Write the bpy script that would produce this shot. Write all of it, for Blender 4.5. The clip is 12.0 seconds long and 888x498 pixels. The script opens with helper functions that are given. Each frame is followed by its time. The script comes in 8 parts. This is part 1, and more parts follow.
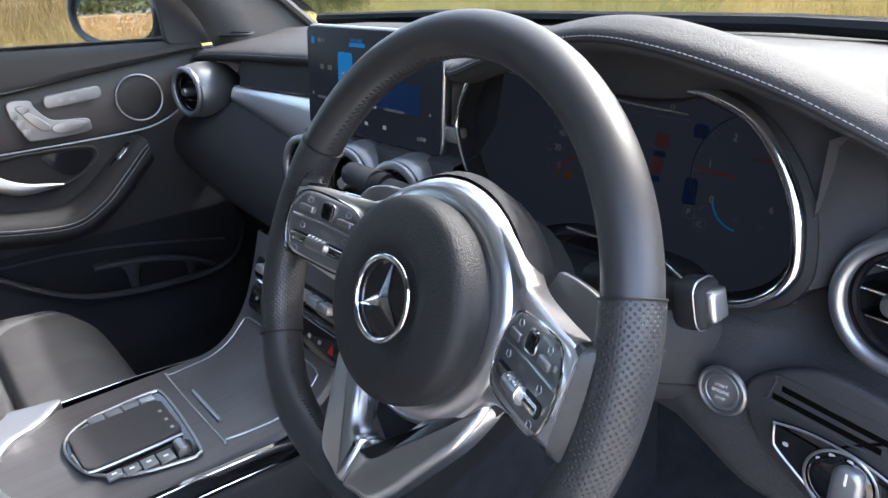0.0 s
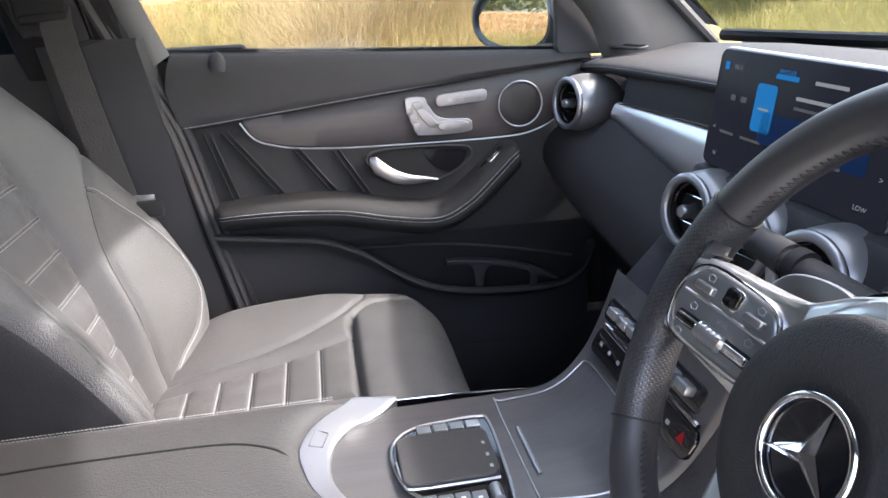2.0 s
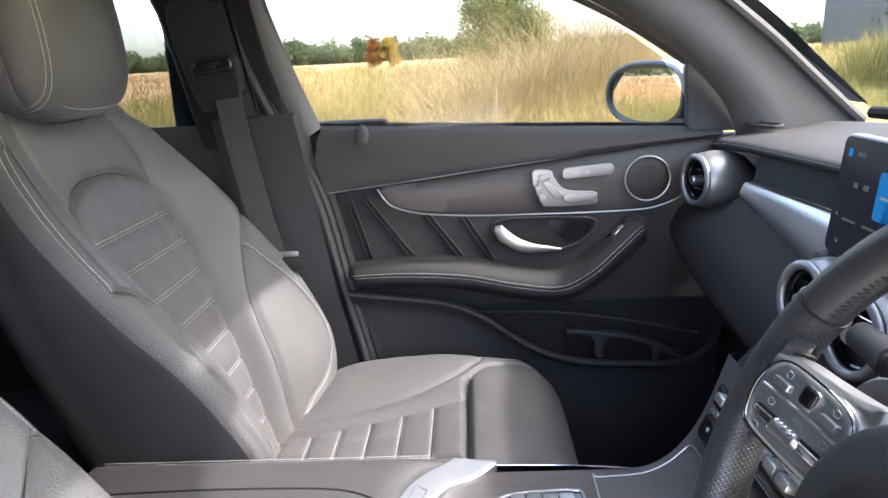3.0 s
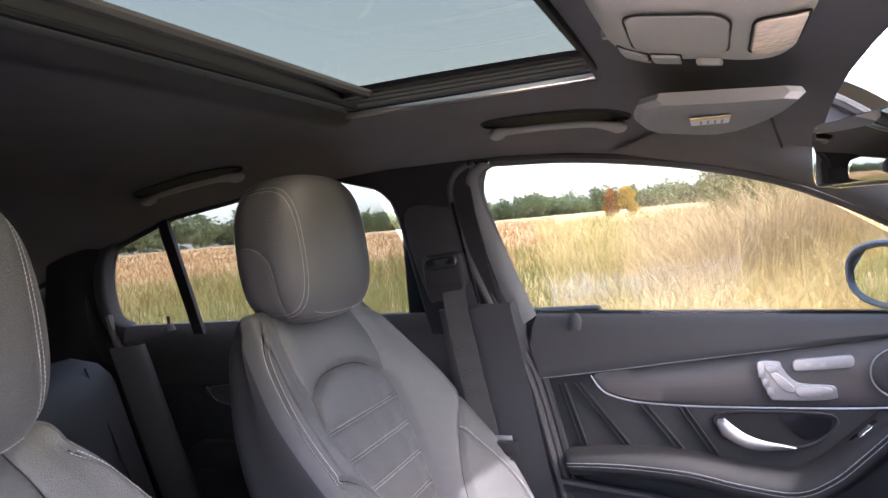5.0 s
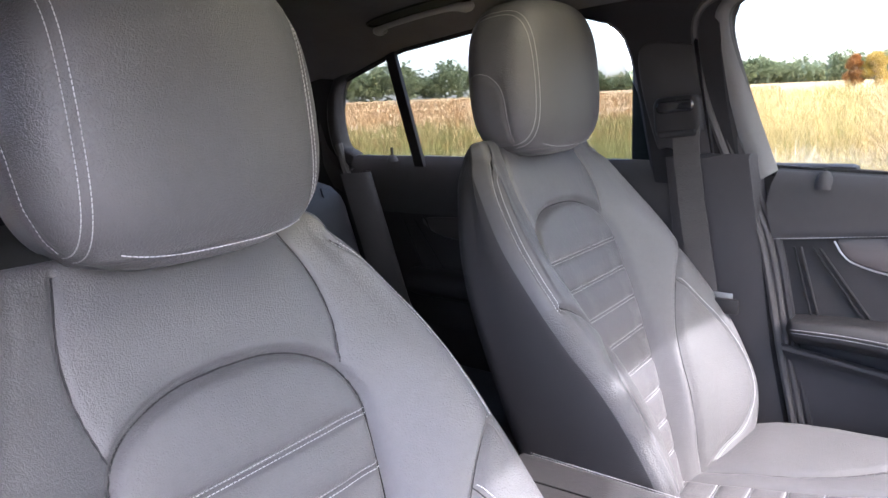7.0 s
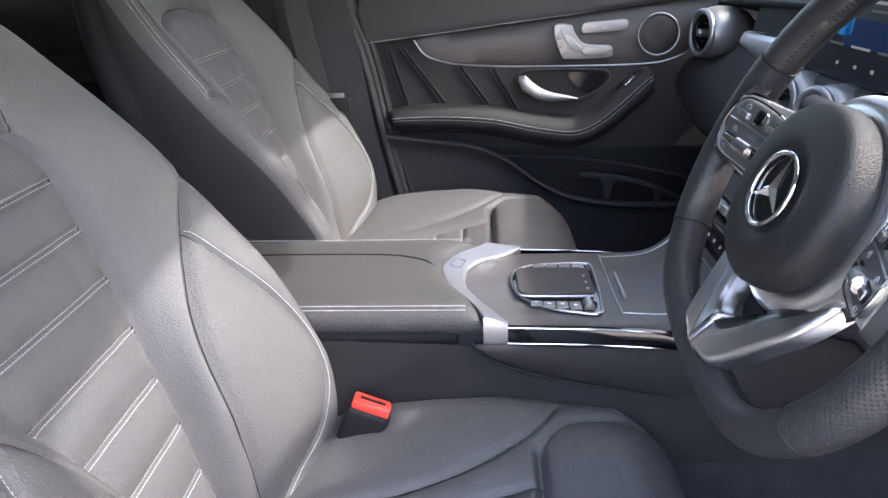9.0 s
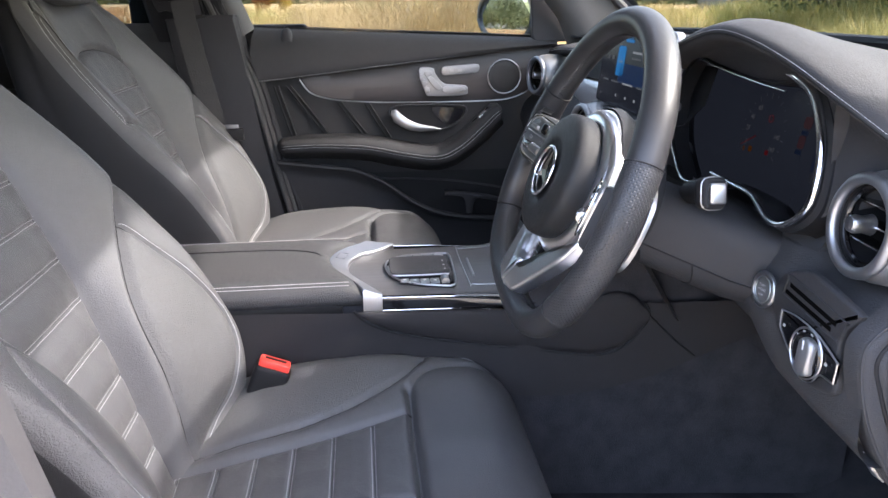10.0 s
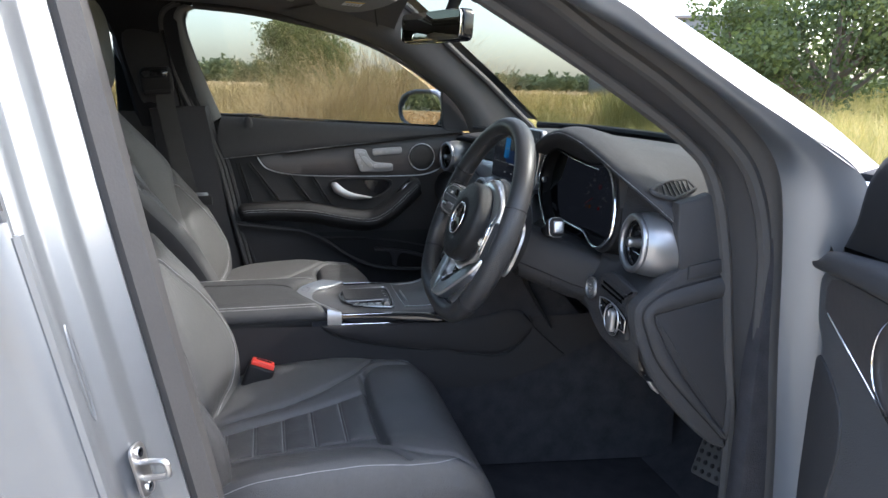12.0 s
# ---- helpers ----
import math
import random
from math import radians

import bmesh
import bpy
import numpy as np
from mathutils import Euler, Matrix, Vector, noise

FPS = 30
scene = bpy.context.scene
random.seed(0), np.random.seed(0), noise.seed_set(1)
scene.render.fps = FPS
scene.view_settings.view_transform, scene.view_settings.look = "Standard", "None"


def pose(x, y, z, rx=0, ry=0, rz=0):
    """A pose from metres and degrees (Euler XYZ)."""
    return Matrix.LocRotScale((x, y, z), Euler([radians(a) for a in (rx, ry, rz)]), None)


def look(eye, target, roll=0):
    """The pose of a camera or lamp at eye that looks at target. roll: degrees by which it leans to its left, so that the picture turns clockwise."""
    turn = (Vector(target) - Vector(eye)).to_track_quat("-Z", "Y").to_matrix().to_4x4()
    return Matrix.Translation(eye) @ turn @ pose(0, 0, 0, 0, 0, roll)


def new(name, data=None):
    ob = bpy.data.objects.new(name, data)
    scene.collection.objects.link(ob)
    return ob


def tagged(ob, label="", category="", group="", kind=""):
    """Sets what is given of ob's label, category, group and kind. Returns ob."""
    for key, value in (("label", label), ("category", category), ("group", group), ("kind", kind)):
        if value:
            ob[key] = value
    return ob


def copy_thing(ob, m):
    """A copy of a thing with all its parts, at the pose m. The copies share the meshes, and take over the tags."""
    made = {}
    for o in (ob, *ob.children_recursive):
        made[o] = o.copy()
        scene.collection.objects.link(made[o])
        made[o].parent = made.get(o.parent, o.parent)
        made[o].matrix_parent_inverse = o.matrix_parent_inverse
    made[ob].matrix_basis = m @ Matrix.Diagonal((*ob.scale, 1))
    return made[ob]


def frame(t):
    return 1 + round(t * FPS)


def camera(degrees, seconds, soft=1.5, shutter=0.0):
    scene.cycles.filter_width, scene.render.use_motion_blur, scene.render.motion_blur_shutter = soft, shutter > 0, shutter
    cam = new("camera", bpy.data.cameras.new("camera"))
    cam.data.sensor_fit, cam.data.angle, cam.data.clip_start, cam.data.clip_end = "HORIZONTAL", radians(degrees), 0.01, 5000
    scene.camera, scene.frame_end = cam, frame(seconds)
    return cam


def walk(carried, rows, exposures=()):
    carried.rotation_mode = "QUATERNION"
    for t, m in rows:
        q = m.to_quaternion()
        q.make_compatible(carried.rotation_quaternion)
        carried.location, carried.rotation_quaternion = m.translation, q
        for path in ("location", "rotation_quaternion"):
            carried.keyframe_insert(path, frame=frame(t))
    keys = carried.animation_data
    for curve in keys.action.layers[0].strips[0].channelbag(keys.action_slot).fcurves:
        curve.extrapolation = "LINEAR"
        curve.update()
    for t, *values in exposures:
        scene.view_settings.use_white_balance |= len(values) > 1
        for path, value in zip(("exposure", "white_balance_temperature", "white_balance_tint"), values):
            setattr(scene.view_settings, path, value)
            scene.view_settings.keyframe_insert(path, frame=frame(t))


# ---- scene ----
cam = camera(65.0, 12.0)
PATH = [
    (0, (0.778, -0.238, 1.232), (-0.682, 0.903, 0.479), -3.6),
    (0.5, (0.704, -0.201, 1.233), (-0.865, 0.761, 0.452), -3.2),
    (1, (0.668, -0.203, 1.229), (-1.003, 0.571, 0.448), -2.9),
    (1.5, (0.655, -0.247, 1.235), (-1.112, 0.315, 0.485), -2.7),
    (2, (0.655, -0.225, 1.245), (-1.192, 0.088, 0.545), -2.4),
    (2.5, (0.67, -0.194, 1.251), (-1.226, -0.11, 0.622), -2.4),
    (3, (0.698, -0.184, 1.27), (-1.232, -0.266, 0.75), -2.8),
    (3.5, (0.721, -0.175, 1.282), (-1.237, -0.384, 0.931), -3.3),
    (5.3, (0.735, -0.116, 1.361), (-1.08, -0.955, 1.301), -5.1),
    (5.5, (0.739, -0.121, 1.357), (-1.031, -1.047, 1.272), -4.7),
    (6, (0.736, -0.125, 1.359), (-0.893, -1.266, 1.148), -4.0),
    (6.5, (0.741, -0.153, 1.345), (-0.78, -1.408, 1.008), -2.8),
    (8.3, (0.816, -0.221, 1.209), (-0.939, -0.832, 0.468), -1.8),
    (8.5, (0.843, -0.228, 1.199), (-0.951, -0.678, 0.438), -1.8),
    (9, (0.935, -0.229, 1.189), (-0.91, -0.333, 0.422), -1.8),
    (9.5, (1.041, -0.214, 1.188), (-0.821, -0.11, 0.466), -1.2),
    (10, (1.211, -0.214, 1.203), (-0.665, 0.002, 0.545), -0.3),
    (10.5, (1.317, -0.252, 1.207), (-0.568, 0.07, 0.621), 0.4),
    (11, (1.448, -0.334, 1.222), (-0.434, 0.093, 0.696), 0.9),
    (11.5, (1.549, -0.362, 1.242), (-0.331, 0.122, 0.764), 1.1),
    (12, (1.664, -0.349, 1.253), (-0.224, 0.137, 0.805), 1.2),
]
EXPO = [(0, 3.82, 6010, 13), (0.5, 3.90, 6350, 16), (1.5, 4.12, 6300, 16), (3.5, 4.25, 6150, 16), (5.5, 4.42, 5850, 28), (6.5, 4.68, 5750, 25), (8.5, 4.02, 6150, 17), (9.5, 3.90, 6150, 16), (10.5, 3.72, 6300, 15), (11.5, 3.24, 6150, 11), (12, 2.97, 6050, 9)]   # seconds, stops, kelvin, tint
walk(cam, [(t, look(eye, target, roll)) for t, eye, target, roll in PATH], EXPO)

# ---- light ----
SUN_AZ, SUN_EL = 7.0, 44.0       # degrees right of the car's nose, degrees up
world = bpy.data.worlds.new("sky")
scene.world = world
world.use_nodes = True
wn, wl = world.node_tree.nodes, world.node_tree.links
sky = wn.new("ShaderNodeTexSky")
sky.sky_type, sky.sun_disc = "NISHITA", False
sky.sun_elevation, sky.sun_rotation = radians(SUN_EL), radians(SUN_AZ)
sky.dust_density, sky.air_density = 4.5, 1.0
veil = wn.new("ShaderNodeVectorMath")          # thin even cloud
veil.operation = "ADD"
veil.inputs[1].default_value = (0.72, 0.69, 0.65)
wl.new(sky.outputs[0], veil.inputs[0])
wl.new(veil.outputs[0], wn["Background"].inputs[0])
wn["Background"].inputs[1].default_value = 0.14
sun = new("sun", bpy.data.lights.new("sun", "SUN"))
sun.data.energy, sun.data.angle, sun.data.color = 0.62, radians(1.5), (1.0, 0.95, 0.87)
a, e = radians(SUN_AZ), radians(SUN_EL)
sun.matrix_world = look((0, 0, 30), Vector((0, 0, 30)) - 10 * Vector((math.sin(a) * math.cos(e), math.cos(a) * math.cos(e), math.sin(e))))


# ---- materials ----
def material(name, colour, rough=0.5, metal=0.0, grain=0.0, size=300.0, vary=0.15, vsize=8.0, kind="noise", spec=0.5, emit=None, power=0.0, stretch=(1, 1, 1), coat=0.0):
    """A principled material with colour variation at two scales and a bump of the given kind and size."""
    m = bpy.data.materials.new(name)
    m.use_nodes = True
    n, l = m.node_tree.nodes, m.node_tree.links
    b = n["Principled BSDF"]
    b.inputs["Roughness"].default_value, b.inputs["Metallic"].default_value = rough, metal
    b.inputs["Specular IOR Level"].default_value = spec
    b.inputs["Coat Weight"].default_value = coat
    b.inputs["Base Color"].default_value = (*colour, 1)
    if emit:
        b.inputs["Emission Color"].default_value, b.inputs["Emission Strength"].default_value = (*emit, 1), power
    co = n.new("ShaderNodeTexCoord")
    mp = n.new("ShaderNodeMapping")
    mp.inputs["Scale"].default_value = stretch
    l.new(co.outputs["Object"], mp.inputs[0])
    if vary:
        big, fine, mixer = n.new("ShaderNodeTexNoise"), n.new("ShaderNodeTexNoise"), n.new("ShaderNodeMath")
        big.inputs["Scale"].default_value, fine.inputs["Scale"].default_value = vsize, vsize * 14
        big.inputs["Detail"].default_value = 6
        for t in (big, fine):
            l.new(mp.outputs[0], t.inputs[0])
        mixer.operation = "MULTIPLY_ADD"
        mixer.inputs[1].default_value = 0.45
        l.new(fine.outputs[0], mixer.inputs[0])
        l.new(big.outputs[0], mixer.inputs[2])
        ramp = n.new("ShaderNodeMapRange")
        ramp.inputs[1].default_value, ramp.inputs[2].default_value = 0.4, 1.05
        l.new(mixer.outputs[0], ramp.inputs[0])
        for socket, low, high in (("Base Color", 1 - vary, 1 + vary), ("Roughness", max(0.02, rough - 0.5 * vary * rough), min(1, rough + 0.5 * vary * rough))):
            mix = n.new("ShaderNodeMix")
            if socket == "Base Color":
                mix.data_type = "RGBA"
                mix.inputs[6].default_value = (*[min(1, c * low) for c in colour], 1)
                mix.inputs[7].default_value = (*[min(1, c * high) for c in colour], 1)
                l.new(ramp.outputs[0], mix.inputs[0])
                l.new(mix.outputs[2], b.inputs[socket])
            else:
                mix.inputs[2].default_value, mix.inputs[3].default_value = low, high
                l.new(ramp.outputs[0], mix.inputs[0])
                l.new(mix.outputs[0], b.inputs[socket])
    if grain:
        bump = n.new("ShaderNodeBump")
        bump.inputs["Strength"].default_value = grain
        bump.inputs["Distance"].default_value = 0.0010
        if kind == "voronoi":
            tex = n.new("ShaderNodeTexVoronoi")
            tex.inputs["Scale"].default_value = size
            warp = n.new("ShaderNodeTexNoise")
            warp.inputs["Scale"].default_value = size * 0.5
            add = n.new("ShaderNodeMix")
            add.data_type = "RGBA"
            add.inputs[0].default_value = 0.006
            l.new(mp.outputs[0], warp.inputs[0])
            l.new(mp.outputs[0], add.inputs[6])
            l.new(warp.outputs[1], add.inputs[7])
            l.new(add.outputs[2], tex.inputs[0])
            l.new(tex.outputs["Distance"], bump.inputs["Height"])
            bump.invert = True
        elif kind == "dots":
            tex = n.new("ShaderNodeTexVoronoi")
            tex.inputs["Scale"].default_value, tex.inputs["Randomness"].default_value = size, 0.0
            step = n.new("ShaderNodeMapRange")
            step.inputs[1].default_value, step.inputs[2].default_value = 0.18, 0.34
            l.new(mp.outputs[0], tex.inputs[0])
            l.new(tex.outputs["Distance"], step.inputs[0])
            l.new(step.outputs[0], bump.inputs["Height"])
            bump.inputs["Distance"].default_value = 0.0012
        elif kind == "wave":
            tex = n.new("ShaderNodeTexWave")
            tex.inputs["Scale"].default_value = size
            tex.inputs["Distortion"].default_value = 1.5
            l.new(mp.outputs[0], tex.inputs[0])
            l.new(tex.outputs[1], bump.inputs["Height"])
        else:
            tex = n.new("ShaderNodeTexNoise")
            tex.inputs["Scale"].default_value, tex.inputs["Detail"].default_value = size, 4
            l.new(mp.outputs[0], tex.inputs[0])
            l.new(tex.outputs[0], bump.inputs["Height"])
        l.new(bump.outputs[0], b.inputs["Normal"])
    return m


def perforate(m):
    """Small holes in a slanting grid, laid out in metres by the surface coordinates."""
    n, l = m.node_tree.nodes, m.node_tree.links
    co, mp, tex, step, bump = [n.new("ShaderNode" + k) for k in ("TexCoord", "Mapping", "TexVoronoi", "MapRange", "Bump")]
    mp.inputs["Rotation"].default_value, mp.inputs["Scale"].default_value = (0, 0, radians(45)), (310, 310, 1)
    tex.voronoi_dimensions = "2D"
    tex.inputs["Scale"].default_value, tex.inputs["Randomness"].default_value = 1.0, 0.0
    step.inputs[1].default_value, step.inputs[2].default_value = 0.14, 0.30
    bump.inputs["Strength"].default_value, bump.inputs["Distance"].default_value = 0.8, 0.0008
    l.new(co.outputs["UV"], mp.inputs[0])
    l.new(mp.outputs[0], tex.inputs[0])
    l.new(tex.outputs["Distance"], step.inputs[0])
    l.new(step.outputs[0], bump.inputs["Height"])
    l.new(bump.outputs[0], n["Principled BSDF"].inputs["Normal"])


def wood_material(name, colour, rough):
    return material(name, colour, rough, grain=0.5, size=90, kind="noise", stretch=(1, 0.06, 1), vary=0.22, vsize=60)


def glass_material(name, tint, gloss):
    m = bpy.data.materials.new(name)
    m.use_nodes = True
    n, l = m.node_tree.nodes, m.node_tree.links
    n.remove(n["Principled BSDF"])
    clear, shine, mix = n.new("ShaderNodeBsdfTransparent"), n.new("ShaderNodeBsdfGlossy"), n.new("ShaderNodeMixShader")
    clear.inputs[0].default_value = (*tint, 1)
    shine.inputs["Roughness"].default_value = 0.02
    mix.inputs[0].default_value = gloss
    l.new(clear.outputs[0], mix.inputs[1])
    l.new(shine.outputs[0], mix.inputs[2])
    l.new(mix.outputs[0], n["Material Output"].inputs[0])
    return m


LEATHER = material("smooth_black_leather", (0.066, 0.066, 0.068), 0.45, spec=0.45, grain=0.5, size=520, kind="voronoi", vary=0.12, vsize=7)
DOORSKIN = material("black_door_leather", (0.024, 0.024, 0.025), 0.66, spec=0.24, grain=0.5, size=520, kind="voronoi", vary=0.12, vsize=7)
GRAIN = material("grained_black_leather", (0.066, 0.066, 0.067), 0.50, spec=0.42, grain=0.75, size=460, kind="voronoi", vary=0.15, vsize=9)
PERF = material("perforated_black_leather", (0.024, 0.024, 0.025), 0.42, spec=0.42, vary=0.12, vsize=10)
perforate(PERF)
RIM = material("smooth_wheel_leather", (0.024, 0.024, 0.025), 0.40, spec=0.42, grain=0.10, size=900, kind="voronoi", vary=0.14, vsize=12)
DOORPAD = material("soft_touch_door_pad", (0.034, 0.034, 0.035), 0.60, spec=0.22, grain=0.55, size=620, kind="voronoi", vary=0.10, vsize=5)
DASH = material("soft_touch_dash_skin", (0.040, 0.040, 0.042), 0.62, spec=0.20, grain=0.55, size=620, kind="voronoi", vary=0.10, vsize=5)
LIDSKIN = material("black_armrest_leather", (0.040, 0.040, 0.041), 0.50, spec=0.38, grain=0.7, size=480, kind="voronoi", vary=0.14, vsize=8)
CONSIDE = material("grained_console_skin", (0.0165, 0.0155, 0.0170), 0.52, spec=0.24, grain=0.4, size=850, kind="voronoi", vary=0.12, vsize=6)
PLASTIC = material("grained_black_plastic", (0.025, 0.025, 0.027), 0.55, spec=0.3, grain=0.4, size=850, kind="voronoi", vary=0.12, vsize=6)
DARK = material("matt_black_plastic", (0.012, 0.012, 0.013), 0.6, spec=0.2, grain=0.3, size=700, vary=0.15, vsize=10)
GLOSS = material("gloss_black_plastic", (0.006, 0.006, 0.007), 0.08, vary=0.05, vsize=4, coat=0.5)
ALU = material("brushed_aluminium_trim", (0.55, 0.55, 0.56), 0.30, 1.0, grain=0.12, size=500, stretch=(0.05, 1, 1), vary=0.06, vsize=20)
POLISH = material("polished_silver_spokes", (0.80, 0.80, 0.81), 0.30, 1.0, grain=0.02, size=300, vary=0.04, vsize=14)
CRESCENT = material("bright_satin_silver", (0.34, 0.345, 0.36), 0.40, 0.95, grain=0.03, size=600, vary=0.04, vsize=14)
SATIN = material("satin_silver_plastic", (0.43, 0.43, 0.435), 0.36, 1.0, grain=0.05, size=600, vary=0.05, vsize=14)
CHROME = material("polished_chrome", (0.80, 0.80, 0.81), 0.10, 1.0, vary=0.03, vsize=20)
PODM = material("dark_silver_switch_panel", (0.20, 0.208, 0.21), 0.33, 0.75, grain=0.05, size=800, vary=0.06, vsize=25)
WOOD = wood_material("dark_open_pore_wood", (0.040, 0.036, 0.035), 0.45)
VENEER = wood_material("grey_open_pore_veneer", (0.058, 0.0565, 0.058), 0.42)
THREAD = material("pale_grey_thread", (0.34, 0.34, 0.35), 0.8, vary=0.2, vsize=80)
CARPET = material("black_carpet", (0.033, 0.033, 0.037), 0.95, spec=0.08, grain=1.0, size=420, vary=0.35, vsize=25)
HEADLINER = material("charcoal_roof_lining", (0.115, 0.112, 0.114), 0.95, spec=0.08, grain=0.6, size=900, vary=0.12, vsize=12)
LINER = material("black_roof_lining", (0.019, 0.019, 0.021), 0.95, spec=0.08, grain=0.6, size=900, vary=0.12, vsize=12)
VISOR = material("charcoal_visor_cloth", (0.085, 0.083, 0.080), 0.9, grain=0.6, size=900, vary=0.08, vsize=12)
SUNCLOTH = material("grey_visor_cloth", (0.24, 0.235, 0.225), 0.9, grain=0.5, size=900, vary=0.06, vsize=12)
GUIDE = material("grey_window_guide", (0.075, 0.078, 0.080), 0.5, grain=0.3, size=800, kind="voronoi", vary=0.08, vsize=12)
HANDLE = material("grey_handle_plastic", (0.22, 0.22, 0.21), 0.5, grain=0.3, size=800, kind="voronoi", vary=0.08, vsize=12)
SILVER = material("silver_painted_plastic", (0.27, 0.27, 0.275), 0.36, 0.75, grain=0.03, size=900, vary=0.04, vsize=14)
BEIGE = material("grey_overhead_plastic", (0.30, 0.29, 0.26), 0.45, grain=0.2, size=700, vary=0.06, vsize=12)
BELT = material("black_belt_webbing", (0.030, 0.029, 0.028), 0.75, grain=0.9, size=240, kind="wave", stretch=(0.3, 1, 1), vary=0.12, vsize=30)
RUBBER = material("black_rubber_seal", (0.040, 0.039, 0.039), 0.7, grain=0.3, size=300, vary=0.15, vsize=14)
PAINT = material("metallic_silver_paint", (0.150, 0.164, 0.184), 0.42, 0.72, grain=0.03, size=1500, vary=0.03, vsize=3, coat=0.45)
# weak emission stands for daylight glowing through the unlit button
RED = material("glowing_red_plastic", (0.60, 0.045, 0.035), 0.3, vary=0.08, vsize=30, emit=(1.0, 0.10, 0.05), power=0.02)
WHITE = material("white_print", (0.75, 0.75, 0.75), 0.6, vary=0.05, vsize=30)
YELLOW = material("yellow_label_print", (0.75, 0.50, 0.05), 0.6, vary=0.05, vsize=30)
PALE = material("pale_switch_print", (0.30, 0.30, 0.30), 0.6, vary=0.05, vsize=30)
MIRROR = material("mirror_glass", (0.85, 0.86, 0.87), 0.01, 1.0, vary=0)
PANEL = material("dark_display_glass", (0.004, 0.004, 0.005), 0.22, vary=0, spec=0.04, emit=(0.6, 0.7, 1.0), power=0.0012)
LAMPLENS = material("clear_lamp_lens", (0.75, 0.62, 0.50), 0.12, grain=0.8, size=120, kind="voronoi", vary=0.1, vsize=60)
# grey tint added to dim the bright view out; shadow rays pass undimmed
GLASS = glass_material("dimming_window_glass", (0.55, 0.57, 0.55), 0.02)
# rear panes get a deeper tint to hold down the over-bright field
REARGLASS = glass_material("dimmer_rear_glass", (0.41, 0.43, 0.42), 0.02)
TINT = glass_material("tinted_roof_glass", (0.25, 0.25, 0.205), 0.05)


def glow(name, colour, level):
    """A lit mark of a display; level is its brightness in the picture."""
    return material(name, [c * 0.01 for c in colour], 0.5, vary=0, spec=0.1, emit=colour, power=0.6 * level / 2 ** 3.1)


UI_WHITE = glow("display_white", (0.80, 0.85, 0.90), 0.24)
UI_BLUE = glow("display_blue", (0.02, 0.36, 0.95), 0.36)
UI_DEEP = glow("display_deep_blue", (0.03, 0.20, 0.8), 0.05)
UI_RED = glow("display_red", (1.0, 0.05, 0.07), 0.12)
UI_GREY = glow("display_grey", (0.8, 0.85, 0.9), 0.07)
CL_WHITE = glow("dial_white", (0.85, 0.85, 0.90), 0.055)
CL_GREY = glow("dial_grey", (0.8, 0.85, 0.9), 0.02)
CL_RED = glow("dial_red", (1.0, 0.07, 0.10), 0.04)
CL_PINK = glow("dial_pink", (1.0, 0.35, 0.42), 0.016)
CL_AMBER = glow("dial_amber", (1.0, 0.32, 0.05), 0.03)
CL_BLUE = glow("dial_blue", (0.03, 0.45, 0.95), 0.10)
CL_DEEP = glow("dial_deep_blue", (0.10, 0.25, 0.8), 0.012)

# ---- mesh helpers ----
HOME = {}


def thing(name, at, label, category, group="", kind=""):
    """An Empty at the base of a thing; its parts are given in world metres."""
    ob = tagged(new(name), label, category, group, kind)
    ob.empty_display_size = 0.05
    ob.location = at
    HOME[ob.name] = Vector(at)
    return ob


def part(name, shape, mat, parent=None, label="", smooth=40, category="", group="", kind="", second=None, marks=()):
    """Links (verts, faces) or a bmesh, in world metres, as one mesh object."""
    me = bpy.data.meshes.new(name)
    if isinstance(shape, tuple):
        me.from_pydata([tuple(v) for v in shape[0]], [], shape[1])
        bm = bmesh.new()
        bm.from_mesh(me)
    else:
        bm = shape
    at = HOME[parent.name] if parent else Vector((0, 0, 0))
    bmesh.ops.translate(bm, verts=bm.verts, vec=-at)
    bmesh.ops.recalc_face_normals(bm, faces=bm.faces)
    bm.to_mesh(me)
    bm.free()
    me.polygons.foreach_set("use_smooth", [True] * len(me.polygons))
    me.set_sharp_from_angle(angle=radians(smooth))
    me.materials.append(mat)
    if second:
        me.materials.append(second)
        me.polygons.foreach_set("material_index", marks)
    ob = new(name, me)
    ob.parent = parent
    HOME[ob.name] = at
    return tagged(ob, label, category, group, kind)


def join(*shapes):
    v, f = [], []
    for a, b in shapes:
        k = len(v)
        v += [tuple(p) for p in a]
        f += [tuple(i + k for i in q) for q in b]
    return v, f


def spline(pts, n, closed=False):
    """n points along a Catmull-Rom curve through pts, evenly by parameter."""
    p = np.array(pts, float)
    k = len(p)
    out = []
    for t in np.linspace(0, k if closed else k - 1, n, endpoint=not closed):
        i = min(int(t), k - 1 if closed else k - 2)
        u = t - i
        if closed:
            a, b, c, d = p[(i - 1) % k], p[i % k], p[(i + 1) % k], p[(i + 2) % k]
        else:
            b, c = p[i], p[i + 1]
            a = p[i - 1] if i else 2 * b - c
            d = p[i + 2] if i + 2 < k else 2 * c - b
        out.append(0.5 * (2 * b + (c - a) * u + (2 * a - 5 * b + 4 * c - d) * u * u + (3 * b - a - 3 * c + d) * u ** 3))
    return np.array(out)


def even(pts, step):
    """Points at equal steps along a polyline."""
    p = np.array(pts, float)
    d = np.r_[0, np.cumsum(np.linalg.norm(np.diff(p, axis=0), axis=1))]
    n = max(2, int(d[-1] / step) + 1)
    return np.stack([np.interp(np.linspace(0, d[-1], n), d, p[:, k]) for k in range(p.shape[1])], 1)


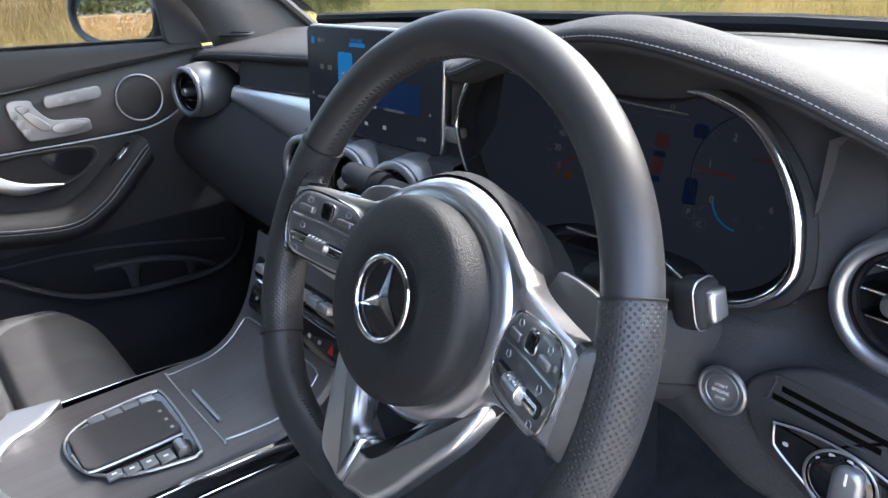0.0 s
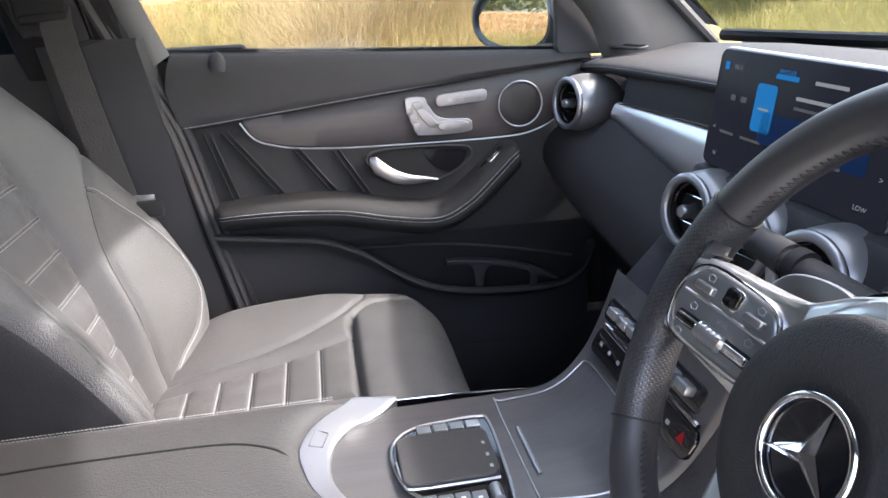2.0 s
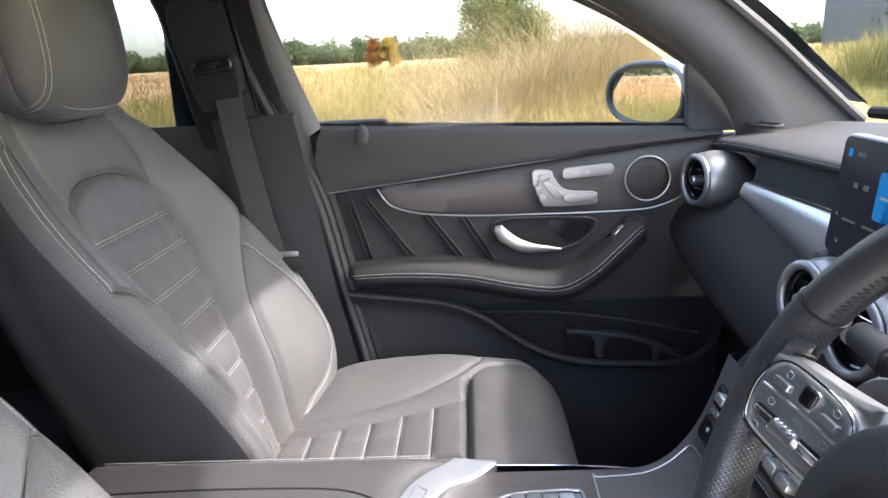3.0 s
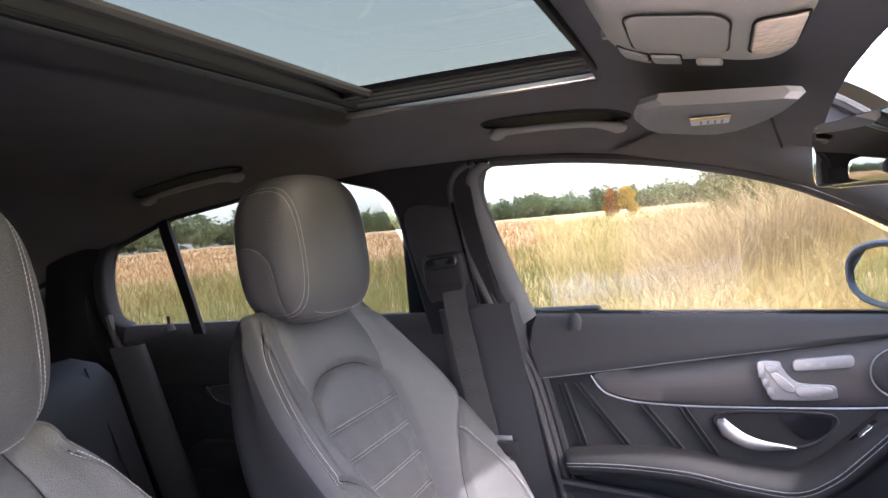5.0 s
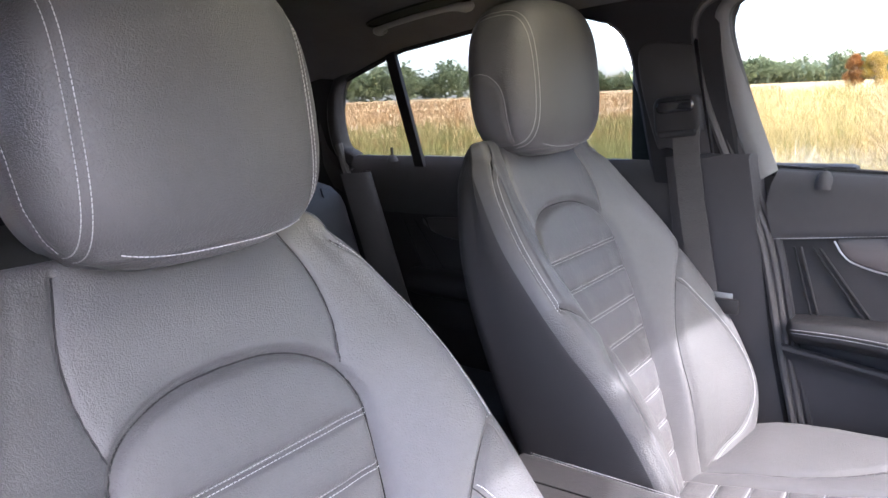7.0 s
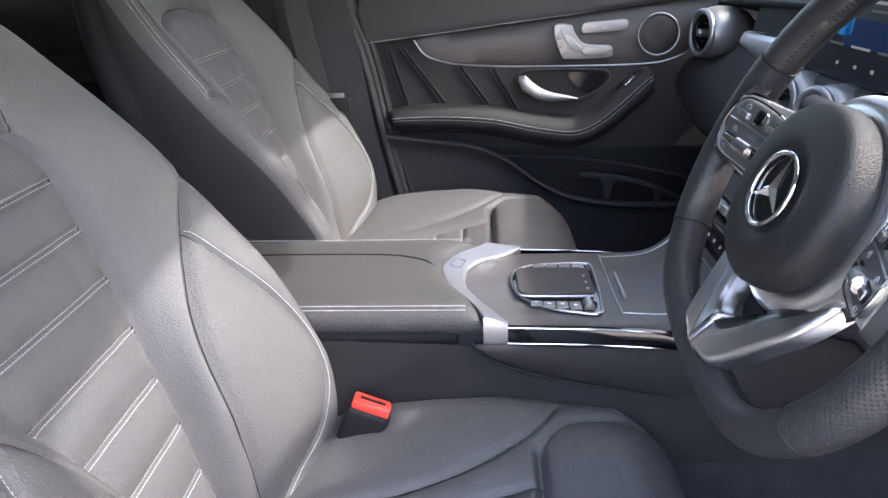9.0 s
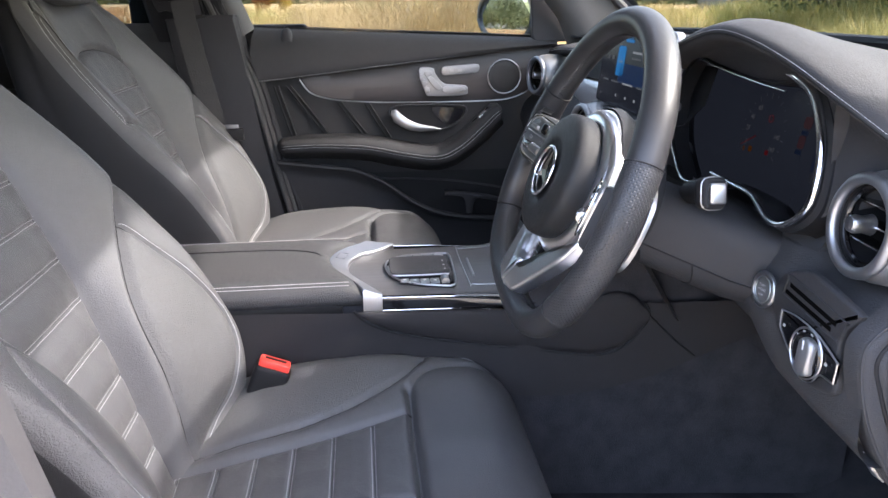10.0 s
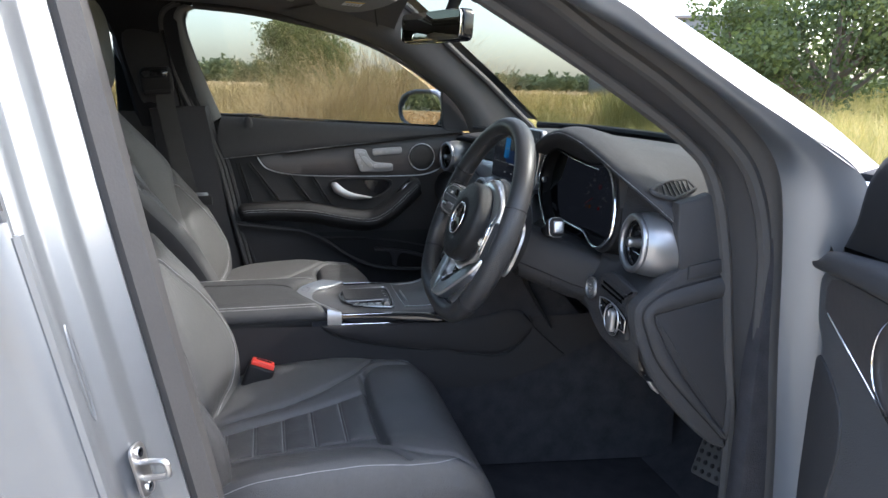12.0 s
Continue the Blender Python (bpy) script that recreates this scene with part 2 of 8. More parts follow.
def loft(sections, ring=False, caps=False, wrap=False):
    """Skin over sections of equal length. ring: each section is closed; wrap: the last joins the first."""
    s = [np.array(q, float) for q in sections]
    n, m = len(s), len(s[0])
    v = [tuple(p) for q in s for p in q]
    f = []
    for i in range(n if wrap else n - 1):
        for j in range(m if ring else m - 1):
            a, b = i * m + j, i * m + (j + 1) % m
            c, d = ((i + 1) % n) * m + (j + 1) % m, ((i + 1) % n) * m + j
            f.append((a, b, c, d))
    if caps:
        f += [tuple(range(m)), tuple(range((n - 1) * m, n * m))]
    return v, f


def tube(path, r, n=8, closed=False, flat=1.0, up=None, caps=True):
    """A rod along path; r may be a list. flat squeezes it along its second axis."""
    p = np.array(path, float)
    k = len(p)
    rs = np.broadcast_to(np.array(r, float), (k,))
    tang = np.array([(p[(i + 1) % k] - p[i - 1]) if closed else p[min(i + 1, k - 1)] - p[max(i - 1, 0)] for i in range(k)])
    tang /= np.linalg.norm(tang, axis=1)[:, None] + 1e-12
    side = np.cross(tang[0], up if up is not None else ((0, 0, 1) if abs(tang[0][2]) < 0.9 else (0, 1, 0)))
    secs = []
    for i in range(k):
        if up is not None:
            side = np.cross(tang[i], up)
        side = side - tang[i] * (side @ tang[i])
        side /= np.linalg.norm(side) + 1e-12
        other = np.cross(side, tang[i])
        secs.append([p[i] + rs[i] * (math.cos(q) * side + flat * math.sin(q) * other) for q in np.linspace(0, 2 * math.pi, n, endpoint=False)])
    return loft(secs, ring=True, caps=caps and not closed, wrap=closed)


def box(c, s, bevel=0.002, turn=None, seg=2):
    """A bevelled box of size s about c; turn is a matrix."""
    bm = bmesh.new()
    bmesh.ops.create_cube(bm, size=1.0)
    bmesh.ops.scale(bm, vec=s, verts=bm.verts)
    if bevel:
        bmesh.ops.bevel(bm, geom=bm.edges[:], offset=min(bevel, min(s) * 0.49), segments=seg, affect="EDGES", profile=0.5)
    if turn is not None:
        bmesh.ops.transform(bm, matrix=turn.to_4x4(), verts=bm.verts)
    bmesh.ops.translate(bm, vec=c, verts=bm.verts)
    v = [tuple(x.co) for x in bm.verts]
    bm.verts.index_update()
    f = [tuple(x.index for x in q.verts) for q in bm.faces]
    bm.free()
    return v, f


def plate(outline, place, depth, round_by=0.0):
    """A plate: a 2D outline set by place(u, v, w) with thickness depth along w and a softened front edge."""
    o = np.array(outline, float)
    c = o.mean(0)
    if np.sum((np.roll(o, -1, 0)[:, 0] - o[:, 0]) * (np.roll(o, -1, 0)[:, 1] + o[:, 1])) > 0:
        o = o[::-1]
    e1, e2 = o - np.roll(o, 1, 0), np.roll(o, -1, 0) - o
    nrm = np.stack([(e1 + e2)[:, 1], -(e1 + e2)[:, 0]], 1)
    nrm /= np.linalg.norm(nrm, axis=1)[:, None] + 1e-12
    levels = [(0.0, 0.0), (0.0, depth - round_by)]
    if round_by:
        levels += [(round_by * (1 - math.cos(q)), depth - round_by + round_by * math.sin(q)) for q in (0.5, 1.05, 1.57)]
    secs = [[place(p[0] - k[0] * i, p[1] - k[1] * i, w) for p, k in zip(o, nrm)] for i, w in levels]
    return loft(secs, ring=True, caps=True)


def rounded(w, h, r, n=5, cx=0.0, cy=0.0):
    """A rounded rectangle's outline."""
    out = []
    for sx, sy, a0 in ((1, 1, 0), (-1, 1, 90), (-1, -1, 180), (1, -1, 270)):
        for k in range(n + 1):
            q = radians(a0 + 90 * k / n)
            out.append((cx + sx * (w / 2 - r) + r * math.cos(q), cy + sy * (h / 2 - r) + r * math.sin(q)))
    return out


def lathe(profile, place, n=40):
    """A turned shape: profile rows (radius, w)."""
    return loft([[place(r * math.cos(q), r * math.sin(q), w) for q in np.linspace(0, 2 * math.pi, n, endpoint=False)] for r, w in profile], ring=True)


def axes(at, u, v):
    """place(u, v, w) from an origin and two directions; w is their cross product."""
    at, u, v = Vector(at), Vector(u).normalized(), Vector(v)
    v = (v - u * v.dot(u)).normalized()
    w = u.cross(v)
    return lambda a, b, c=0.0: at + float(a) * u + float(b) * v + float(c) * w


def stitches(path, normals, pitch=0.0046, length=0.0035, r=0.00054, lift=0.0006):
    """Single stitches along a path on a surface, joined."""
    p = np.array(path, float)
    nn = np.array(normals, float)
    d = np.r_[0, np.cumsum(np.linalg.norm(np.diff(p, axis=0), axis=1))]
    at = lambda s: np.array([np.interp(s, d, p[:, k]) for k in range(3)])
    shapes = []
    for s in np.arange(pitch / 2, d[-1] - pitch / 2, pitch):
        a, b = at(s - length / 2), at(s + length / 2)
        n0 = np.array([np.interp(s, d, nn[:, k]) for k in range(3)])
        n0 /= np.linalg.norm(n0) + 1e-9
        t = (b - a) / (np.linalg.norm(b - a) + 1e-9)
        q = np.cross(t, n0)
        a, b = a + n0 * lift, b + n0 * lift
        m = (a + b) / 2 + n0 * r * 0.9
        v = [a + q * r, a - q * r, b + q * r, b - q * r, m + q * r, m - q * r, a - n0 * r, b - n0 * r]
        shapes.append((v, [(0, 1, 5, 4), (4, 5, 3, 2), (0, 4, 2, 7, 6), (1, 6, 7, 3, 5)]))
    return join(*shapes) if shapes else ([], [])


def lettering(txt, size, place, depth=0.0004, align="CENTER"):
    """Built-in letters as a mesh, lying in the u-v plane of place."""
    cu = bpy.data.curves.new("letters", "FONT")
    cu.body, cu.size, cu.align_x, cu.align_y, cu.resolution_u = txt, size, align, "CENTER", 2
    ob = bpy.data.objects.new("letters", cu)
    me = bpy.data.meshes.new_from_object(ob)
    v = [place(p.co.x, p.co.y, depth) for p in me.vertices]
    f = [tuple(q.vertices) for q in me.polygons]
    bpy.data.objects.remove(ob)
    bpy.data.curves.remove(cu)
    bpy.data.meshes.remove(me)
    return v, f


def slab(pts, thick, axis):
    """A polygon of 3D points pushed by thick along an axis vector."""
    ax = np.array(axis, float) * thick
    p = np.array(pts, float)
    return loft([p, p + ax], ring=True, caps=True)


def lerp_table(table, s):
    t = np.array(table, float)
    return np.array([np.interp(s, t[:, 0], t[:, k]) for k in range(1, t.shape[1])])


# ---- body shell ----
def ease(table, y):
    return float(lerp_table(table, y)[0])


SIDE_Z = [(-2.25, 1.20), (-1.9, 1.30), (-1.65, 1.375), (-1.43, 1.445), (-1.15, 1.48), (-0.9, 1.49), (-0.55, 1.495), (-0.37, 1.482), (-0.16, 1.447), (0.0, 1.40), (0.06, 1.38)]
TOP_Z = [(-2.25, 1.36), (-1.9, 1.44), (-1.6, 1.51), (-1.2, 1.56), (-0.8, 1.588), (-0.3, 1.588), (-0.1, 1.555), (0.06, 1.515)]
ROOF_Y = list(np.linspace(-2.25, -0.78, 15)) + [-0.73] + list(np.linspace(-0.65, -0.32, 6)) + [-0.27, -0.2, -0.12, -0.04, 0.03, 0.06]
ROOF_X = [-0.72, -0.70, -0.67, -0.63, -0.58, -0.52, -0.46, -0.40, -0.3, -0.15, 0.0, 0.15, 0.3, 0.40, 0.46, 0.52, 0.58, 0.63, 0.67, 0.70, 0.72]


def roof_z(x, y):
    lo, hi = ease(SIDE_Z, y), ease(TOP_Z, y)
    return lo + (hi - lo) * (1 - (abs(x) / 0.72) ** 3.2)


def roof_sheet(lift, widen, thick):
    """Roof skin with the opening of the glass panel left out."""
    nx, ny = len(ROOF_X), len(ROOF_Y)
    v, f = [], []
    for k in (0.0, thick):
        v += [(x * widen, y, roof_z(x, y) + lift + k) for y in ROOF_Y for x in ROOF_X]
    for i in range(ny - 1):
        for j in range(nx - 1):
            xm, ym = (ROOF_X[j] + ROOF_X[j + 1]) / 2, (ROOF_Y[i] + ROOF_Y[i + 1]) / 2
            if abs(xm) < 0.40 and -0.73 < ym < -0.27:
                continue
            q = (i * nx + j, i * nx + j + 1, (i + 1) * nx + j + 1, (i + 1) * nx + j)
            f.append(q)
            f.append(tuple(t + nx * ny for t in q[::-1]))
    return v, f


part("ceiling", roof_sheet(0.0, 1.0, 0.012), HEADLINER, label="charcoal fabric roof lining", category="ceiling", kind="structure")
part("roof_panel", roof_sheet(0.05, 1.05, 0.004), PAINT, label="silver painted steel roof skin", category="roof", kind="structure")

for sx, side in ((-1, "left"), (1, "right")):
    part("roof_rail_" + side, loft([[(sx * (0.712 + dx), y, ease(SIDE_Z, y) + dz) for dx, dz in ((0.0, 0.0), (0.012, -0.006), (0.026, -0.002), (0.030, 0.05), (0.0, 0.06))] for y in np.linspace(-2.24, 0.05, 40)], ring=True, caps=True), LINER, label="black roof edge trim above the doors", category="trim", kind="structure")

# floor and lower shell
part("floor", box((0, -0.7, 0.315), (1.52, 3.0, 0.03), 0.004), CARPET, label="black carpeted car floor", category="floor", kind="structure")
part("wall_firewall", loft([[(x, y, z) for y, z in ((0.55, 0.32), (0.72, 0.42), (0.80, 0.62), (0.80, 1.0), (0.74, 1.08))] for x in (-0.76, 0.76)]), CARPET, label="black carpeted front bulkhead of the footwell", category="wall", kind="structure")
part("wall_rear", box((0, -2.28, 0.8), (1.5, 0.03, 0.96), 0.004), LINER, label="dark lining behind the load bay", category="wall", kind="structure")
part("wall_left_sill", box((-0.755, -0.6, 0.43), (0.07, 2.9, 0.22), 0.02), PLASTIC, label="black plastic sill trim along the floor", category="sill", kind="structure")
part("wall_right_sill", loft([[(0.70, y, 0.33), (0.71, y, 0.40), (0.76, y, 0.435), (0.86, y, 0.43), (0.92, y, 0.38), (0.93, y, 0.25)] for y in (-0.55, 0.0, 0.46)]), PAINT, label="silver painted door sill", category="sill", kind="structure")

part("wall_left_outer", box((-0.83, -0.65, 0.70), (0.03, 3.3, 0.78), 0.01), PAINT, label="silver painted outer door skins", category="wall", kind="structure")
part("wall_left_kick", box((-0.775, 0.60, 0.70), (0.04, 0.62, 0.80), 0.01), CARPET, label="black carpeted kick panel", category="wall", kind="structure")
part("wall_right_kick", box((0.755, 0.62, 0.70), (0.04, 0.44, 0.80), 0.01), CARPET, label="black carpeted kick panel", category="wall", kind="structure")
part("wall_right_rear", box((0.80, -1.45, 0.75), (0.03, 1.6, 0.80), 0.01), LINER, label="black inner panel of the rear right side", category="wall", kind="structure")
# three opaque panels added to stop stray light brightening the rear cabin
part("wall_right_light_block", box((0.80, -1.92, 1.30), (0.03, 0.78, 0.44), 0.01), LINER, label="black panel added to block light at the rear right quarter", category="wall", kind="structure")
part("wall_left_light_block", box((-0.79, -2.02, 1.26), (0.03, 0.56, 0.36), 0.01), LINER, label="black panel added to block light at the rear left quarter", category="wall", kind="structure")
part("wall_rear_light_block", box((0, -2.30, 1.34), (1.62, 0.03, 0.34), 0.01), LINER, label="black panel added to block light above the load bay", category="wall", kind="structure")
part("bulkhead_top", box((0, 0.74, 1.06), (1.5, 0.14, 0.13), 0.01), DARK, label="black cowl below the windscreen", category="wall", kind="structure")
part("b_pillar_filler", box((-0.775, -0.60, 0.80), (0.05, 0.50, 0.72), 0.01), DARK, label="dark door shut behind the pillar", category="wall", kind="structure")

# glass: windscreen, left windows, roof panel
def pane(name, pts, label, mat=None, thick=(0, 0.004, 0)):
    ob = part(name, loft([np.array(pts), np.array(pts) + np.array(thick)], ring=True, caps=True), mat or GLASS, label=label, category="window", kind="structure")
    ob.visible_shadow = False
    return ob


pane("windscreen", [(-0.60, 0.07, 1.518), (-0.3, 0.10, 1.535), (0.3, 0.10, 1.535), (0.60, 0.07, 1.518), (0.70, 0.62, 1.125), (0.35, 0.70, 1.125), (-0.35, 0.70, 1.125), (-0.70, 0.62, 1.125)], "curved windscreen glass, tinted to dim the outside")
pane("window_1", [(-0.745, -0.53, 1.14), (-0.745, 0.30, 1.10), (-0.735, 0.20, 1.26), (-0.725, 0.0, 1.40), (-0.72, -0.16, 1.45), (-0.715, -0.37, 1.49), (-0.715, -0.62, 1.50)], "front door window glass, tinted to dim the outside", thick=(-0.004, 0, 0))
pane("window_2", [(-0.745, -1.378, 1.15), (-0.745, -0.70, 1.15), (-0.72, -0.86, 1.50), (-0.72, -1.15, 1.49), (-0.72, -1.468, 1.45)], "rear door window glass, tinted further to dim the field", REARGLASS, thick=(-0.004, 0, 0))
pane("window_3", [(-0.745, -1.66, 1.16), (-0.745, -1.38, 1.15), (-0.72, -1.47, 1.45), (-0.72, -1.66, 1.39)], "small quarter window glass, tinted further to dim the field", REARGLASS, thick=(-0.004, 0, 0))

sunroof = thing("sunroof", (0, -0.5, 1.60), "tinted panoramic sunroof with the blind rolled open", "sunroof", kind="structure")
part("pane", box((0, -0.50, 1.632), (0.92, 0.62, 0.006), 0.002), TINT, sunroof, "grey-green tinted glass")
for sx in (-1, 1):
    part("side_rail", box((sx * 0.405, -0.5, 1.574), (0.012, 0.47, 0.010), 0.002), ALU, sunroof, "bare aluminium guide rail")
    for k, (dx, dz) in enumerate(((0.0, 0.014), (0.012, 0.024), (0.024, 0.034), (0.036, 0.046))):
        part("seal_lip", tube([(sx * (0.402 + dx), -0.74, 1.572 + dz), (sx * (0.402 + dx), -0.26, 1.572 + dz)], 0.0055, 8), RUBBER, sunroof)
    part("channel_wall", box((sx * 0.446, -0.5, 1.60), (0.006, 0.5, 0.06), 0.001), DARK, sunroof)
part("front_wall", box((0, -0.262, 1.60), (0.9, 0.008, 0.06), 0.002), DARK, sunroof)
part("rear_wall", box((0, -0.745, 1.606), (0.9, 0.008, 0.05), 0.002), DARK, sunroof)
part("blind_bar", loft([[(x, -0.735 + dy, 1.578 + dz) for dy, dz in ((-0.05, 0.006), (-0.045, -0.012), (-0.02, -0.02), (0.008, -0.014), (0.02, 0.0), (0.012, 0.014), (-0.02, 0.018))] for x in np.linspace(-0.42, 0.42, 9)], ring=True, caps=True), PLASTIC, sunroof, "grained black roller blind bar")
part("blind_lip", tube([(-0.41, -0.700, 1.588), (0.41, -0.700, 1.588)], 0.006, 8), DARK, sunroof)
part("glass_rim", tube([(-0.44, -0.685, 1.612), (0.44, -0.685, 1.612)], 0.009, 8), RUBBER, sunroof)
for x0, x1 in ((-0.30, -0.17), (-0.12, -0.04), (0.02, 0.20)):
    part("slot", box(((x0 + x1) / 2, -0.782, 1.580), (x1 - x0, 0.012, 0.006), 0.002), DARK, sunroof)


# pillars: bands between pairs of polylines
def band(a, b, bulge, n=24, m=7):
    """A skin between two lines, swelling by the vector bulge half way."""
    p, q = spline(a, n), spline(b, n)
    return loft([[p[i] * (1 - t) + q[i] * t + np.array(bulge) * math.sin(math.pi * t) for t in np.linspace(0, 1, m)] for i in range(n)])


A_WIN = [(-0.70, -0.30, 1.475), (-0.70, -0.10, 1.425), (-0.70, 0.02, 1.385), (-0.705, 0.13, 1.325), (-0.712, 0.245, 1.245), (-0.718, 0.315, 1.175), (-0.72, 0.35, 1.10)]
A_SCR = [(-0.58, -0.05, 1.535), (-0.595, 0.06, 1.515), (-0.61, 0.17, 1.435), (-0.63, 0.27, 1.355), (-0.65, 0.37, 1.28), (-0.67, 0.46, 1.205), (-0.685, 0.56, 1.12)]
part("a_pillar_trim", band(A_WIN, A_SCR, (0.025, -0.03, -0.012)), VISOR, label="dark grey grained windscreen pillar trim", category="pillar", kind="structure")
part("a_pillar_shell", band([(x - 0.07, y, z + 0.02) for x, y, z in A_WIN], [(x - 0.05, y + 0.05, z + 0.03) for x, y, z in A_SCR], (-0.02, 0.03, 0.02)), PAINT, label="silver painted outer windscreen pillar", category="pillar", kind="structure")
part("windscreen_edge", tube(spline([(x + 0.002, y + 0.012, z + 0.002) for x, y, z in A_SCR], 30), 0.011, 8), RUBBER, label="black rubber windscreen edge", category="seal", kind="structure")
place = axes((-0.632, 0.155, 1.428), (0.0, 0.80, -0.60), (0.75, 0.35, 0.45))
part("airbag_mark", plate(rounded(0.075, 0.026, 0.012), place, 0.003, 0.001), PLASTIC, label="small oval badge on the pillar trim", category="badge")
part("badge_text", lettering("AIRBAG", 0.013, lambda a, b, c=0.0: place(a, b, 0.0032 + c)), DARK, bpy.data.objects["airbag_mark"])
part("cowl_edge", tube([(-0.70, 0.60, 1.135), (-0.35, 0.67, 1.140), (0.35, 0.67, 1.140), (0.70, 0.60, 1.135)], 0.012, 8), DARK, label="black windscreen base strip", category="trim", kind="structure")

# left B pillar
part("b_pillar_upper", loft([[(-0.715 + dx, ya + (yb - ya) * t, z) for t, dx in ((0, -0.02), (0.06, 0.0), (0.5, 0.012), (0.9, 0.004), (1, -0.02))] for z, ya, yb in ((1.50, -1.02, -0.56), (1.486, -0.935, -0.562), (1.474, -0.893, -0.566), (1.460, -0.846, -0.570), (1.445, -0.824, -0.575), (1.425, -0.806, -0.576), (1.385, -0.790, -0.574), (1.29, -0.768, -0.560), (1.165, -0.743, -0.533), (1.12, -0.735, -0.52))]), LINER, label="cloth covered upper middle pillar trim", category="pillar", kind="structure")
part("b_pillar_lower", loft([[(-0.70 + dx, ya + (yb - ya) * t, z) for t, dx in ((0, -0.04), (0.08, 0.0), (0.5, 0.010), (0.92, 0.002), (1, -0.03))] for z, ya, yb in ((1.185, -0.62, -0.52), (1.175, -0.71, -0.515), (1.0, -0.69, -0.485), (0.80, -0.67, -0.455), (0.6, -0.66, -0.41), (0.40, -0.66, -0.36))]), PLASTIC, label="grained black plastic lower middle pillar trim", category="pillar", kind="structure")
for dy, dx, r, m in ((0.0, 0.0, 0.008, RUBBER), (0.013, -0.008, 0.007, RUBBER), (0.026, -0.016, 0.009, PLASTIC)):
    part("door_seal", tube(spline([(-0.708 + dx, -0.600 + dy, 1.490), (-0.710 + dx, -0.634 + dy, 1.468), (-0.710 + dx, -0.646 + dy, 1.42), (-0.71 + dx, -0.622 + dy, 1.30), (-0.708 + dx, -0.572 + dy, 1.17), (-0.706 + dx, -0.532 + dy, 1.085), (-0.705 + dx, -0.497 + dy, 1.0), (-0.70 + dx, -0.455 + dy, 0.80), (-0.70 + dx, -0.39 + dy, 0.5)], 40), r, 8), m, label="black rubber door seal along the pillar", category="seal", kind="structure")
part("b_pillar_shell", box((-0.79, -0.715, 0.95), (0.05, 0.17, 1.1), 0.01), PAINT, label="painted steel middle pillar", category="pillar", kind="structure")

# rear left pillar and quarter
part("c_pillar_trim", band([(-0.71, -1.64, 1.40), (-0.72, -1.68, 1.28), (-0.72, -1.665, 1.15), (-0.71, -1.60, 0.95), (-0.70, -1.52, 0.6)], [(-0.66, -1.82, 1.35), (-0.68, -1.86, 1.27), (-0.68, -1.86, 1.18), (-0.66, -1.82, 0.95), (-0.64, -1.74, 0.6)], (0.03, 0, 0)), LINER, label="black rear pillar trim", category="pillar", kind="structure")
qf = spline([(-1.60, 1.168), (-1.648, 1.195), (-1.665, 1.28), (-1.64, 1.37), (-1.56, 1.41), (-1.46, 1.44)], 40)
qrows = []
for k, (y, z) in enumerate(qf):
    d = qf[min(k + 1, 39)] - qf[max(k - 1, 0)]
    oy, oz_ = Vector((-d[1], d[0])).normalized()
    if oy * (y + 1.50) + oz_ * (z - 1.27) < 0:
        oy, oz_ = -oy, -oz_
    qrows.append([(x, y + oy * o, z + oz_ * o) for x, o in ((-0.738, -0.004), (-0.708, 0.0), (-0.700, 0.008), (-0.698, 0.030), (-0.705, 0.040), (-0.718, 0.044), (-0.705, 0.049), (-0.692, 0.058), (-0.686, 0.085), (-0.69, 0.115))])
part("quarter_frame", loft(qrows), PLASTIC, label="black padded frame of the quarter window", category="window frame", kind="structure")
part("window_divider", slab([(-0.712, -1.388, 1.14), (-0.712, -1.356, 1.14), (-0.707, -1.436, 1.445), (-0.707, -1.468, 1.435)], 0.012, (-1, 0, 0)), DARK, label="black divider bar of the rear door window", category="window frame", kind="structure")
part("rear_side_wall", box((-0.76, -2.05, 0.72), (0.05, 0.5, 0.9), 0.02), LINER, label="dark rear side lining", category="wall", kind="structure")
part("rear_quarter_upper", loft([[(-0.70, -1.90, 1.21), (-0.70, -1.87, 1.34)], [(-0.72, -1.84, 1.15), (-0.72, -1.80, 1.40)]]), LINER, label="black trim beside the rear glass", category="pillar", kind="structure")


# right side opening: windscreen pillar with its seals and paint, seen with the door open
R_TRIM = [(0.71, -0.35, 1.50), (0.72, -0.17, 1.44), (0.72, -0.038, 1.371), (0.72, 0.065, 1.316), (0.72, 0.157, 1.264), (0.72, 0.275, 1.19), (0.722, 0.332, 1.13), (0.722, 0.369, 1.012), (0.722, 0.395, 0.85), (0.72, 0.425, 0.667), (0.72, 0.43, 0.45)]
R_SEAL = [(0.75, -0.31, 1.52), (0.76, -0.12, 1.44), (0.76, 0.0, 1.385), (0.76, 0.10, 1.325), (0.76, 0.21, 1.262), (0.76, 0.325, 1.178), (0.76, 0.374, 1.109), (0.76, 0.402, 1.01), (0.76, 0.412, 0.868), (0.76, 0.438, 0.65), (0.76, 0.452, 0.45)]
R_PAINT = [(0.80, -0.26, 1.525), (0.80, -0.11, 1.435), (0.80, 0.011, 1.372), (0.80, 0.11, 1.332), (0.80, 0.20, 1.288), (0.80, 0.30, 1.225), (0.80, 0.368, 1.157), (0.80, 0.394, 1.064), (0.80, 0.416, 0.86), (0.80, 0.440, 0.65), (0.80, 0.455, 0.42)]
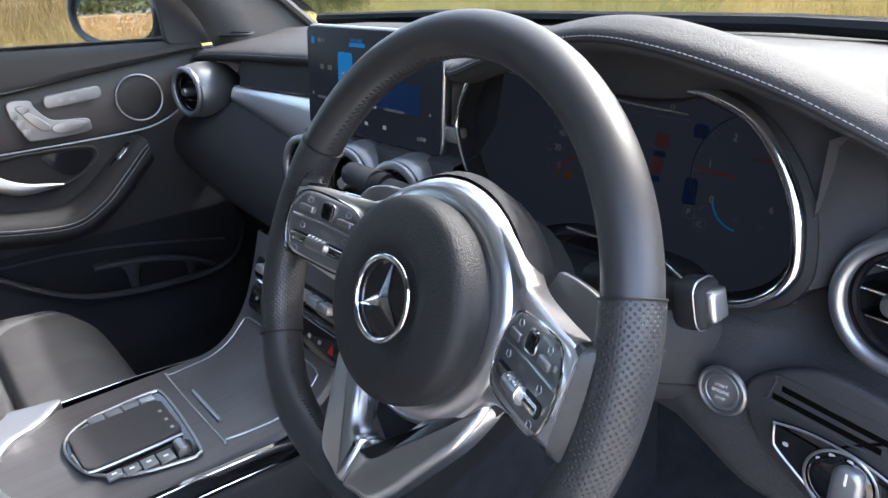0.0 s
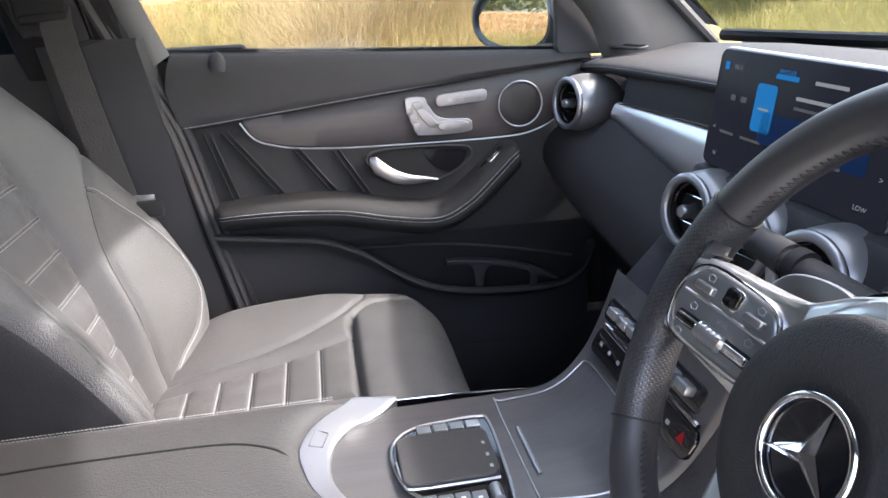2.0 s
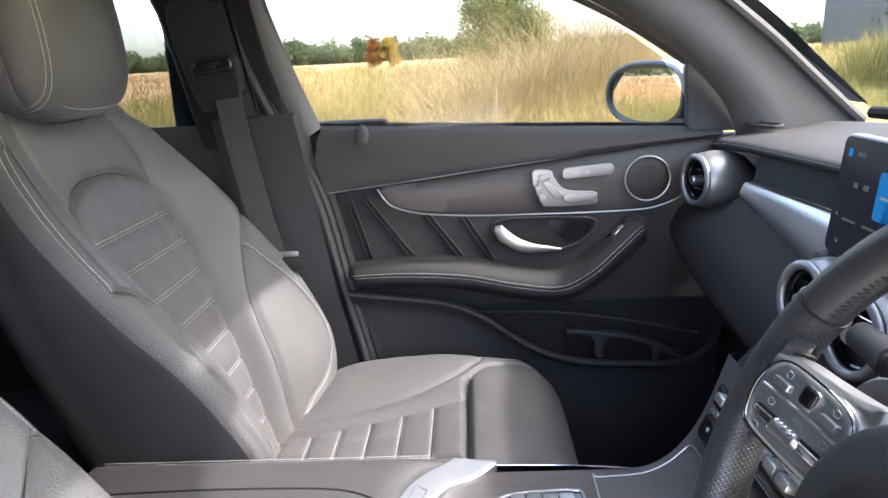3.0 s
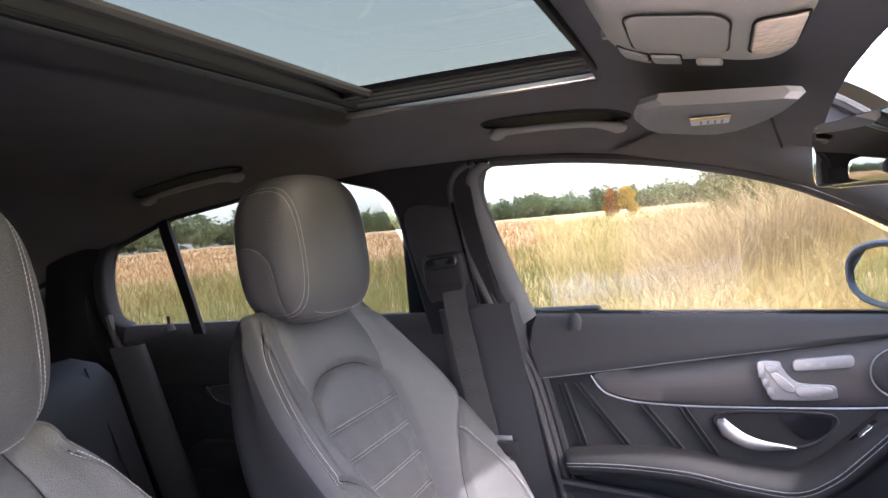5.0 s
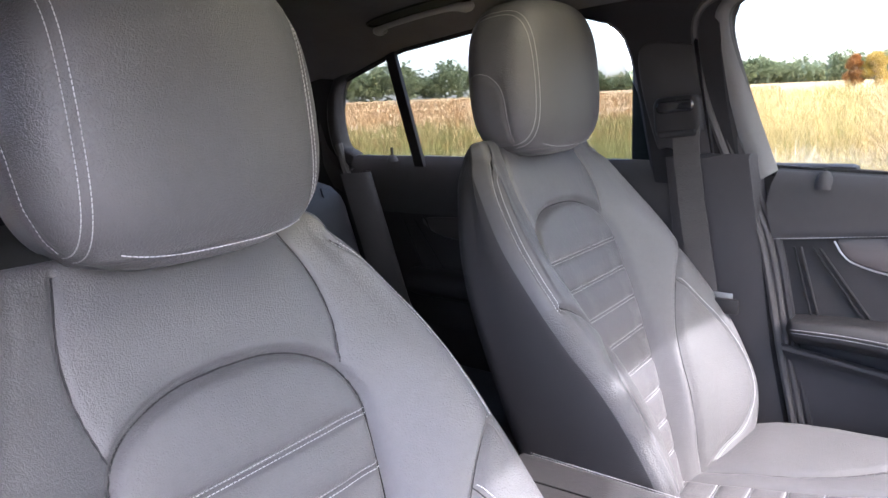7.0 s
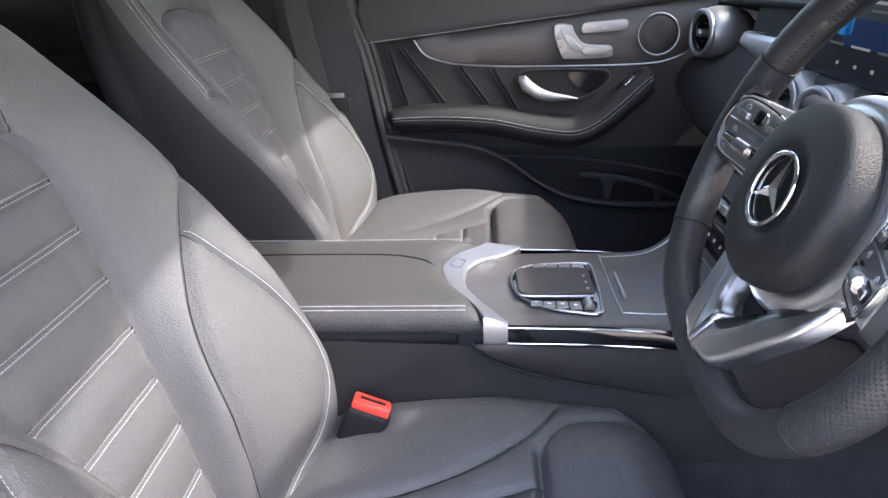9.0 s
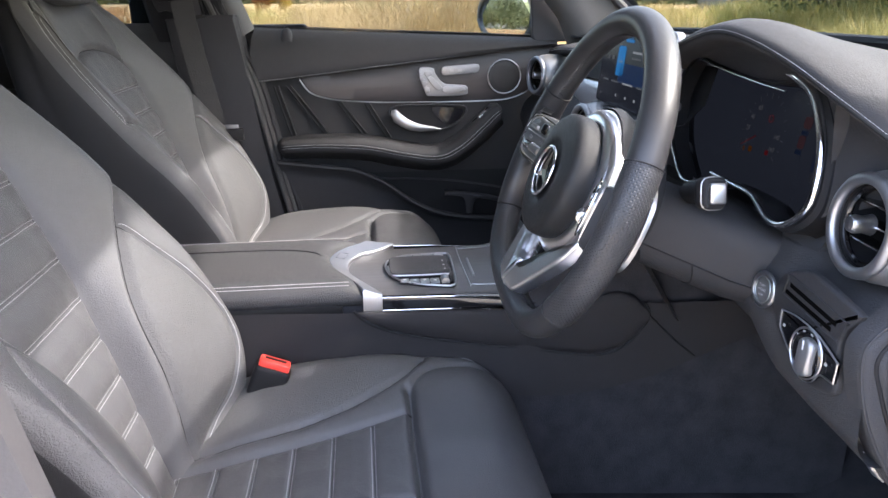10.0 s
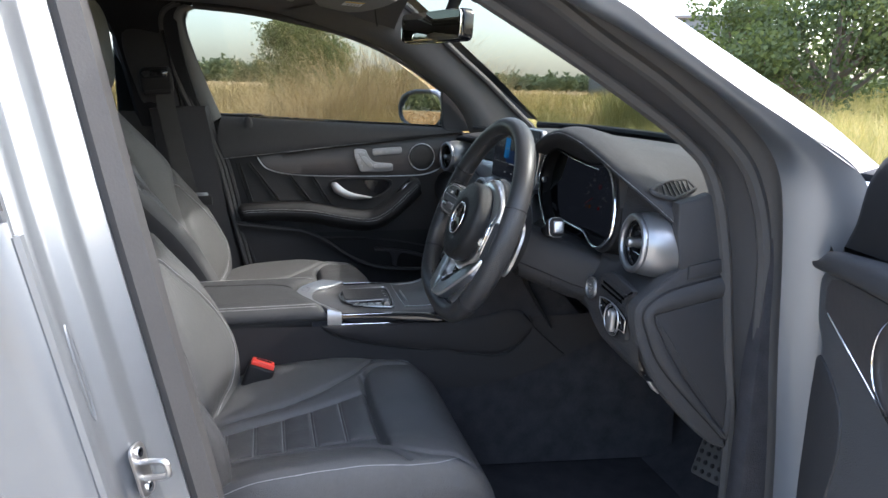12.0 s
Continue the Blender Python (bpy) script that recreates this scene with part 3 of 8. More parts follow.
R_SCR = [(0.60, -0.08, 1.54), (0.60, 0.03, 1.52), (0.61, 0.15, 1.45), (0.625, 0.24, 1.38), (0.64, 0.33, 1.31), (0.66, 0.43, 1.23), (0.68, 0.50, 1.16)]
part("a_pillar_trim_right", band(R_SCR, R_TRIM[1:7] + [(0.71, 0.36, 1.09)], (0.0, -0.03, -0.02)), VISOR, label="dark grey grained windscreen pillar trim", category="pillar", kind="structure")
part("door_seal_right", tube(spline([(x - 0.012, y - 0.004, z - 0.002) for x, y, z in R_TRIM], 60), 0.012, 8), RUBBER, label="black rubber door seal round the opening", category="seal", kind="structure")
part("pillar_step", band(R_TRIM, R_SEAL, (0.0, -0.004, -0.004), 50, 5), PLASTIC, label="black plastic step of the door opening", category="pillar", kind="structure")
part("door_seal_outer", tube(spline(R_SEAL, 60), 0.012, 8), RUBBER, label="black rubber outer door seal", category="seal", kind="structure")
part("pillar_return", band(R_SEAL, R_PAINT, (0.0, 0.006, 0.006), 50, 5), RUBBER, label="dark return of the door opening", category="pillar", kind="structure")
R_MID = [(0.81, -0.24, 1.53), (0.83, -0.09, 1.435), (0.848, 0.070, 1.364), (0.848, 0.140, 1.326), (0.848, 0.256, 1.262), (0.852, 0.353, 1.211), (0.862, 0.457, 1.150), (0.88, 0.49, 1.05), (0.885, 0.51, 0.85), (0.885, 0.525, 0.62), (0.885, 0.535, 0.40)]
R_CROWN = [(0.714, -0.185, 1.58), (0.736, -0.009, 1.459), (0.758, 0.127, 1.387), (0.758, 0.218, 1.349), (0.758, 0.332, 1.294), (0.764, 0.475, 1.219), (0.780, 0.585, 1.140)]
part("pillar_paint", band(R_PAINT, R_MID, (0.008, -0.012, -0.006), 60, 9), PAINT, label="silver painted windscreen pillar and door shut", category="pillar", kind="structure")
part("pillar_crown", band(R_MID[:7], R_CROWN, (0.006, 0.004, 0.008), 40, 7), PAINT, label="silver painted outer face of the windscreen pillar", category="pillar", kind="structure")
part("pillar_roof_edge", band(R_CROWN, [(x - 0.09, y + 0.03, z) for x, y, z in R_CROWN], (0.003, 0.003, 0.003), 40, 7), RUBBER, label="black windscreen edge of the pillar", category="pillar", kind="structure")
part("front_wing", loft([[(0.885, y, 0.40), (0.915, y, 0.62), (0.92, y, 0.90), (0.905, y, 1.02), (0.86, y, 1.10 - 0.05 * (y - 0.5)), (0.74, y, 1.125 - 0.05 * (y - 0.5))] for y in (0.505, 0.7, 1.0, 1.5)]), PAINT, label="silver painted front wing", category="car panel", kind="structure")

# right B pillar and rear door
def b_front(z):
    return -0.505 + (1.042 - z) * 0.19


def b_strip(pts, zs=np.linspace(1.56, 0.42, 22)):
    return loft([[(x - 0.10 * max(0, z - 1.1), b_front(z) + dy, z) for x, dy in pts] for z in zs])


part("b_pillar_trim_right", b_strip([(0.66, -0.16), (0.685, -0.14), (0.695, -0.08), (0.70, -0.02), (0.735, 0.0)]), LINER, label="black inner trim of the driver's door pillar", category="pillar", kind="structure")
part("b_pillar_seal_right", b_strip([(0.735, -0.012), (0.74, 0.01), (0.752, 0.018), (0.766, 0.012), (0.772, -0.012), (0.765, -0.024)]), RUBBER, label="black rubber seal on the driver's door pillar", category="seal", kind="structure")
part("b_pillar_paint_right", b_strip([(0.76, -0.022), (0.772, -0.022), (0.776, -0.026), (0.786, -0.046), (0.792, -0.050), (0.806, -0.050), (0.812, -0.053), (0.824, -0.056), (0.829, -0.060), (0.833, -0.074), (0.838, -0.078), (0.860, -0.078), (0.868, -0.081), (0.874, -0.088), (0.888, -0.090), (0.890, -0.12)]), PAINT, label="silver painted middle pillar of the door opening", category="pillar", kind="structure")
part("pillar_emboss", tube(spline([(0.850 + 0.007 * math.cos(q), b_front(0.93 + 0.058 * math.sin(q)) - 0.0775, 0.93 + 0.058 * math.sin(q)) for q in np.linspace(0, 2 * math.pi, 16, endpoint=False)], 40, True), 0.0016, 6, closed=True), PAINT, label="embossed oval on the silver pillar", category="pillar", kind="structure")
rear_door_r = thing("rear_door", (0.9, -1.1, 0.40), "closed silver rear door with a dark window", "car door")
part("skin", loft([[(0.905 + dx, b_front(z) - 0.085 + dy, z) for dx, dy in ((-0.018, 0.0), (-0.004, 0.004), (0.006, -0.006), (0.012, -0.03), (0.02, -0.35), (0.015, -0.9))] for z in np.linspace(1.115, 0.40, 12)]), PAINT, rear_door_r)
part("waist_strip", loft([[(0.908 + 0.006 * math.cos(q), b_front(1.12) - 0.09 + dy, 1.122 + 0.011 * math.sin(q)) for q in np.linspace(0, 2 * math.pi, 8, endpoint=False)] for dy in (0.0, -0.85)], ring=True, caps=True), CHROME, rear_door_r, "bright waistline strip")
part("window_seal", b_strip([(0.885, -0.088), (0.895, -0.084), (0.90, -0.10), (0.892, -0.115)], np.linspace(1.56, 1.125, 8)), RUBBER, rear_door_r)
part("dark_pane", b_strip([(0.893, -0.11), (0.89, -0.7), (0.885, -0.95)], np.linspace(1.54, 1.13, 6)), GLOSS, rear_door_r, "dark privacy glass")
part("shut_edge", tube([(0.895, b_front(z) - 0.080, z) for z in np.linspace(1.10, 0.42, 10)], 0.008, 8), PAINT, rear_door_r)
striker = thing("door_striker", (0.82, -0.49, 0.79), "bare steel door striker bolted to the pillar", "door latch")
bp = axes((0.826, b_front(0.79) - 0.0545, 0.79), (-0.92, 0.32, 0.06), (0.0, -0.19, 1))
part("base_plate", plate(rounded(0.030, 0.070, 0.010), bp, 0.004, 0.001), SATIN, striker)
for v in (0.024, -0.024):
    part("bolt", lathe([(0.0, 0.0075), (0.006, 0.007), (0.007, 0.004)], lambda a, b, c, v=v: bp(a, b + v, c), 12), CHROME, striker)
part("loop", tube(spline([bp(-0.002, 0.011, 0.0), bp(-0.002, 0.011, 0.026), bp(-0.002, 0.007, 0.036), bp(-0.002, -0.007, 0.036), bp(-0.002, -0.011, 0.026), bp(-0.002, -0.011, 0.0)], 24), 0.0040, 8), SATIN, striker)


# ---- seats ----
SHELL = material("matt_back_shell", (0.014, 0.014, 0.015), 0.6, grain=0.4, size=800, kind="voronoi", vary=0.12, vsize=6)
HIP = np.array([0.38, -0.56, 0.58])
LEAN_BACK = radians(17.0)
UPB = np.array([0, -math.sin(LEAN_BACK), math.cos(LEAN_BACK)])
OUTB = np.array([0, math.cos(LEAN_BACK), math.sin(LEAN_BACK)])
# along the back: s, insert half width, border seam, outer half width, bolster height
BACK = [(-0.07, 0.045, 0.070, 0.190, 0.100, 0.045, 0.35), (0.0, 0.052, 0.083, 0.222, 0.140, 0.045, 0.35), (0.08, 0.062, 0.090, 0.240, 0.160, 0.044, 0.38), (0.16, 0.078, 0.102, 0.250, 0.150, 0.040, 0.42), (0.24, 0.094, 0.131, 0.257, 0.128, 0.032, 0.52), (0.32, 0.116, 0.184, 0.264, 0.095, 0.020, 0.82),
        (0.40, 0.136, 0.212, 0.266, 0.066, 0.004, 0.95), (0.48, 0.136, 0.200, 0.255, 0.034, -0.008, 0.8), (0.55, 0.132, 0.185, 0.230, 0.008, -0.020, 0.6), (0.61, 0.125, 0.165, 0.203, -0.014, -0.030, 0.5), (0.66, 0.115, 0.145, 0.175, -0.03, -0.04, 0.5)]
BACK_FINE = spline(BACK, 300)
S0, S1 = 0.585, 0.655
ARCH = [(0.045, -0.06), (0.052, 0.0), (0.062, 0.08), (0.074, 0.14), (0.084, 0.20), (0.098, 0.254), (0.114, 0.312), (0.130, 0.37), (0.138, 0.415), (0.138, 0.447), (0.122, 0.482), (0.090, 0.505), (0.048, 0.518), (0.0, 0.521)]
ROWS_S = [0.424, 0.367, 0.310, 0.253, 0.195, 0.138, 0.082, 0.026]


def arch_half(s):
    """Half width of the ribbed insert at s."""
    a = spline(ARCH, 80)
    return float(np.interp(s, a[:, 1], a[:, 0]))


def mirrored(lines):
    return lines + [[(-x, y) for x, y in q] for q in lines]


INSERT = mirrored([spline(ARCH, 60).tolist()])
RIBS = [[(-arch_half(s), s), (arch_half(s), s)] for s in ROWS_S]
BORDER_LINE = [(0.246, 0.372), (0.216, 0.350), (0.184, 0.314), (0.137, 0.25), (0.108, 0.18), (0.093, 0.10), (0.086, 0.04), (0.078, -0.05)]
BORDER = mirrored([spline(BORDER_LINE, 40).tolist()])
PIPING = mirrored([spline([(0.184, 0.314), (0.203, 0.266), (0.219, 0.202), (0.225, 0.139), (0.217, 0.087), (0.204, 0.050), (0.178, 0.014), (0.135, -0.005), (0.092, -0.03)], 44).tolist()])
SHOULDER = mirrored([spline([(0.130, 0.482), (0.139, 0.53), (0.136, 0.58), (0.118, 0.64)], 16).tolist()])
EDGE = mirrored([spline([(0.252, 0.368), (0.250, 0.43), (0.242, 0.48), (0.226, 0.53), (0.204, 0.58), (0.176, 0.615)], 24).tolist()])


def seg_dist(px, py, line):
    """Distance from points to a polyline."""
    best = np.full(px.shape, 9.0)
    q = np.array(line, float)
    for a, b in zip(q[:-1], q[1:]):
        d = b - a
        t = np.clip(((px - a[0]) * d[0] + (py - a[1]) * d[1]) / (d @ d + 1e-12), 0, 1)
        best = np.minimum(best, np.hypot(px - a[0] - t * d[0], py - a[1] - t * d[1]))
    return best


def back_half(s):
    """Half profile of the backrest at s: front centre, round the bolster, to the back centre."""
    xi, xb, xo, h, z, k = [float(np.interp(s, BACK_FINE[:, 0], BACK_FINE[:, q])) for q in range(1, 7)]
    ctrl = [(0, z), (xi * 0.5, z), (xi, z + 0.004), (xb, z + k * (h - z)), ((xb + xo) / 2, z + (0.5 + 0.5 * k) * (h - z) + 0.006), (xo - 0.022, h - 0.002), (xo - 0.006, h - 0.010), (xo + 0.004, h - 0.035), (xo + 0.004, 0.2 * h - 0.04), (xo - 0.012, -0.085), (xo * 0.55, -0.115), (0, -0.12)]
    return spline(ctrl, 221)


FRONT_N = 138   # samples of the half profile that belong to the front


def back_raw():
    ss = np.r_[np.linspace(-0.07, S0, 290), S0 + (S1 - S0) * np.sin(np.linspace(0, 1, 16)[1:] * math.pi / 2)]
    rows = []
    for s in ss:
        h = back_half(min(s, S0 + 0.04))
        k = math.sqrt(max(0.0, 1 - ((s - S0) / (S1 - S0)) ** 2)) if s > S0 else 1.0
        h[:, 1] = -0.05 + (h[:, 1] + 0.05) * max(k, 0.02)
        h[:, 0] *= 0.86 + 0.14 * k
        rows.append(h)
    return ss, np.array(rows)


def seat_point(x, s, d):
    return HIP + np.array([1, 0, 0]) * x + UPB * s + OUTB * d


BACK_S, BACK_H = back_raw()
_px, _ps = BACK_H[:, :, 0], np.repeat(BACK_S[:, None], BACK_H.shape[1], 1)
_cut = np.zeros_like(_px)
_near = np.full_like(_px, 9.0)
for lines, deep, wide in ((INSERT, 0.0100, 0.0058), (RIBS, 0.0048, 0.0040), (BORDER, 0.0070, 0.0042), (PIPING, 0.0060, 0.0038), (SHOULDER, 0.003, 0.003), (EDGE, 0.0046, 0.0034)):
    for line in lines:
        if line[-1][0] < -0.01 and len(line) > 2:
            continue
        dd = seg_dist(_px, _ps, line)
        _cut = np.maximum(_cut, deep * np.exp(-(dd / wide) ** 2))
        _near = np.minimum(_near, dd)
_fade = np.clip((FRONT_N - np.arange(_px.shape[1])) / 16, 0, 1)[None]
_puff = 0.0080 * (1 - np.exp(-_near / 0.018)) - _cut
_puff += 0.0012 * np.array([[noise.noise(Vector((x * 22, s * 16, 3.1))) for x, s in zip(a, b)] for a, b in zip(_px, _ps)])
BACK_H[:, :, 1] += _puff * _fade


def back_on(x, s):
    """Point and normal on the finished backrest front."""
    def at(x, s):
        i = np.interp(s, BACK_S, np.arange(len(BACK_S)))
        i0 = int(min(i, len(BACK_S) - 2))
        out = 0
        for k, w in ((i0, 1 - (i - i0)), (i0 + 1, i - i0)):
            h = BACK_H[k, :FRONT_N]
            out = out + w * np.interp(abs(x), h[:, 0], h[:, 1])
        return seat_point(x, s, out)
    p = at(x, s)
    n = np.cross(at(x + 0.004, s) - at(x - 0.004, s), at(x, s + 0.004) - at(x, s - 0.004))
    n = n / (np.linalg.norm(n) + 1e-9)
    return p, n * (1 if n @ OUTB > 0 else -1)


def seam(parent, name, line, on, shift=0.0, step=0.004, **kw):
    """Stitching along a line of a seat's own plan, shifted sideways."""
    q = even(line, step)
    t = np.gradient(q, axis=0)
    t /= np.linalg.norm(t, axis=1)[:, None] + 1e-9
    q = q + shift * np.stack([-t[:, 1], t[:, 0]], 1)
    pn = [on(x, s) for x, s in q]
    return part(name, stitches([p for p, _ in pn], [n for _, n in pn], **kw), THREAD, parent, smooth=60)


def subset(verts, faces):
    used = sorted({i for f in faces for i in f})
    at = {i: k for k, i in enumerate(used)}
    return [verts[i] for i in used], [tuple(at[i] for i in f) for f in faces]


def build_seat():
    seat = thing("front_seat", (0.38, -0.33, 0.27), "black leather driver's seat with ribbed insert and pale stitching", "car seat", "front seats")
    # backrest
    n, m = BACK_H.shape[:2]
    v, front, shell, marks = [], [], [], []
    for i in range(n):
        for sgn in (1, -1):
            v += [seat_point(sgn * x, BACK_S[i], d) for x, d in BACK_H[i]]
    border = spline(BORDER_LINE + [(0.085, -0.08)], 60)[::-1]
    for i in range(n - 1):
        s = (BACK_S[i] + BACK_S[i + 1]) / 2
        lim = np.interp(s, border[:, 1], border[:, 0])
        for k, sgn in ((0, 1), (1, -1)):
            for j in range(m - 1):
                q = [i * 2 * m + k * m + j, i * 2 * m + k * m + j + 1, (i + 1) * 2 * m + k * m + j + 1, (i + 1) * 2 * m + k * m + j]
                (shell if j >= 136 else front).append(tuple(q if sgn > 0 else q[::-1]))
                if j < 136:
                    marks.append(int(BACK_H[i, j, 0] > lim and s < 0.375))
    top = (n - 1) * 2 * m
    front.append(tuple(range(top, top + m)) + tuple(range(top + 2 * m - 2, top + m, -1)))
    part("backrest", subset(v, front), LEATHER, seat, second=GRAIN, marks=marks + [0])
    part("back_shell", subset(v, shell), SHELL, seat, "matt black back shell")
    for line in INSERT + SHOULDER + BORDER + EDGE + PIPING:
        pn = [back_on(x, s) for x, s in even(line, 0.005)]
        part("seam_line", tube([p - 0.0004 * n for p, n in pn], 0.0013, 5), DARK, seat)
    for line in RIBS:
        for sh in (0.0030, -0.0030):
            seam(seat, "rib_stitching", line, back_on, sh)
    for line in PIPING:
        seam(seat, "bolster_stitching", line, back_on, 0.0045 if line[0][0] > 0 else -0.0045)
    for line in EDGE:
        seam(seat, "edge_stitching", line, back_on, 0.004)
        seam(seat, "edge_stitching", line, back_on, -0.004)
    # cushion, in plan: x across, y ahead of the hip
    table = [(-0.03, -0.045, 0.000, 0.20), (0.05, -0.030, 0.020, 0.225), (0.15, -0.014, 0.048, 0.243), (0.25, 0.004, 0.050, 0.250), (0.35, 0.024, 0.038, 0.252), (0.45, 0.040, 0.014, 0.250), (0.53, 0.036, 0.006, 0.244), (0.60, 0.02, 0.0, 0.235)]
    fine = spline(table, 200)
    ys = np.r_[np.linspace(-0.03, 0.50, 220), 0.50 + 0.095 * np.sin(np.linspace(0, 1, 22)[1:] * math.pi / 2)]
    c_in_line = spline([(0.050, -0.03), (0.055, 0.10), (0.066, 0.20), (0.080, 0.29), (0.093, 0.36), (0.103, 0.402)], 30)
    c_in = [c_in_line.tolist()]
    c_front = [[(-0.15, 0.402), (0.15, 0.402)]]
    c_rows = [[(-np.interp(y, c_in_line[:, 1], c_in_line[:, 0]), y), (np.interp(y, c_in_line[:, 1], c_in_line[:, 0]), y)] for y in (0.058, 0.115, 0.170, 0.225, 0.283, 0.341)]
    c_side = [spline([(0.225, 0.43), (0.185, 0.402), (0.152, 0.362), (0.122, 0.30), (0.100, 0.22), (0.086, 0.12), (0.075, 0.02)], 30).tolist()]
    c_pad = [spline([(0.15, 0.402), (0.185, 0.428), (0.205, 0.47), (0.215, 0.55)], 16).tolist()]
    rows = []
    for y in ys:
        z0, h, w = [float(np.interp(y, fine[:, 0], fine[:, q])) for q in range(1, 4)]
        xi = float(np.interp(y, c_in_line[:, 1], c_in_line[:, 0]))
        z0 += 0.008 * max(0.0, min(1.0, (0.32 - y) / 0.15))
        ctrl = [(0, z0), (xi * 0.6, z0), (xi, z0 + 0.003), (xi + 0.36 * (0.205 - xi), z0 + 0.36 * h + 0.003), (0.205, z0 + h), (w - 0.015, z0 + h - 0.004), (w, z0 + h - 0.03), (w + 0.003, z0 - 0.05), (w - 0.01, z0 - 0.11), (w * 0.5, -0.16), (0, -0.16)]
        g = spline(ctrl, 181)
        k = math.sqrt(max(0.0, 1 - ((y - 0.50) / 0.0952) ** 2)) if y > 0.50 else 1.0
        g[:, 1] = -0.075 + (g[:, 1] + 0.075) * max(k, 0.03)
        g[:, 0] *= 0.93 + 0.07 * k
        rows.append(g)
    g = np.array(rows)
    px, py = g[:, :, 0], np.repeat(ys[:, None], g.shape[1], 1)
    cut, near = np.zeros_like(px), np.full_like(px, 9.0)
    for lines, deep, wide in ((c_in, 0.006, 0.005), (c_front, 0.016, 0.007), (c_rows, 0.0046, 0.0038), (c_side, 0.0055, 0.0042), (c_pad, 0.006, 0.005)):
        for line in lines:
            dd = seg_dist(px, py, line)
            cut = np.maximum(cut, deep * np.exp(-(dd / wide) ** 2))
            near = np.minimum(near, dd)
    fade = np.clip((111 - np.arange(g.shape[1])) / 14, 0, 1)[None]
    wrinkle = 0.0014 * np.array([[noise.noise(Vector((x * 20, y * 24, 7.7))) for x, y in zip(a, b)] for a, b in zip(px, py)])
    g[:, :, 1] += (0.005 * (1 - np.exp(-near / 0.016)) - cut + wrinkle) * fade
    cv = []
    for i, y in enumerate(ys):
        for sgn in (1, -1):
            cv += [HIP + np.array([sgn * x, y, z]) for x, z in g[i]]
    m = g.shape[1]
    kinds, marks = {"cushion": [], "thigh_pad": []}, {"cushion": [], "thigh_pad": []}
    for i in range(len(ys) - 1):
        y = (ys[i] + ys[i + 1]) / 2
        for k, sgn in ((0, 1), (1, -1)):
            for j in range(m - 1):
                q = [i * 2 * m + k * m + j, i * 2 * m + k * m + j + 1, (i + 1) * 2 * m + k * m + j + 1, (i + 1) * 2 * m + k * m + j]
                x = g[i, j, 0]
                kind = "thigh_pad" if y > 0.404 else "cushion"
                kinds[kind].append(tuple(q if sgn > 0 else q[::-1]))
                marks[kind].append(int(x > 0.115 + 0.6 * max(0, y - 0.402)))
    top = (len(ys) - 1) * 2 * m
    kinds["thigh_pad"].append(tuple(range(top, top + m)) + tuple(range(top + 2 * m - 2, top + m, -1)))
    marks["thigh_pad"].append(0)
    for kind, f in kinds.items():
        part(kind, subset(cv, f), LEATHER, seat, second=GRAIN, marks=marks[kind])

    def on(x, y):
        def at(x, y):
            i = np.interp(y, ys, np.arange(len(ys)))
            i0 = int(min(i, len(ys) - 2))
            z = sum(w * np.interp(abs(x), g[k, :100, 0], g[k, :100, 1]) for k, w in ((i0, 1 - (i - i0)), (i0 + 1, i - i0)))
            return HIP + np.array([x, y, z])
        n = np.cross(at(x + 0.004, y) - at(x - 0.004, y), at(x, y + 0.004) - at(x, y - 0.004))
        return at(x, y), n / (np.linalg.norm(n) + 1e-9)
    for line in c_in + c_side:
        for sgn in (1, -1):
            pn = [on(sgn * x, y) for x, y in even(line, 0.006)]
            part("seam_line", tube([p - 0.0004 * n for p, n in pn], 0.0012, 5), DARK, seat)
    for line in c_rows:
        for sh in (0.0030, -0.0030):
            seam(seat, "rib_stitching", line, on, sh)
    for sgn in (1, -1):
        rim = spline([(0.195 * sgn, 0.0), (0.222 * sgn, 0.08), (0.236 * sgn, 0.2), (0.240 * sgn, 0.32), (0.240 * sgn, 0.42), (0.234 * sgn, 0.49), (0.222 * sgn, 0.52)], 40)
        seam(seat, "edge_stitching", rim.tolist(), on, 0.0, lift=0.0012)
    # head restraint
    ha, hb, hc, hp, hq = 0.150, 0.082, 0.134, 3.0, 3.3
    hcen = HIP + np.array([0, -0.215, 0.729])
    tilt = radians(4)
    hy, hz = np.array([0, math.cos(tilt), math.sin(tilt)]), np.array([0, -math.sin(tilt), math.cos(tilt)])

    def head_r(d):
        """How far the surface lies along directions d (rows of x, y, z)."""
        w = 1 - 0.09 * np.clip(d[:, 2], 0, 1)
        f = (np.abs(d[:, 0] / (ha * w)) ** hp + np.abs(d[:, 1] / hb) ** hp) ** (hq / hp) + np.abs(d[:, 2] / hc) ** hq
        return f ** (-1 / hq)
    nu, nv = 120, 70
    dirs = np.array([[math.cos(b) * math.cos(c), math.cos(b) * math.sin(c), math.sin(b)] for b in np.linspace(-math.pi / 2 + 0.02, math.pi / 2 - 0.02, nv) for c in np.linspace(0, 2 * math.pi, nu, endpoint=False)])
    dirs *= np.array([ha, hb, hc]) / 0.1
    dirs /= np.linalg.norm(dirs, axis=1)[:, None]
    pts = dirs * head_r(dirs)[:, None]
    groove = 0.0035 * np.exp(-((np.abs(pts[:, 0]) - 0.116) / 0.004) ** 2) * (pts[:, 1] > -0.06)
    groove += 0.003 * np.exp(-((pts[:, 2] + 0.124) / 0.004) ** 2) * (pts[:, 1] > 0.0) * (np.abs(pts[:, 0]) < 0.116)
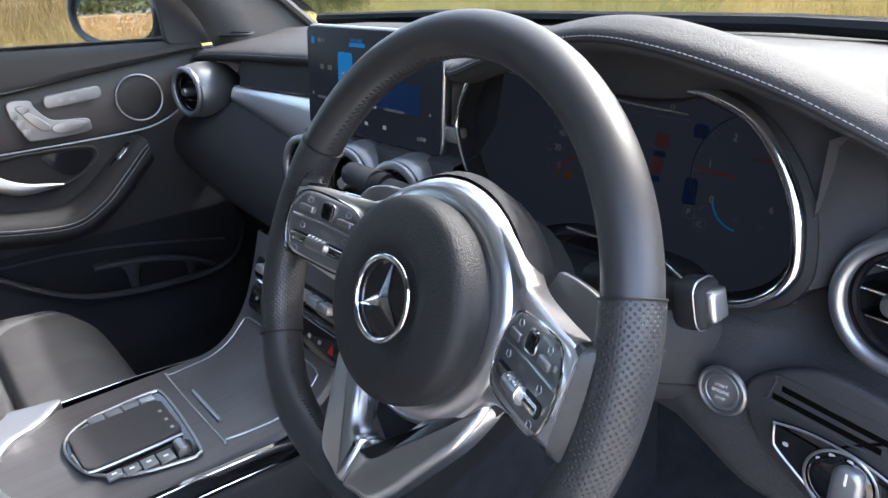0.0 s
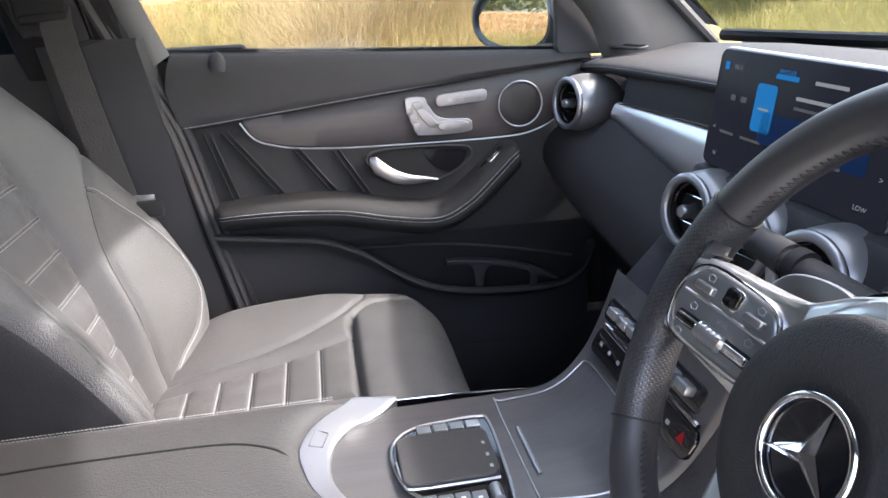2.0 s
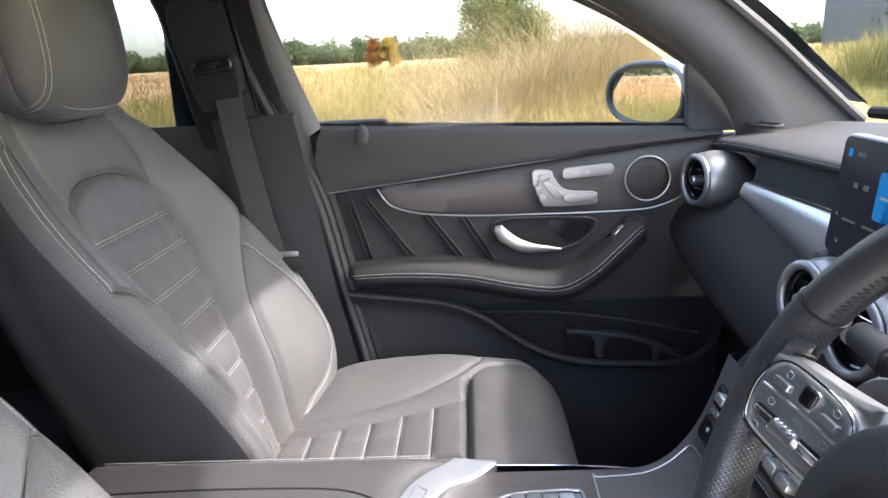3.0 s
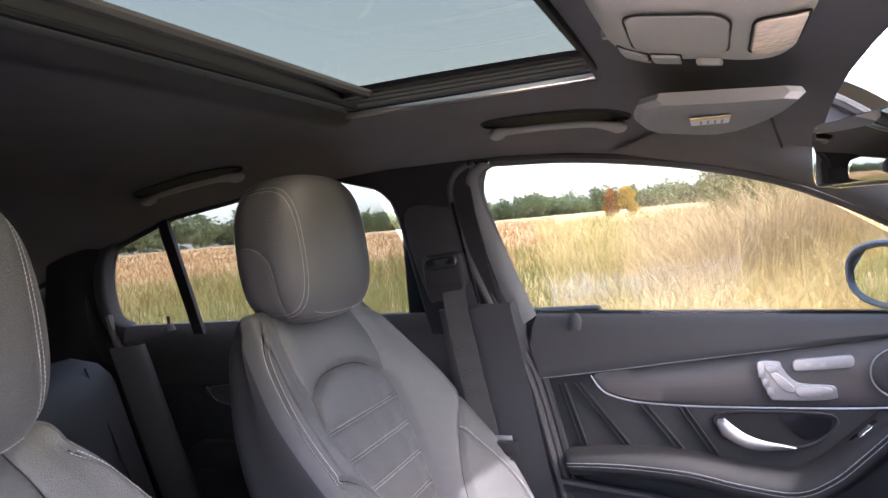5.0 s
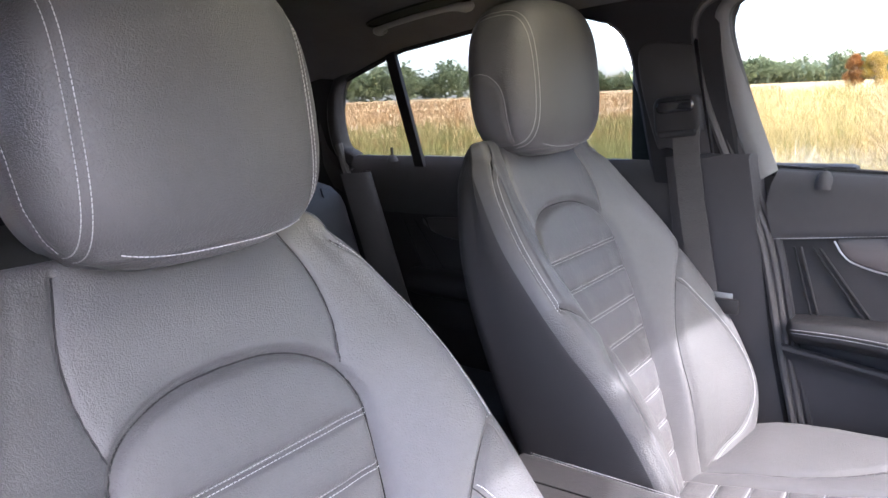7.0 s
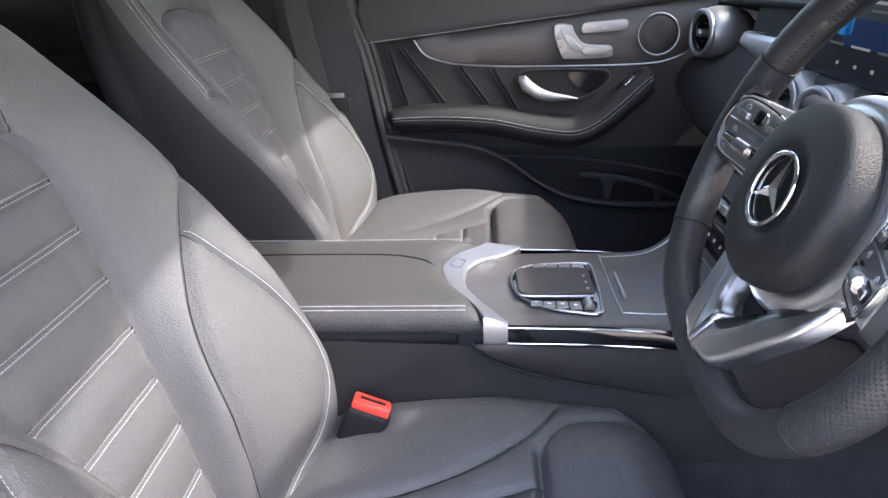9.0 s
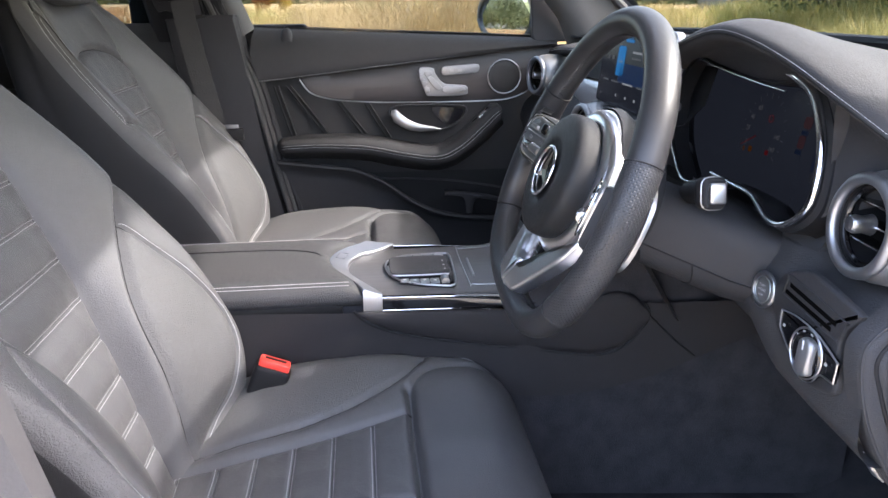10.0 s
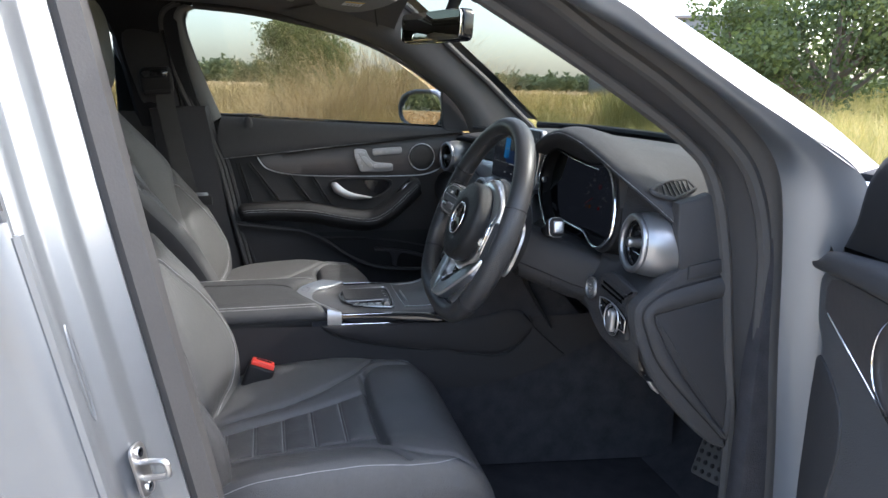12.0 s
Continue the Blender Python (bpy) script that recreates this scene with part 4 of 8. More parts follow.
    arch = np.hypot((pts[:, 1] + 0.026) / 1.0, np.maximum(pts[:, 2] + 0.035, 0)) - 0.046
    groove += 0.0028 * np.exp(-(arch / 0.0035) ** 2) * (np.abs(pts[:, 0]) > 0.122)
    pts = pts * (1 - groove / np.linalg.norm(pts, axis=1))[:, None]
    wp = [hcen + np.array([p[0], 0, 0]) + hy * p[1] + hz * p[2] for p in pts]
    part("head_restraint", loft([wp[i * nu:(i + 1) * nu] for i in range(nv)], ring=True, caps=True), LEATHER, seat)

    def head_on(p):
        d = np.array([p], float)
        r = head_r(d / np.linalg.norm(d))[0] * d[0] / np.linalg.norm(d)
        return hcen + np.array([r[0], 0, 0]) + hy * r[1] + hz * r[2]
    for sgn in (1, -1):
        for x in (0.1125, 0.1195):
            loop = []
            for c in np.linspace(-0.75, 1.20, 50) * math.pi / 1.0:
                yy, zz = math.sin(math.pi / 2 - 0) * math.cos(c * 0.62), math.sin(c * 0.62)
                lo, hi = 0.0, 0.2
                for _ in range(24):
                    mid = (lo + hi) / 2
                    q = np.array([[x * sgn, mid * yy, mid * zz]])
                    lo, hi = (mid, hi) if np.linalg.norm(q) < head_r(q / np.linalg.norm(q))[0] else (lo, mid)
                loop.append(hcen + np.array([x * sgn, 0, 0]) + hy * lo * yy + hz * lo * zz)
            loop = np.array(loop)
            part("restraint_stitching", stitches(loop, loop - hcen, lift=-0.0008), THREAD, seat, smooth=60)
        arch_pts = [head_on((0.135 * sgn, -0.026 + 0.046 * math.cos(q), -0.035 + 0.046 * math.sin(q))) for q in np.linspace(math.pi, 0, 16)]
        arch_pts = [head_on((0.13 * sgn, -0.070, -0.10))] + arch_pts + [head_on((0.13 * sgn, 0.020, z)) for z in (-0.06, -0.09, -0.115)]
        part("restraint_stitching", stitches(even(arch_pts, 0.004), [(sgn, 0, 0)] * len(even(arch_pts, 0.004)), lift=0.0), THREAD, seat, smooth=60)
    low = [head_on((x, 0.066, -0.126)) for x in np.linspace(-0.110, 0.110, 40)]
    for dz in (0.004, -0.004):
        part("restraint_stitching", stitches([p + hz * dz for p in low], [hy] * 40, lift=0.0), THREAD, seat, smooth=60)
    for x in (-0.065, 0.065):
        p = hcen + np.array([x, 0, 0]) - hz * 0.10 - hy * 0.052
        part("post", tube([p, p - hz * 0.09], 0.0065, 10), CHROME, seat, "chrome head restraint post")
        part("collar", tube([p - hz * 0.058, p - hz * 0.074], [0.021, 0.023], 16, flat=0.8), PLASTIC, seat)
    # base and runners
    part("seat_base", box(HIP + np.array([0, 0.25, -0.20]), (0.40, 0.46, 0.12), 0.03), PLASTIC, seat)
    for sx in (-1, 1):
        part("side_valance", loft([[HIP + np.array([sx * (0.247 - 0.01 * t), y, -0.06 - 0.11 * t - 0.02 * math.sin(3 * y)]) for t in (0, 0.35, 0.7, 1.0)] for y in np.linspace(-0.10, 0.50, 14)]), PLASTIC, seat)
        part("runner", box(HIP + np.array([sx * 0.19, 0.22, -0.278]), (0.035, 0.56, 0.06), 0.004), SATIN, seat)
    return seat


driver_seat = build_seat()
passenger_seat = copy_thing(driver_seat, pose(-0.385, -0.376, 0.318))
for piece in passenger_seat.children:      # its head restraint is pushed further down
    if piece.name.startswith(("head_restraint", "restraint_stitching")):
        piece.location.z -= 0.016
passenger_seat["label"] = "black leather passenger seat with ribbed insert and pale stitching"


def buckle(x, y, z):
    b = thing("belt_buckle", (x, y, z - 0.16), "black seat belt buckle with red release button", "buckle")
    turn = Matrix.Rotation(radians(-22), 3, "X")
    at = lambda dy, dz: Vector((x, y, z)) + turn @ Vector((0, dy, dz))
    part("housing", box(at(0, -0.048), (0.032, 0.058, 0.120), 0.008, turn, 3), DARK, b)
    part("grip_panel", box(at(0, -0.046), (0.0325, 0.026, 0.030), 0.003, turn), PLASTIC, b)
    part("release_button", box(at(0, 0.014), (0.024, 0.050, 0.016), 0.004, turn), RED, b, "translucent red button with added glow")
    part("tongue_slot", box(at(0.0, 0.0225), (0.004, 0.034, 0.002), 0.0005, turn), DARK, b)
    part("stalk", box(at(0.004, -0.12), (0.024, 0.044, 0.10), 0.005, turn), DARK, b)


buckle(0.186, -0.377, 0.646)


# ---- left front door ----
DX = -0.725


def on_door(x=DX):
    """Places (y, z, out) on the inner face of the left doors; out points into the cabin."""
    return lambda y, z, w=0.0: Vector((x + w, y, z))


BELTLINE = [(-0.54, 1.156), (-0.35, 1.147), (-0.175, 1.139), (0.05, 1.130), (0.33, 1.118)]
PADLINE = [(-0.54, 1.008), (-0.45, 1.017), (-0.30, 1.033), (-0.18, 1.047), (0.04, 1.071), (0.15, 1.084), (0.30, 1.100)]
CHROMELINE = [(-0.376, 1.020), (-0.362, 0.997), (-0.345, 0.982), (-0.31, 0.970), (-0.268, 0.963), (-0.18, 0.957), (-0.079, 0.955), (0.05, 0.954), (0.156, 0.956), (0.20, 0.962), (0.24, 0.978), (0.275, 1.005), (0.31, 1.03)]
door = thing("front_door", (-0.76, -0.1, 0.42), "closed front passenger door, black leather panel with dark wood trim", "car door")


def door_rear(z):
    return float(np.interp(z, [0.42, 0.612, 0.82, 1.0, 1.10, 1.156], [-0.32, -0.39, -0.452, -0.478, -0.50, -0.483]))


def between(lo, hi, xs, n=40, y0=-0.5, y1=0.32):
    """A skin from a lower to an upper line of (y, z), with rows of (t, out)."""
    lo, hi = np.array(lo), np.array(hi)
    secs = []
    for y in np.linspace(y0, y1, n):
        a, b = np.interp(y, lo[:, 0], lo[:, 1]), np.interp(y, hi[:, 0], hi[:, 1])
        row = []
        for t, w in xs:
            z = a + (b - a) * t
            row.append((DX + w, max(y, door_rear(z)), z))
        secs.append(row)
    return loft(secs)


part("top_pad", between(PADLINE, BELTLINE, [(0, -0.03), (0.0, 0.004), (0.06, 0.012), (0.25, 0.018), (0.55, 0.014), (0.8, 0.002), (0.94, -0.012), (1.0, -0.022), (1.0, -0.045)]), DOORPAD, door, "soft grained black upper pad")
pad = spline(PADLINE, 60)
part("pad_stitching", stitches([(DX + 0.011, y, z + 0.004) for y, z in pad], [(1, 0, 0.0)] * 60, pitch=0.0065, length=0.0045), THREAD, door, smooth=60)
chrome = spline(CHROMELINE, 60)
ys = np.linspace(-0.37, 0.31, 60)
lo = np.interp(ys, chrome[:, 0], chrome[:, 1])
hi = np.interp(ys, pad[:, 0], pad[:, 1])
part("wood_trim", loft([[(DX - 0.004 + w, y, a + (b - a) * t) for t, w in ((0, -0.004), (0.05, 0.0), (0.5, 0.003), (0.95, -0.002), (1.0, -0.006))] for y, a, b in zip(ys, lo, hi)]), WOOD, door, "dark open-pore wood veneer")
part("chrome_strip", tube([(DX + 0.002, y, z) for y, z in chrome], 0.0018, 8), SATIN, door, "thin polished strip under the wood")
# middle leather panel and its slanted seams
part("middle_panel", loft([[(DX - 0.006 + w, max(y, door_rear(z)), z) for z, w in ((0.76, 0.0), (0.82, 0.0), (0.88, 0.002), (0.93, 0.002), (0.975, -0.002), (1.03, -0.01))] for y in np.linspace(-0.5, 0.34, 30)]), DOORSKIN, door, "black leather panel with slanted seams")
for y0, z0, y1, z1 in ((-0.445, 1.003, -0.405, 0.860), (-0.412, 1.003, -0.308, 0.859), (-0.283, 0.962, -0.203, 0.853), (-0.206, 0.954, -0.144, 0.850)):
    part("panel_seam", tube([(DX + 0.0005, y0, z0), (DX + 0.001, y1, z1)], 0.0022, 6), DARK, door)
    part("panel_pleat", tube([(DX - 0.002, y0 + 0.012, z0), (DX - 0.0015, y1 + 0.012, z1)], 0.0045, 8, flat=0.5), DOORSKIN, door)
# switches, memory keys, speaker
sw = on_door(DX + 0.001)
switch = part("seat_switch_panel", plate(spline([(-0.058, 1.042), (-0.02, 1.045), (-0.012, 1.030), (0.012, 1.004), (0.068, 0.998), (0.076, 0.985), (0.066, 0.972), (-0.02, 0.970), (-0.04, 0.980)], 50, True), sw, 0.006, 0.002), SILVER, door, "satin silver seat adjuster panel")
part("head_key", plate(spline([(-0.044, 1.036), (-0.028, 1.038), (-0.022, 1.030), (-0.036, 1.022)], 24, True), lambda y, z, w: sw(y, z, w + 0.006), 0.004, 0.0015), SILVER, switch)
part("back_key", plate(spline([(-0.036, 1.020), (-0.022, 1.022), (0.004, 0.996), (0.0, 0.986), (-0.014, 0.990)], 30, True), lambda y, z, w: sw(y, z, w + 0.006), 0.004, 0.0015), SILVER, switch)
part("cushion_key", plate(spline([(0.006, 0.990), (0.02, 0.997), (0.060, 0.995), (0.068, 0.986), (0.05, 0.979), (0.014, 0.978)], 30, True), lambda y, z, w: sw(y, z, w + 0.006), 0.004, 0.0015), SILVER, switch)
for k in range(3):
    part("memory_key", box((DX + 0.008, -0.05 + 0.007 * k, 1.022 - 0.017 * k), (0.002, 0.013, 0.014), 0.001), SILVER, switch)
mem = part("heater_switch_panel", plate(rounded(0.104, 0.024, 0.010, cx=0.056, cy=1.040), lambda y, z, w: sw(y, z + 0.07 * (y - 0.056), w), 0.006, 0.002), SILVER, door, "satin silver heater key panel")
for dy in (0.035, 0.012):
    part("heater_mark", box((DX + 0.0085, dy + 0.02, 1.038), (0.001, 0.010, 0.007), 0.0), PALE, mem)
spk = axes((DX - 0.002, 0.178, 1.020), (0, 1, 0), (0, 0, 1))
part("speaker_grille", lathe([(0.0, 0.006), (0.02, 0.0055), (0.036, 0.004), (0.043, 0.001)], spk), material("perforated_speaker_mesh", (0.012, 0.012, 0.012), 0.6, grain=1.0, size=420, kind="dots", vary=0.1), door, "black perforated speaker grille")
part("speaker_ring", tube([spk(0.0455 * math.cos(q), 0.0455 * math.sin(q), 0.004) for q in np.linspace(0, 2 * math.pi, 48, endpoint=False)], 0.0018, 8, closed=True), SATIN, door, "thin satin speaker ring")
# handle in its recess
rec = spline([(-0.142, 0.928), (-0.12, 0.945), (-0.04, 0.948), (0.05, 0.944), (0.073, 0.934), (0.066, 0.912), (0.03, 0.886), (-0.02, 0.876), (-0.07, 0.882), (-0.12, 0.902)], 50, True)
recess = part("handle_recess", plate(rec, on_door(DX - 0.003), 0.003, 0.0), DARK, door, "black scooped handle recess")
part("recess_lip", tube([(DX + 0.002, y, z) for y, z in rec], 0.0028, 6, closed=True), PLASTIC, recess)
part("scoop", plate(spline([(-0.02, 0.940), (0.05, 0.936), (0.064, 0.926), (0.05, 0.905), (0.02, 0.893), (-0.01, 0.915)], 30, True), on_door(DX + 0.0002), 0.0012, 0.0), GLOSS, recess)
hp = spline([(-0.136, 0.930), (-0.118, 0.915), (-0.09, 0.897), (-0.06, 0.888), (-0.03, 0.885), (0.0, 0.882)], 26)
hw = np.interp(np.linspace(0, 1, 26), [0, 0.12, 0.5, 0.85, 1], [0.006, 0.017, 0.012, 0.006, 0.002])
part("door_handle", loft([[(DX + 0.016 + 0.010 * math.sin(math.pi * i / 25) + 0.005 * math.sin(q), y + 0.2 * w * math.cos(q), z + w * math.cos(q)) for q in np.linspace(0, 2 * math.pi, 12, endpoint=False)] for i, ((y, z), w) in enumerate(zip(hp, hw))], ring=True, caps=True), SATIN, door, "satin chrome pull handle")
# lock pin
part("lock_boss", lathe([(0.020, -0.016), (0.016, 0.0), (0.011, 0.012), (0.007, 0.017), (0.0, 0.018)], (lambda a, b, c: Vector((DX - 0.010 + a, -0.402 + b, 1.133 + c))), 24), DASH, door)
part("lock_pin", tube([(DX - 0.010, -0.402, 1.130), (DX - 0.010, -0.402, 1.150), (DX - 0.010, -0.402, 1.154)], [0.0045, 0.0045, 0.003], 10), DARK, door)
# armrest: sweeps forward and up to the window switch
arm_path = [(-0.445, 0.843), (-0.40, 0.848), (-0.31, 0.850), (-0.20, 0.843), (-0.10, 0.822), (-0.01, 0.812), (0.05, 0.838), (0.11, 0.888), (0.152, 0.925), (0.17, 0.932)]
ap = spline(arm_path, 60)
arm_out = np.interp(np.linspace(0, 1, 60), [0, 0.04, 0.3, 0.7, 0.93, 1], [0.03, 0.052, 0.07, 0.072, 0.055, 0.02])
arm_half = np.interp(np.linspace(0, 1, 60), [0, 0.03, 0.3, 0.6, 0.9, 1], [0.006, 0.020, 0.025, 0.026, 0.024, 0.008])


def arm_ring(i):
    y, z = ap[i]
    t = ap[min(i + 1, 59)] - ap[max(i - 1, 0)]
    t = t / np.linalg.norm(t)
    nrm = np.array([-t[1], t[0]])
    w, h = arm_out[i], arm_half[i]
    prof = [(-0.01, h), (w * 0.5, h * 1.02), (w * 0.85, h * 0.85), (w, h * 0.45), (w * 1.02, 0.0), (w * 0.96, -h * 0.6), (w * 0.7, -h * 1.1), (w * 0.35, -h * 1.6), (-0.01, -h * 2.0)]
    return [(DX + a, y + nrm[0] * b, z + nrm[1] * b) for a, b in spline(prof, 26)]


rings = [arm_ring(i) for i in range(60)]
armrest = part("armrest", loft(rings, caps=True), DOORSKIN, door, "padded black leather armrest")
part("arm_seam", tube([Vector(rings[i][12]) + Vector((0.0006, 0, 0)) for i in range(2, 58)], 0.0014, 6), DARK, armrest)
for k in (11, 13):
    part("arm_stitching", stitches([rings[i][k] for i in range(2, 58)], [(1, 0, 0.2)] * 56), THREAD, armrest, smooth=60)
wk = axes((DX + 0.034, 0.112, 0.9165), (0.0, 0.72, 0.69), (-0.9, -0.30, 0.30))
key = part("window_switch", plate(rounded(0.062, 0.022, 0.006), wk, 0.004, 0.001), GLOSS, armrest, "gloss black window key with chrome edge")
part("key_lever", plate(rounded(0.030, 0.012, 0.004, cx=0.004), lambda a, b, c: wk(a, b, c + 0.004), 0.004, 0.0015), CHROME, key)
# lower panel and pocket
POCKET = [(-0.47, 0.806), (-0.424, 0.800), (-0.32, 0.786), (-0.25, 0.776), (-0.197, 0.757), (-0.15, 0.730), (-0.108, 0.698), (-0.065, 0.670), (-0.025, 0.651), (0.02, 0.638), (0.092, 0.627), (0.22, 0.622), (0.283, 0.634), (0.318, 0.668), (0.335, 0.72)]
pk = spline(POCKET, 50)
LOWPANEL = material("soft_black_lower_panel", (0.028, 0.028, 0.030), 0.60, spec=0.26, grain=0.4, size=800, kind="voronoi", vary=0.12, vsize=6)
part("lower_panel", loft([[(DX + w, max(y, door_rear(0.42 + (z + dz - 0.42) * t)), 0.42 + (z + dz - 0.42) * t) for t, w, dz in ((0, -0.01, 0), (0.3, 0.004, 0), (0.7, 0.014, 0), (0.90, 0.020, 0), (0.955, 0.026, 0), (0.98, 0.036, 0), (1.0, 0.042, 0), (1.0, 0.041, 0.006), (1.0, 0.036, 0.009), (1.0, 0.028, 0.008), (1.0, 0.020, 0.002), (0.985, 0.010, 0), (0.96, -0.004, 0))] for y, z in pk]), LOWPANEL, door, "soft black lower panel with a swept pocket rim")
part("pocket_wall", loft([[(DX - 0.012, y, z) for z in (0.55, 0.65, 0.75, 0.80)] for y in np.linspace(-0.48, 0.38, 8)]), DARK, door, "dark pocket wall")
part("pocket_rib", tube(spline([(DX + 0.004, -0.171, 0.745), (DX + 0.006, -0.02, 0.739), (DX + 0.006, 0.098, 0.723), (DX + 0.006, 0.215, 0.699), (DX + 0.0, 0.296, 0.678)], 30), 0.0030, 8), PLASTIC, door)
cup = part("bottle_holder", loft([[(DX + a, y, z + b) for a, b in ((0.004, 0.002), (0.028, 0.003), (0.031, 0.0), (0.030, -0.006), (0.024, -0.008), (0.004, -0.006))] for y, z in spline([(0.010, 0.702), (0.028, 0.702), (0.092, 0.694), (0.150, 0.683), (0.207, 0.663), (0.258, 0.636)], 30)], caps=True), LOWPANEL, door, "black plastic bottle holder ring")
for l, r in (([(0.046, 0.699), (0.060, 0.688), (0.069, 0.673), (0.072, 0.640)], [(0.116, 0.690), (0.100, 0.680), (0.092, 0.666), (0.088, 0.638)]), ([(0.160, 0.680), (0.182, 0.668), (0.194, 0.652), (0.194, 0.626)], [(0.228, 0.652), (0.216, 0.648), (0.210, 0.642), (0.210, 0.625)])):
    web = [[(DX + 0.029 - 0.004 * abs(2 * t - 1) ** 2, a[0] + (b[0] - a[0]) * t, a[1] + (b[1] - a[1]) * t) for t in np.linspace(0, 1, 7)] for a, b in zip(spline(l, 12), spline(r, 12))]
    part("holder_web", join(loft(web), loft([[(x - 0.006, y, z) for x, y, z in row] for row in web])), LOWPANEL, cup)
# window surround and mirror triangle
part("sill_strip", tube(spline([(DX - 0.03, y, z + 0.001) for y, z in BELTLINE], 20), 0.006, 8), RUBBER, door)
part("window_guide", band([(-0.728, -0.530, 1.12), (-0.726, -0.560, 1.19), (-0.722, -0.605, 1.31), (-0.718, -0.626, 1.43), (-0.716, -0.612, 1.470), (-0.714, -0.575, 1.490)], [(-0.738, -0.484, 1.15), (-0.734, -0.532, 1.28), (-0.730, -0.567, 1.39), (-0.728, -0.575, 1.443), (-0.726, -0.565, 1.468), (-0.724, -0.535, 1.482)], (0.012, 0, 0), 30, 7), GUIDE, door, "grey plastic window guide")
part("top_guide", tube(spline([(-0.715, -0.55, 1.487), (-0.715, -0.37, 1.474), (-0.712, -0.16, 1.438), (-0.712, 0.0, 1.39), (-0.715, 0.13, 1.325), (-0.72, 0.245, 1.25)], 40), 0.010, 8), RUBBER, door)
part("mirror_triangle", plate(spline([(0.258, 1.115), (0.250, 1.17), (0.244, 1.235), (0.257, 1.258), (0.30, 1.235), (0.345, 1.18), (0.372, 1.118), (0.32, 1.110)], 40, True), on_door(DX - 0.012), 0.016, 0.005), PLASTIC, door, "black mirror triangle cover")

# outside mirror
om = thing("door_mirror", (-0.80, 0.25, 1.06), "silver door mirror with convex glass", "mirror")
mc = Vector((-0.955, 0.262, 1.176))
swing = Matrix.Rotation(radians(30), 3, "Z")
MIRRORSHELL = material("blue_grey_mirror_shell", (0.10, 0.112, 0.125), 0.42, 0.4, grain=0.05, size=900, vary=0.06, vsize=14)


def mirror_oval(w, h):
    """Outline of the mirror: round outer end, flatter inner end."""
    return [(w * math.copysign(abs(math.cos(q)) ** (0.92 if math.cos(q) < 0 else 0.55), math.cos(q)), h * math.copysign(abs(math.sin(q)) ** 0.80, math.sin(q))) for q in np.linspace(0, 2 * math.pi, 56, endpoint=False)]


part("housing", loft([[mc + swing @ Vector((u * k, 0.07 * (t - 0.35), v * k)) for u, v in mirror_oval(0.128, 0.074)] for t, k in ((-0.36, 0.93), (-0.30, 1.0), (0.1, 1.0), (0.6, 0.9), (0.95, 0.68), (1.15, 0.3))], ring=True, caps=True), MIRRORSHELL, om)
mp_ = axes(mc + swing @ Vector((0, -0.050, 0)), swing @ Vector((1, 0, 0)), (0, 0.0, 1))
part("rim", tube([mp_(u, v, 0.0) for u, v in mirror_oval(0.119, 0.066)], 0.0085, 8, closed=True), MIRRORSHELL, om, "blue-grey rim of the shell")
mg = axes(mc + swing @ Vector((0, -0.050, 0)), swing @ Vector((1, -0.03, 0)), (0, 0.03, 1))
part("mirror_glass", plate(mirror_oval(0.115, 0.062), mg, 0.003, 0.0), MIRROR, om, "slightly tilted mirror glass")
part("glass_gap", tube([mg(u, v, 0.002) for u, v in mirror_oval(0.115, 0.062)], 0.0022, 6, closed=True), DARK, om)
part("foot", box((-0.80, 0.275, 1.112), (0.12, 0.05, 0.03), 0.010), DARK, om)

# left rear door
rdoor = thing("rear_door", (-0.76, -1.1, 0.42), "closed rear passenger door with black panel", "car door")
part("top_pad", loft([[(-0.72 + w, y, z) for z, w in ((1.005, -0.02), (1.01, 0.004), (1.03, 0.014), (1.09, 0.014), (1.14, 0.0), (1.165, -0.02), (1.165, -0.05))] for y in np.linspace(-1.66, -0.68, 16)]), DOORPAD, rdoor, "soft grained black upper pad")
part("panel", loft([[(-0.735 + w, y, z) for z, w in ((0.42, 0.0), (0.62, 0.02), (0.70, 0.03), (0.72, 0.012), (0.85, 0.006), (1.02, 0.0))] for y in np.linspace(-1.64, -0.66, 12)]), DOORSKIN, rdoor, "black leather panel")
part("wood_trim", plate(spline([(-1.36, 1.0), (-1.32, 0.955), (-1.2, 0.945), (-0.95, 0.95), (-0.76, 0.96), (-0.74, 0.995), (-1.0, 1.005)], 40, True), on_door(-0.73), 0.006, 0.001), WOOD, rdoor, "dark wood veneer")
part("chrome_strip", tube([(-0.722, y, z) for y, z in spline([(-1.37, 1.0), (-1.33, 0.958), (-1.2, 0.944), (-0.95, 0.948), (-0.76, 0.955)], 30)], 0.0028, 8), CHROME, rdoor, "thin polished strip")
for y0, y1 in ((-1.45, -1.38), (-1.41, -1.30), (-1.28, -1.20)):
    part("panel_seam", tube([(-0.727, y0, 0.99), (-0.727, y1, 0.84)], 0.0022, 6), DARK, rdoor)
part("armrest", loft([[(-0.735 + w, y, z) for w, z in spline([(0.0, 0.86), (0.05, 0.86), (0.07, 0.835), (0.06, 0.80), (0.0, 0.77)], 14)] for y in np.linspace(-1.40, -0.80, 10)], caps=True), DOORSKIN, rdoor, "padded black armrest")
part("lock_pin", tube([(-0.722, -1.475, 1.16), (-0.722, -1.475, 1.190)], 0.0045, 10), DARK, rdoor)
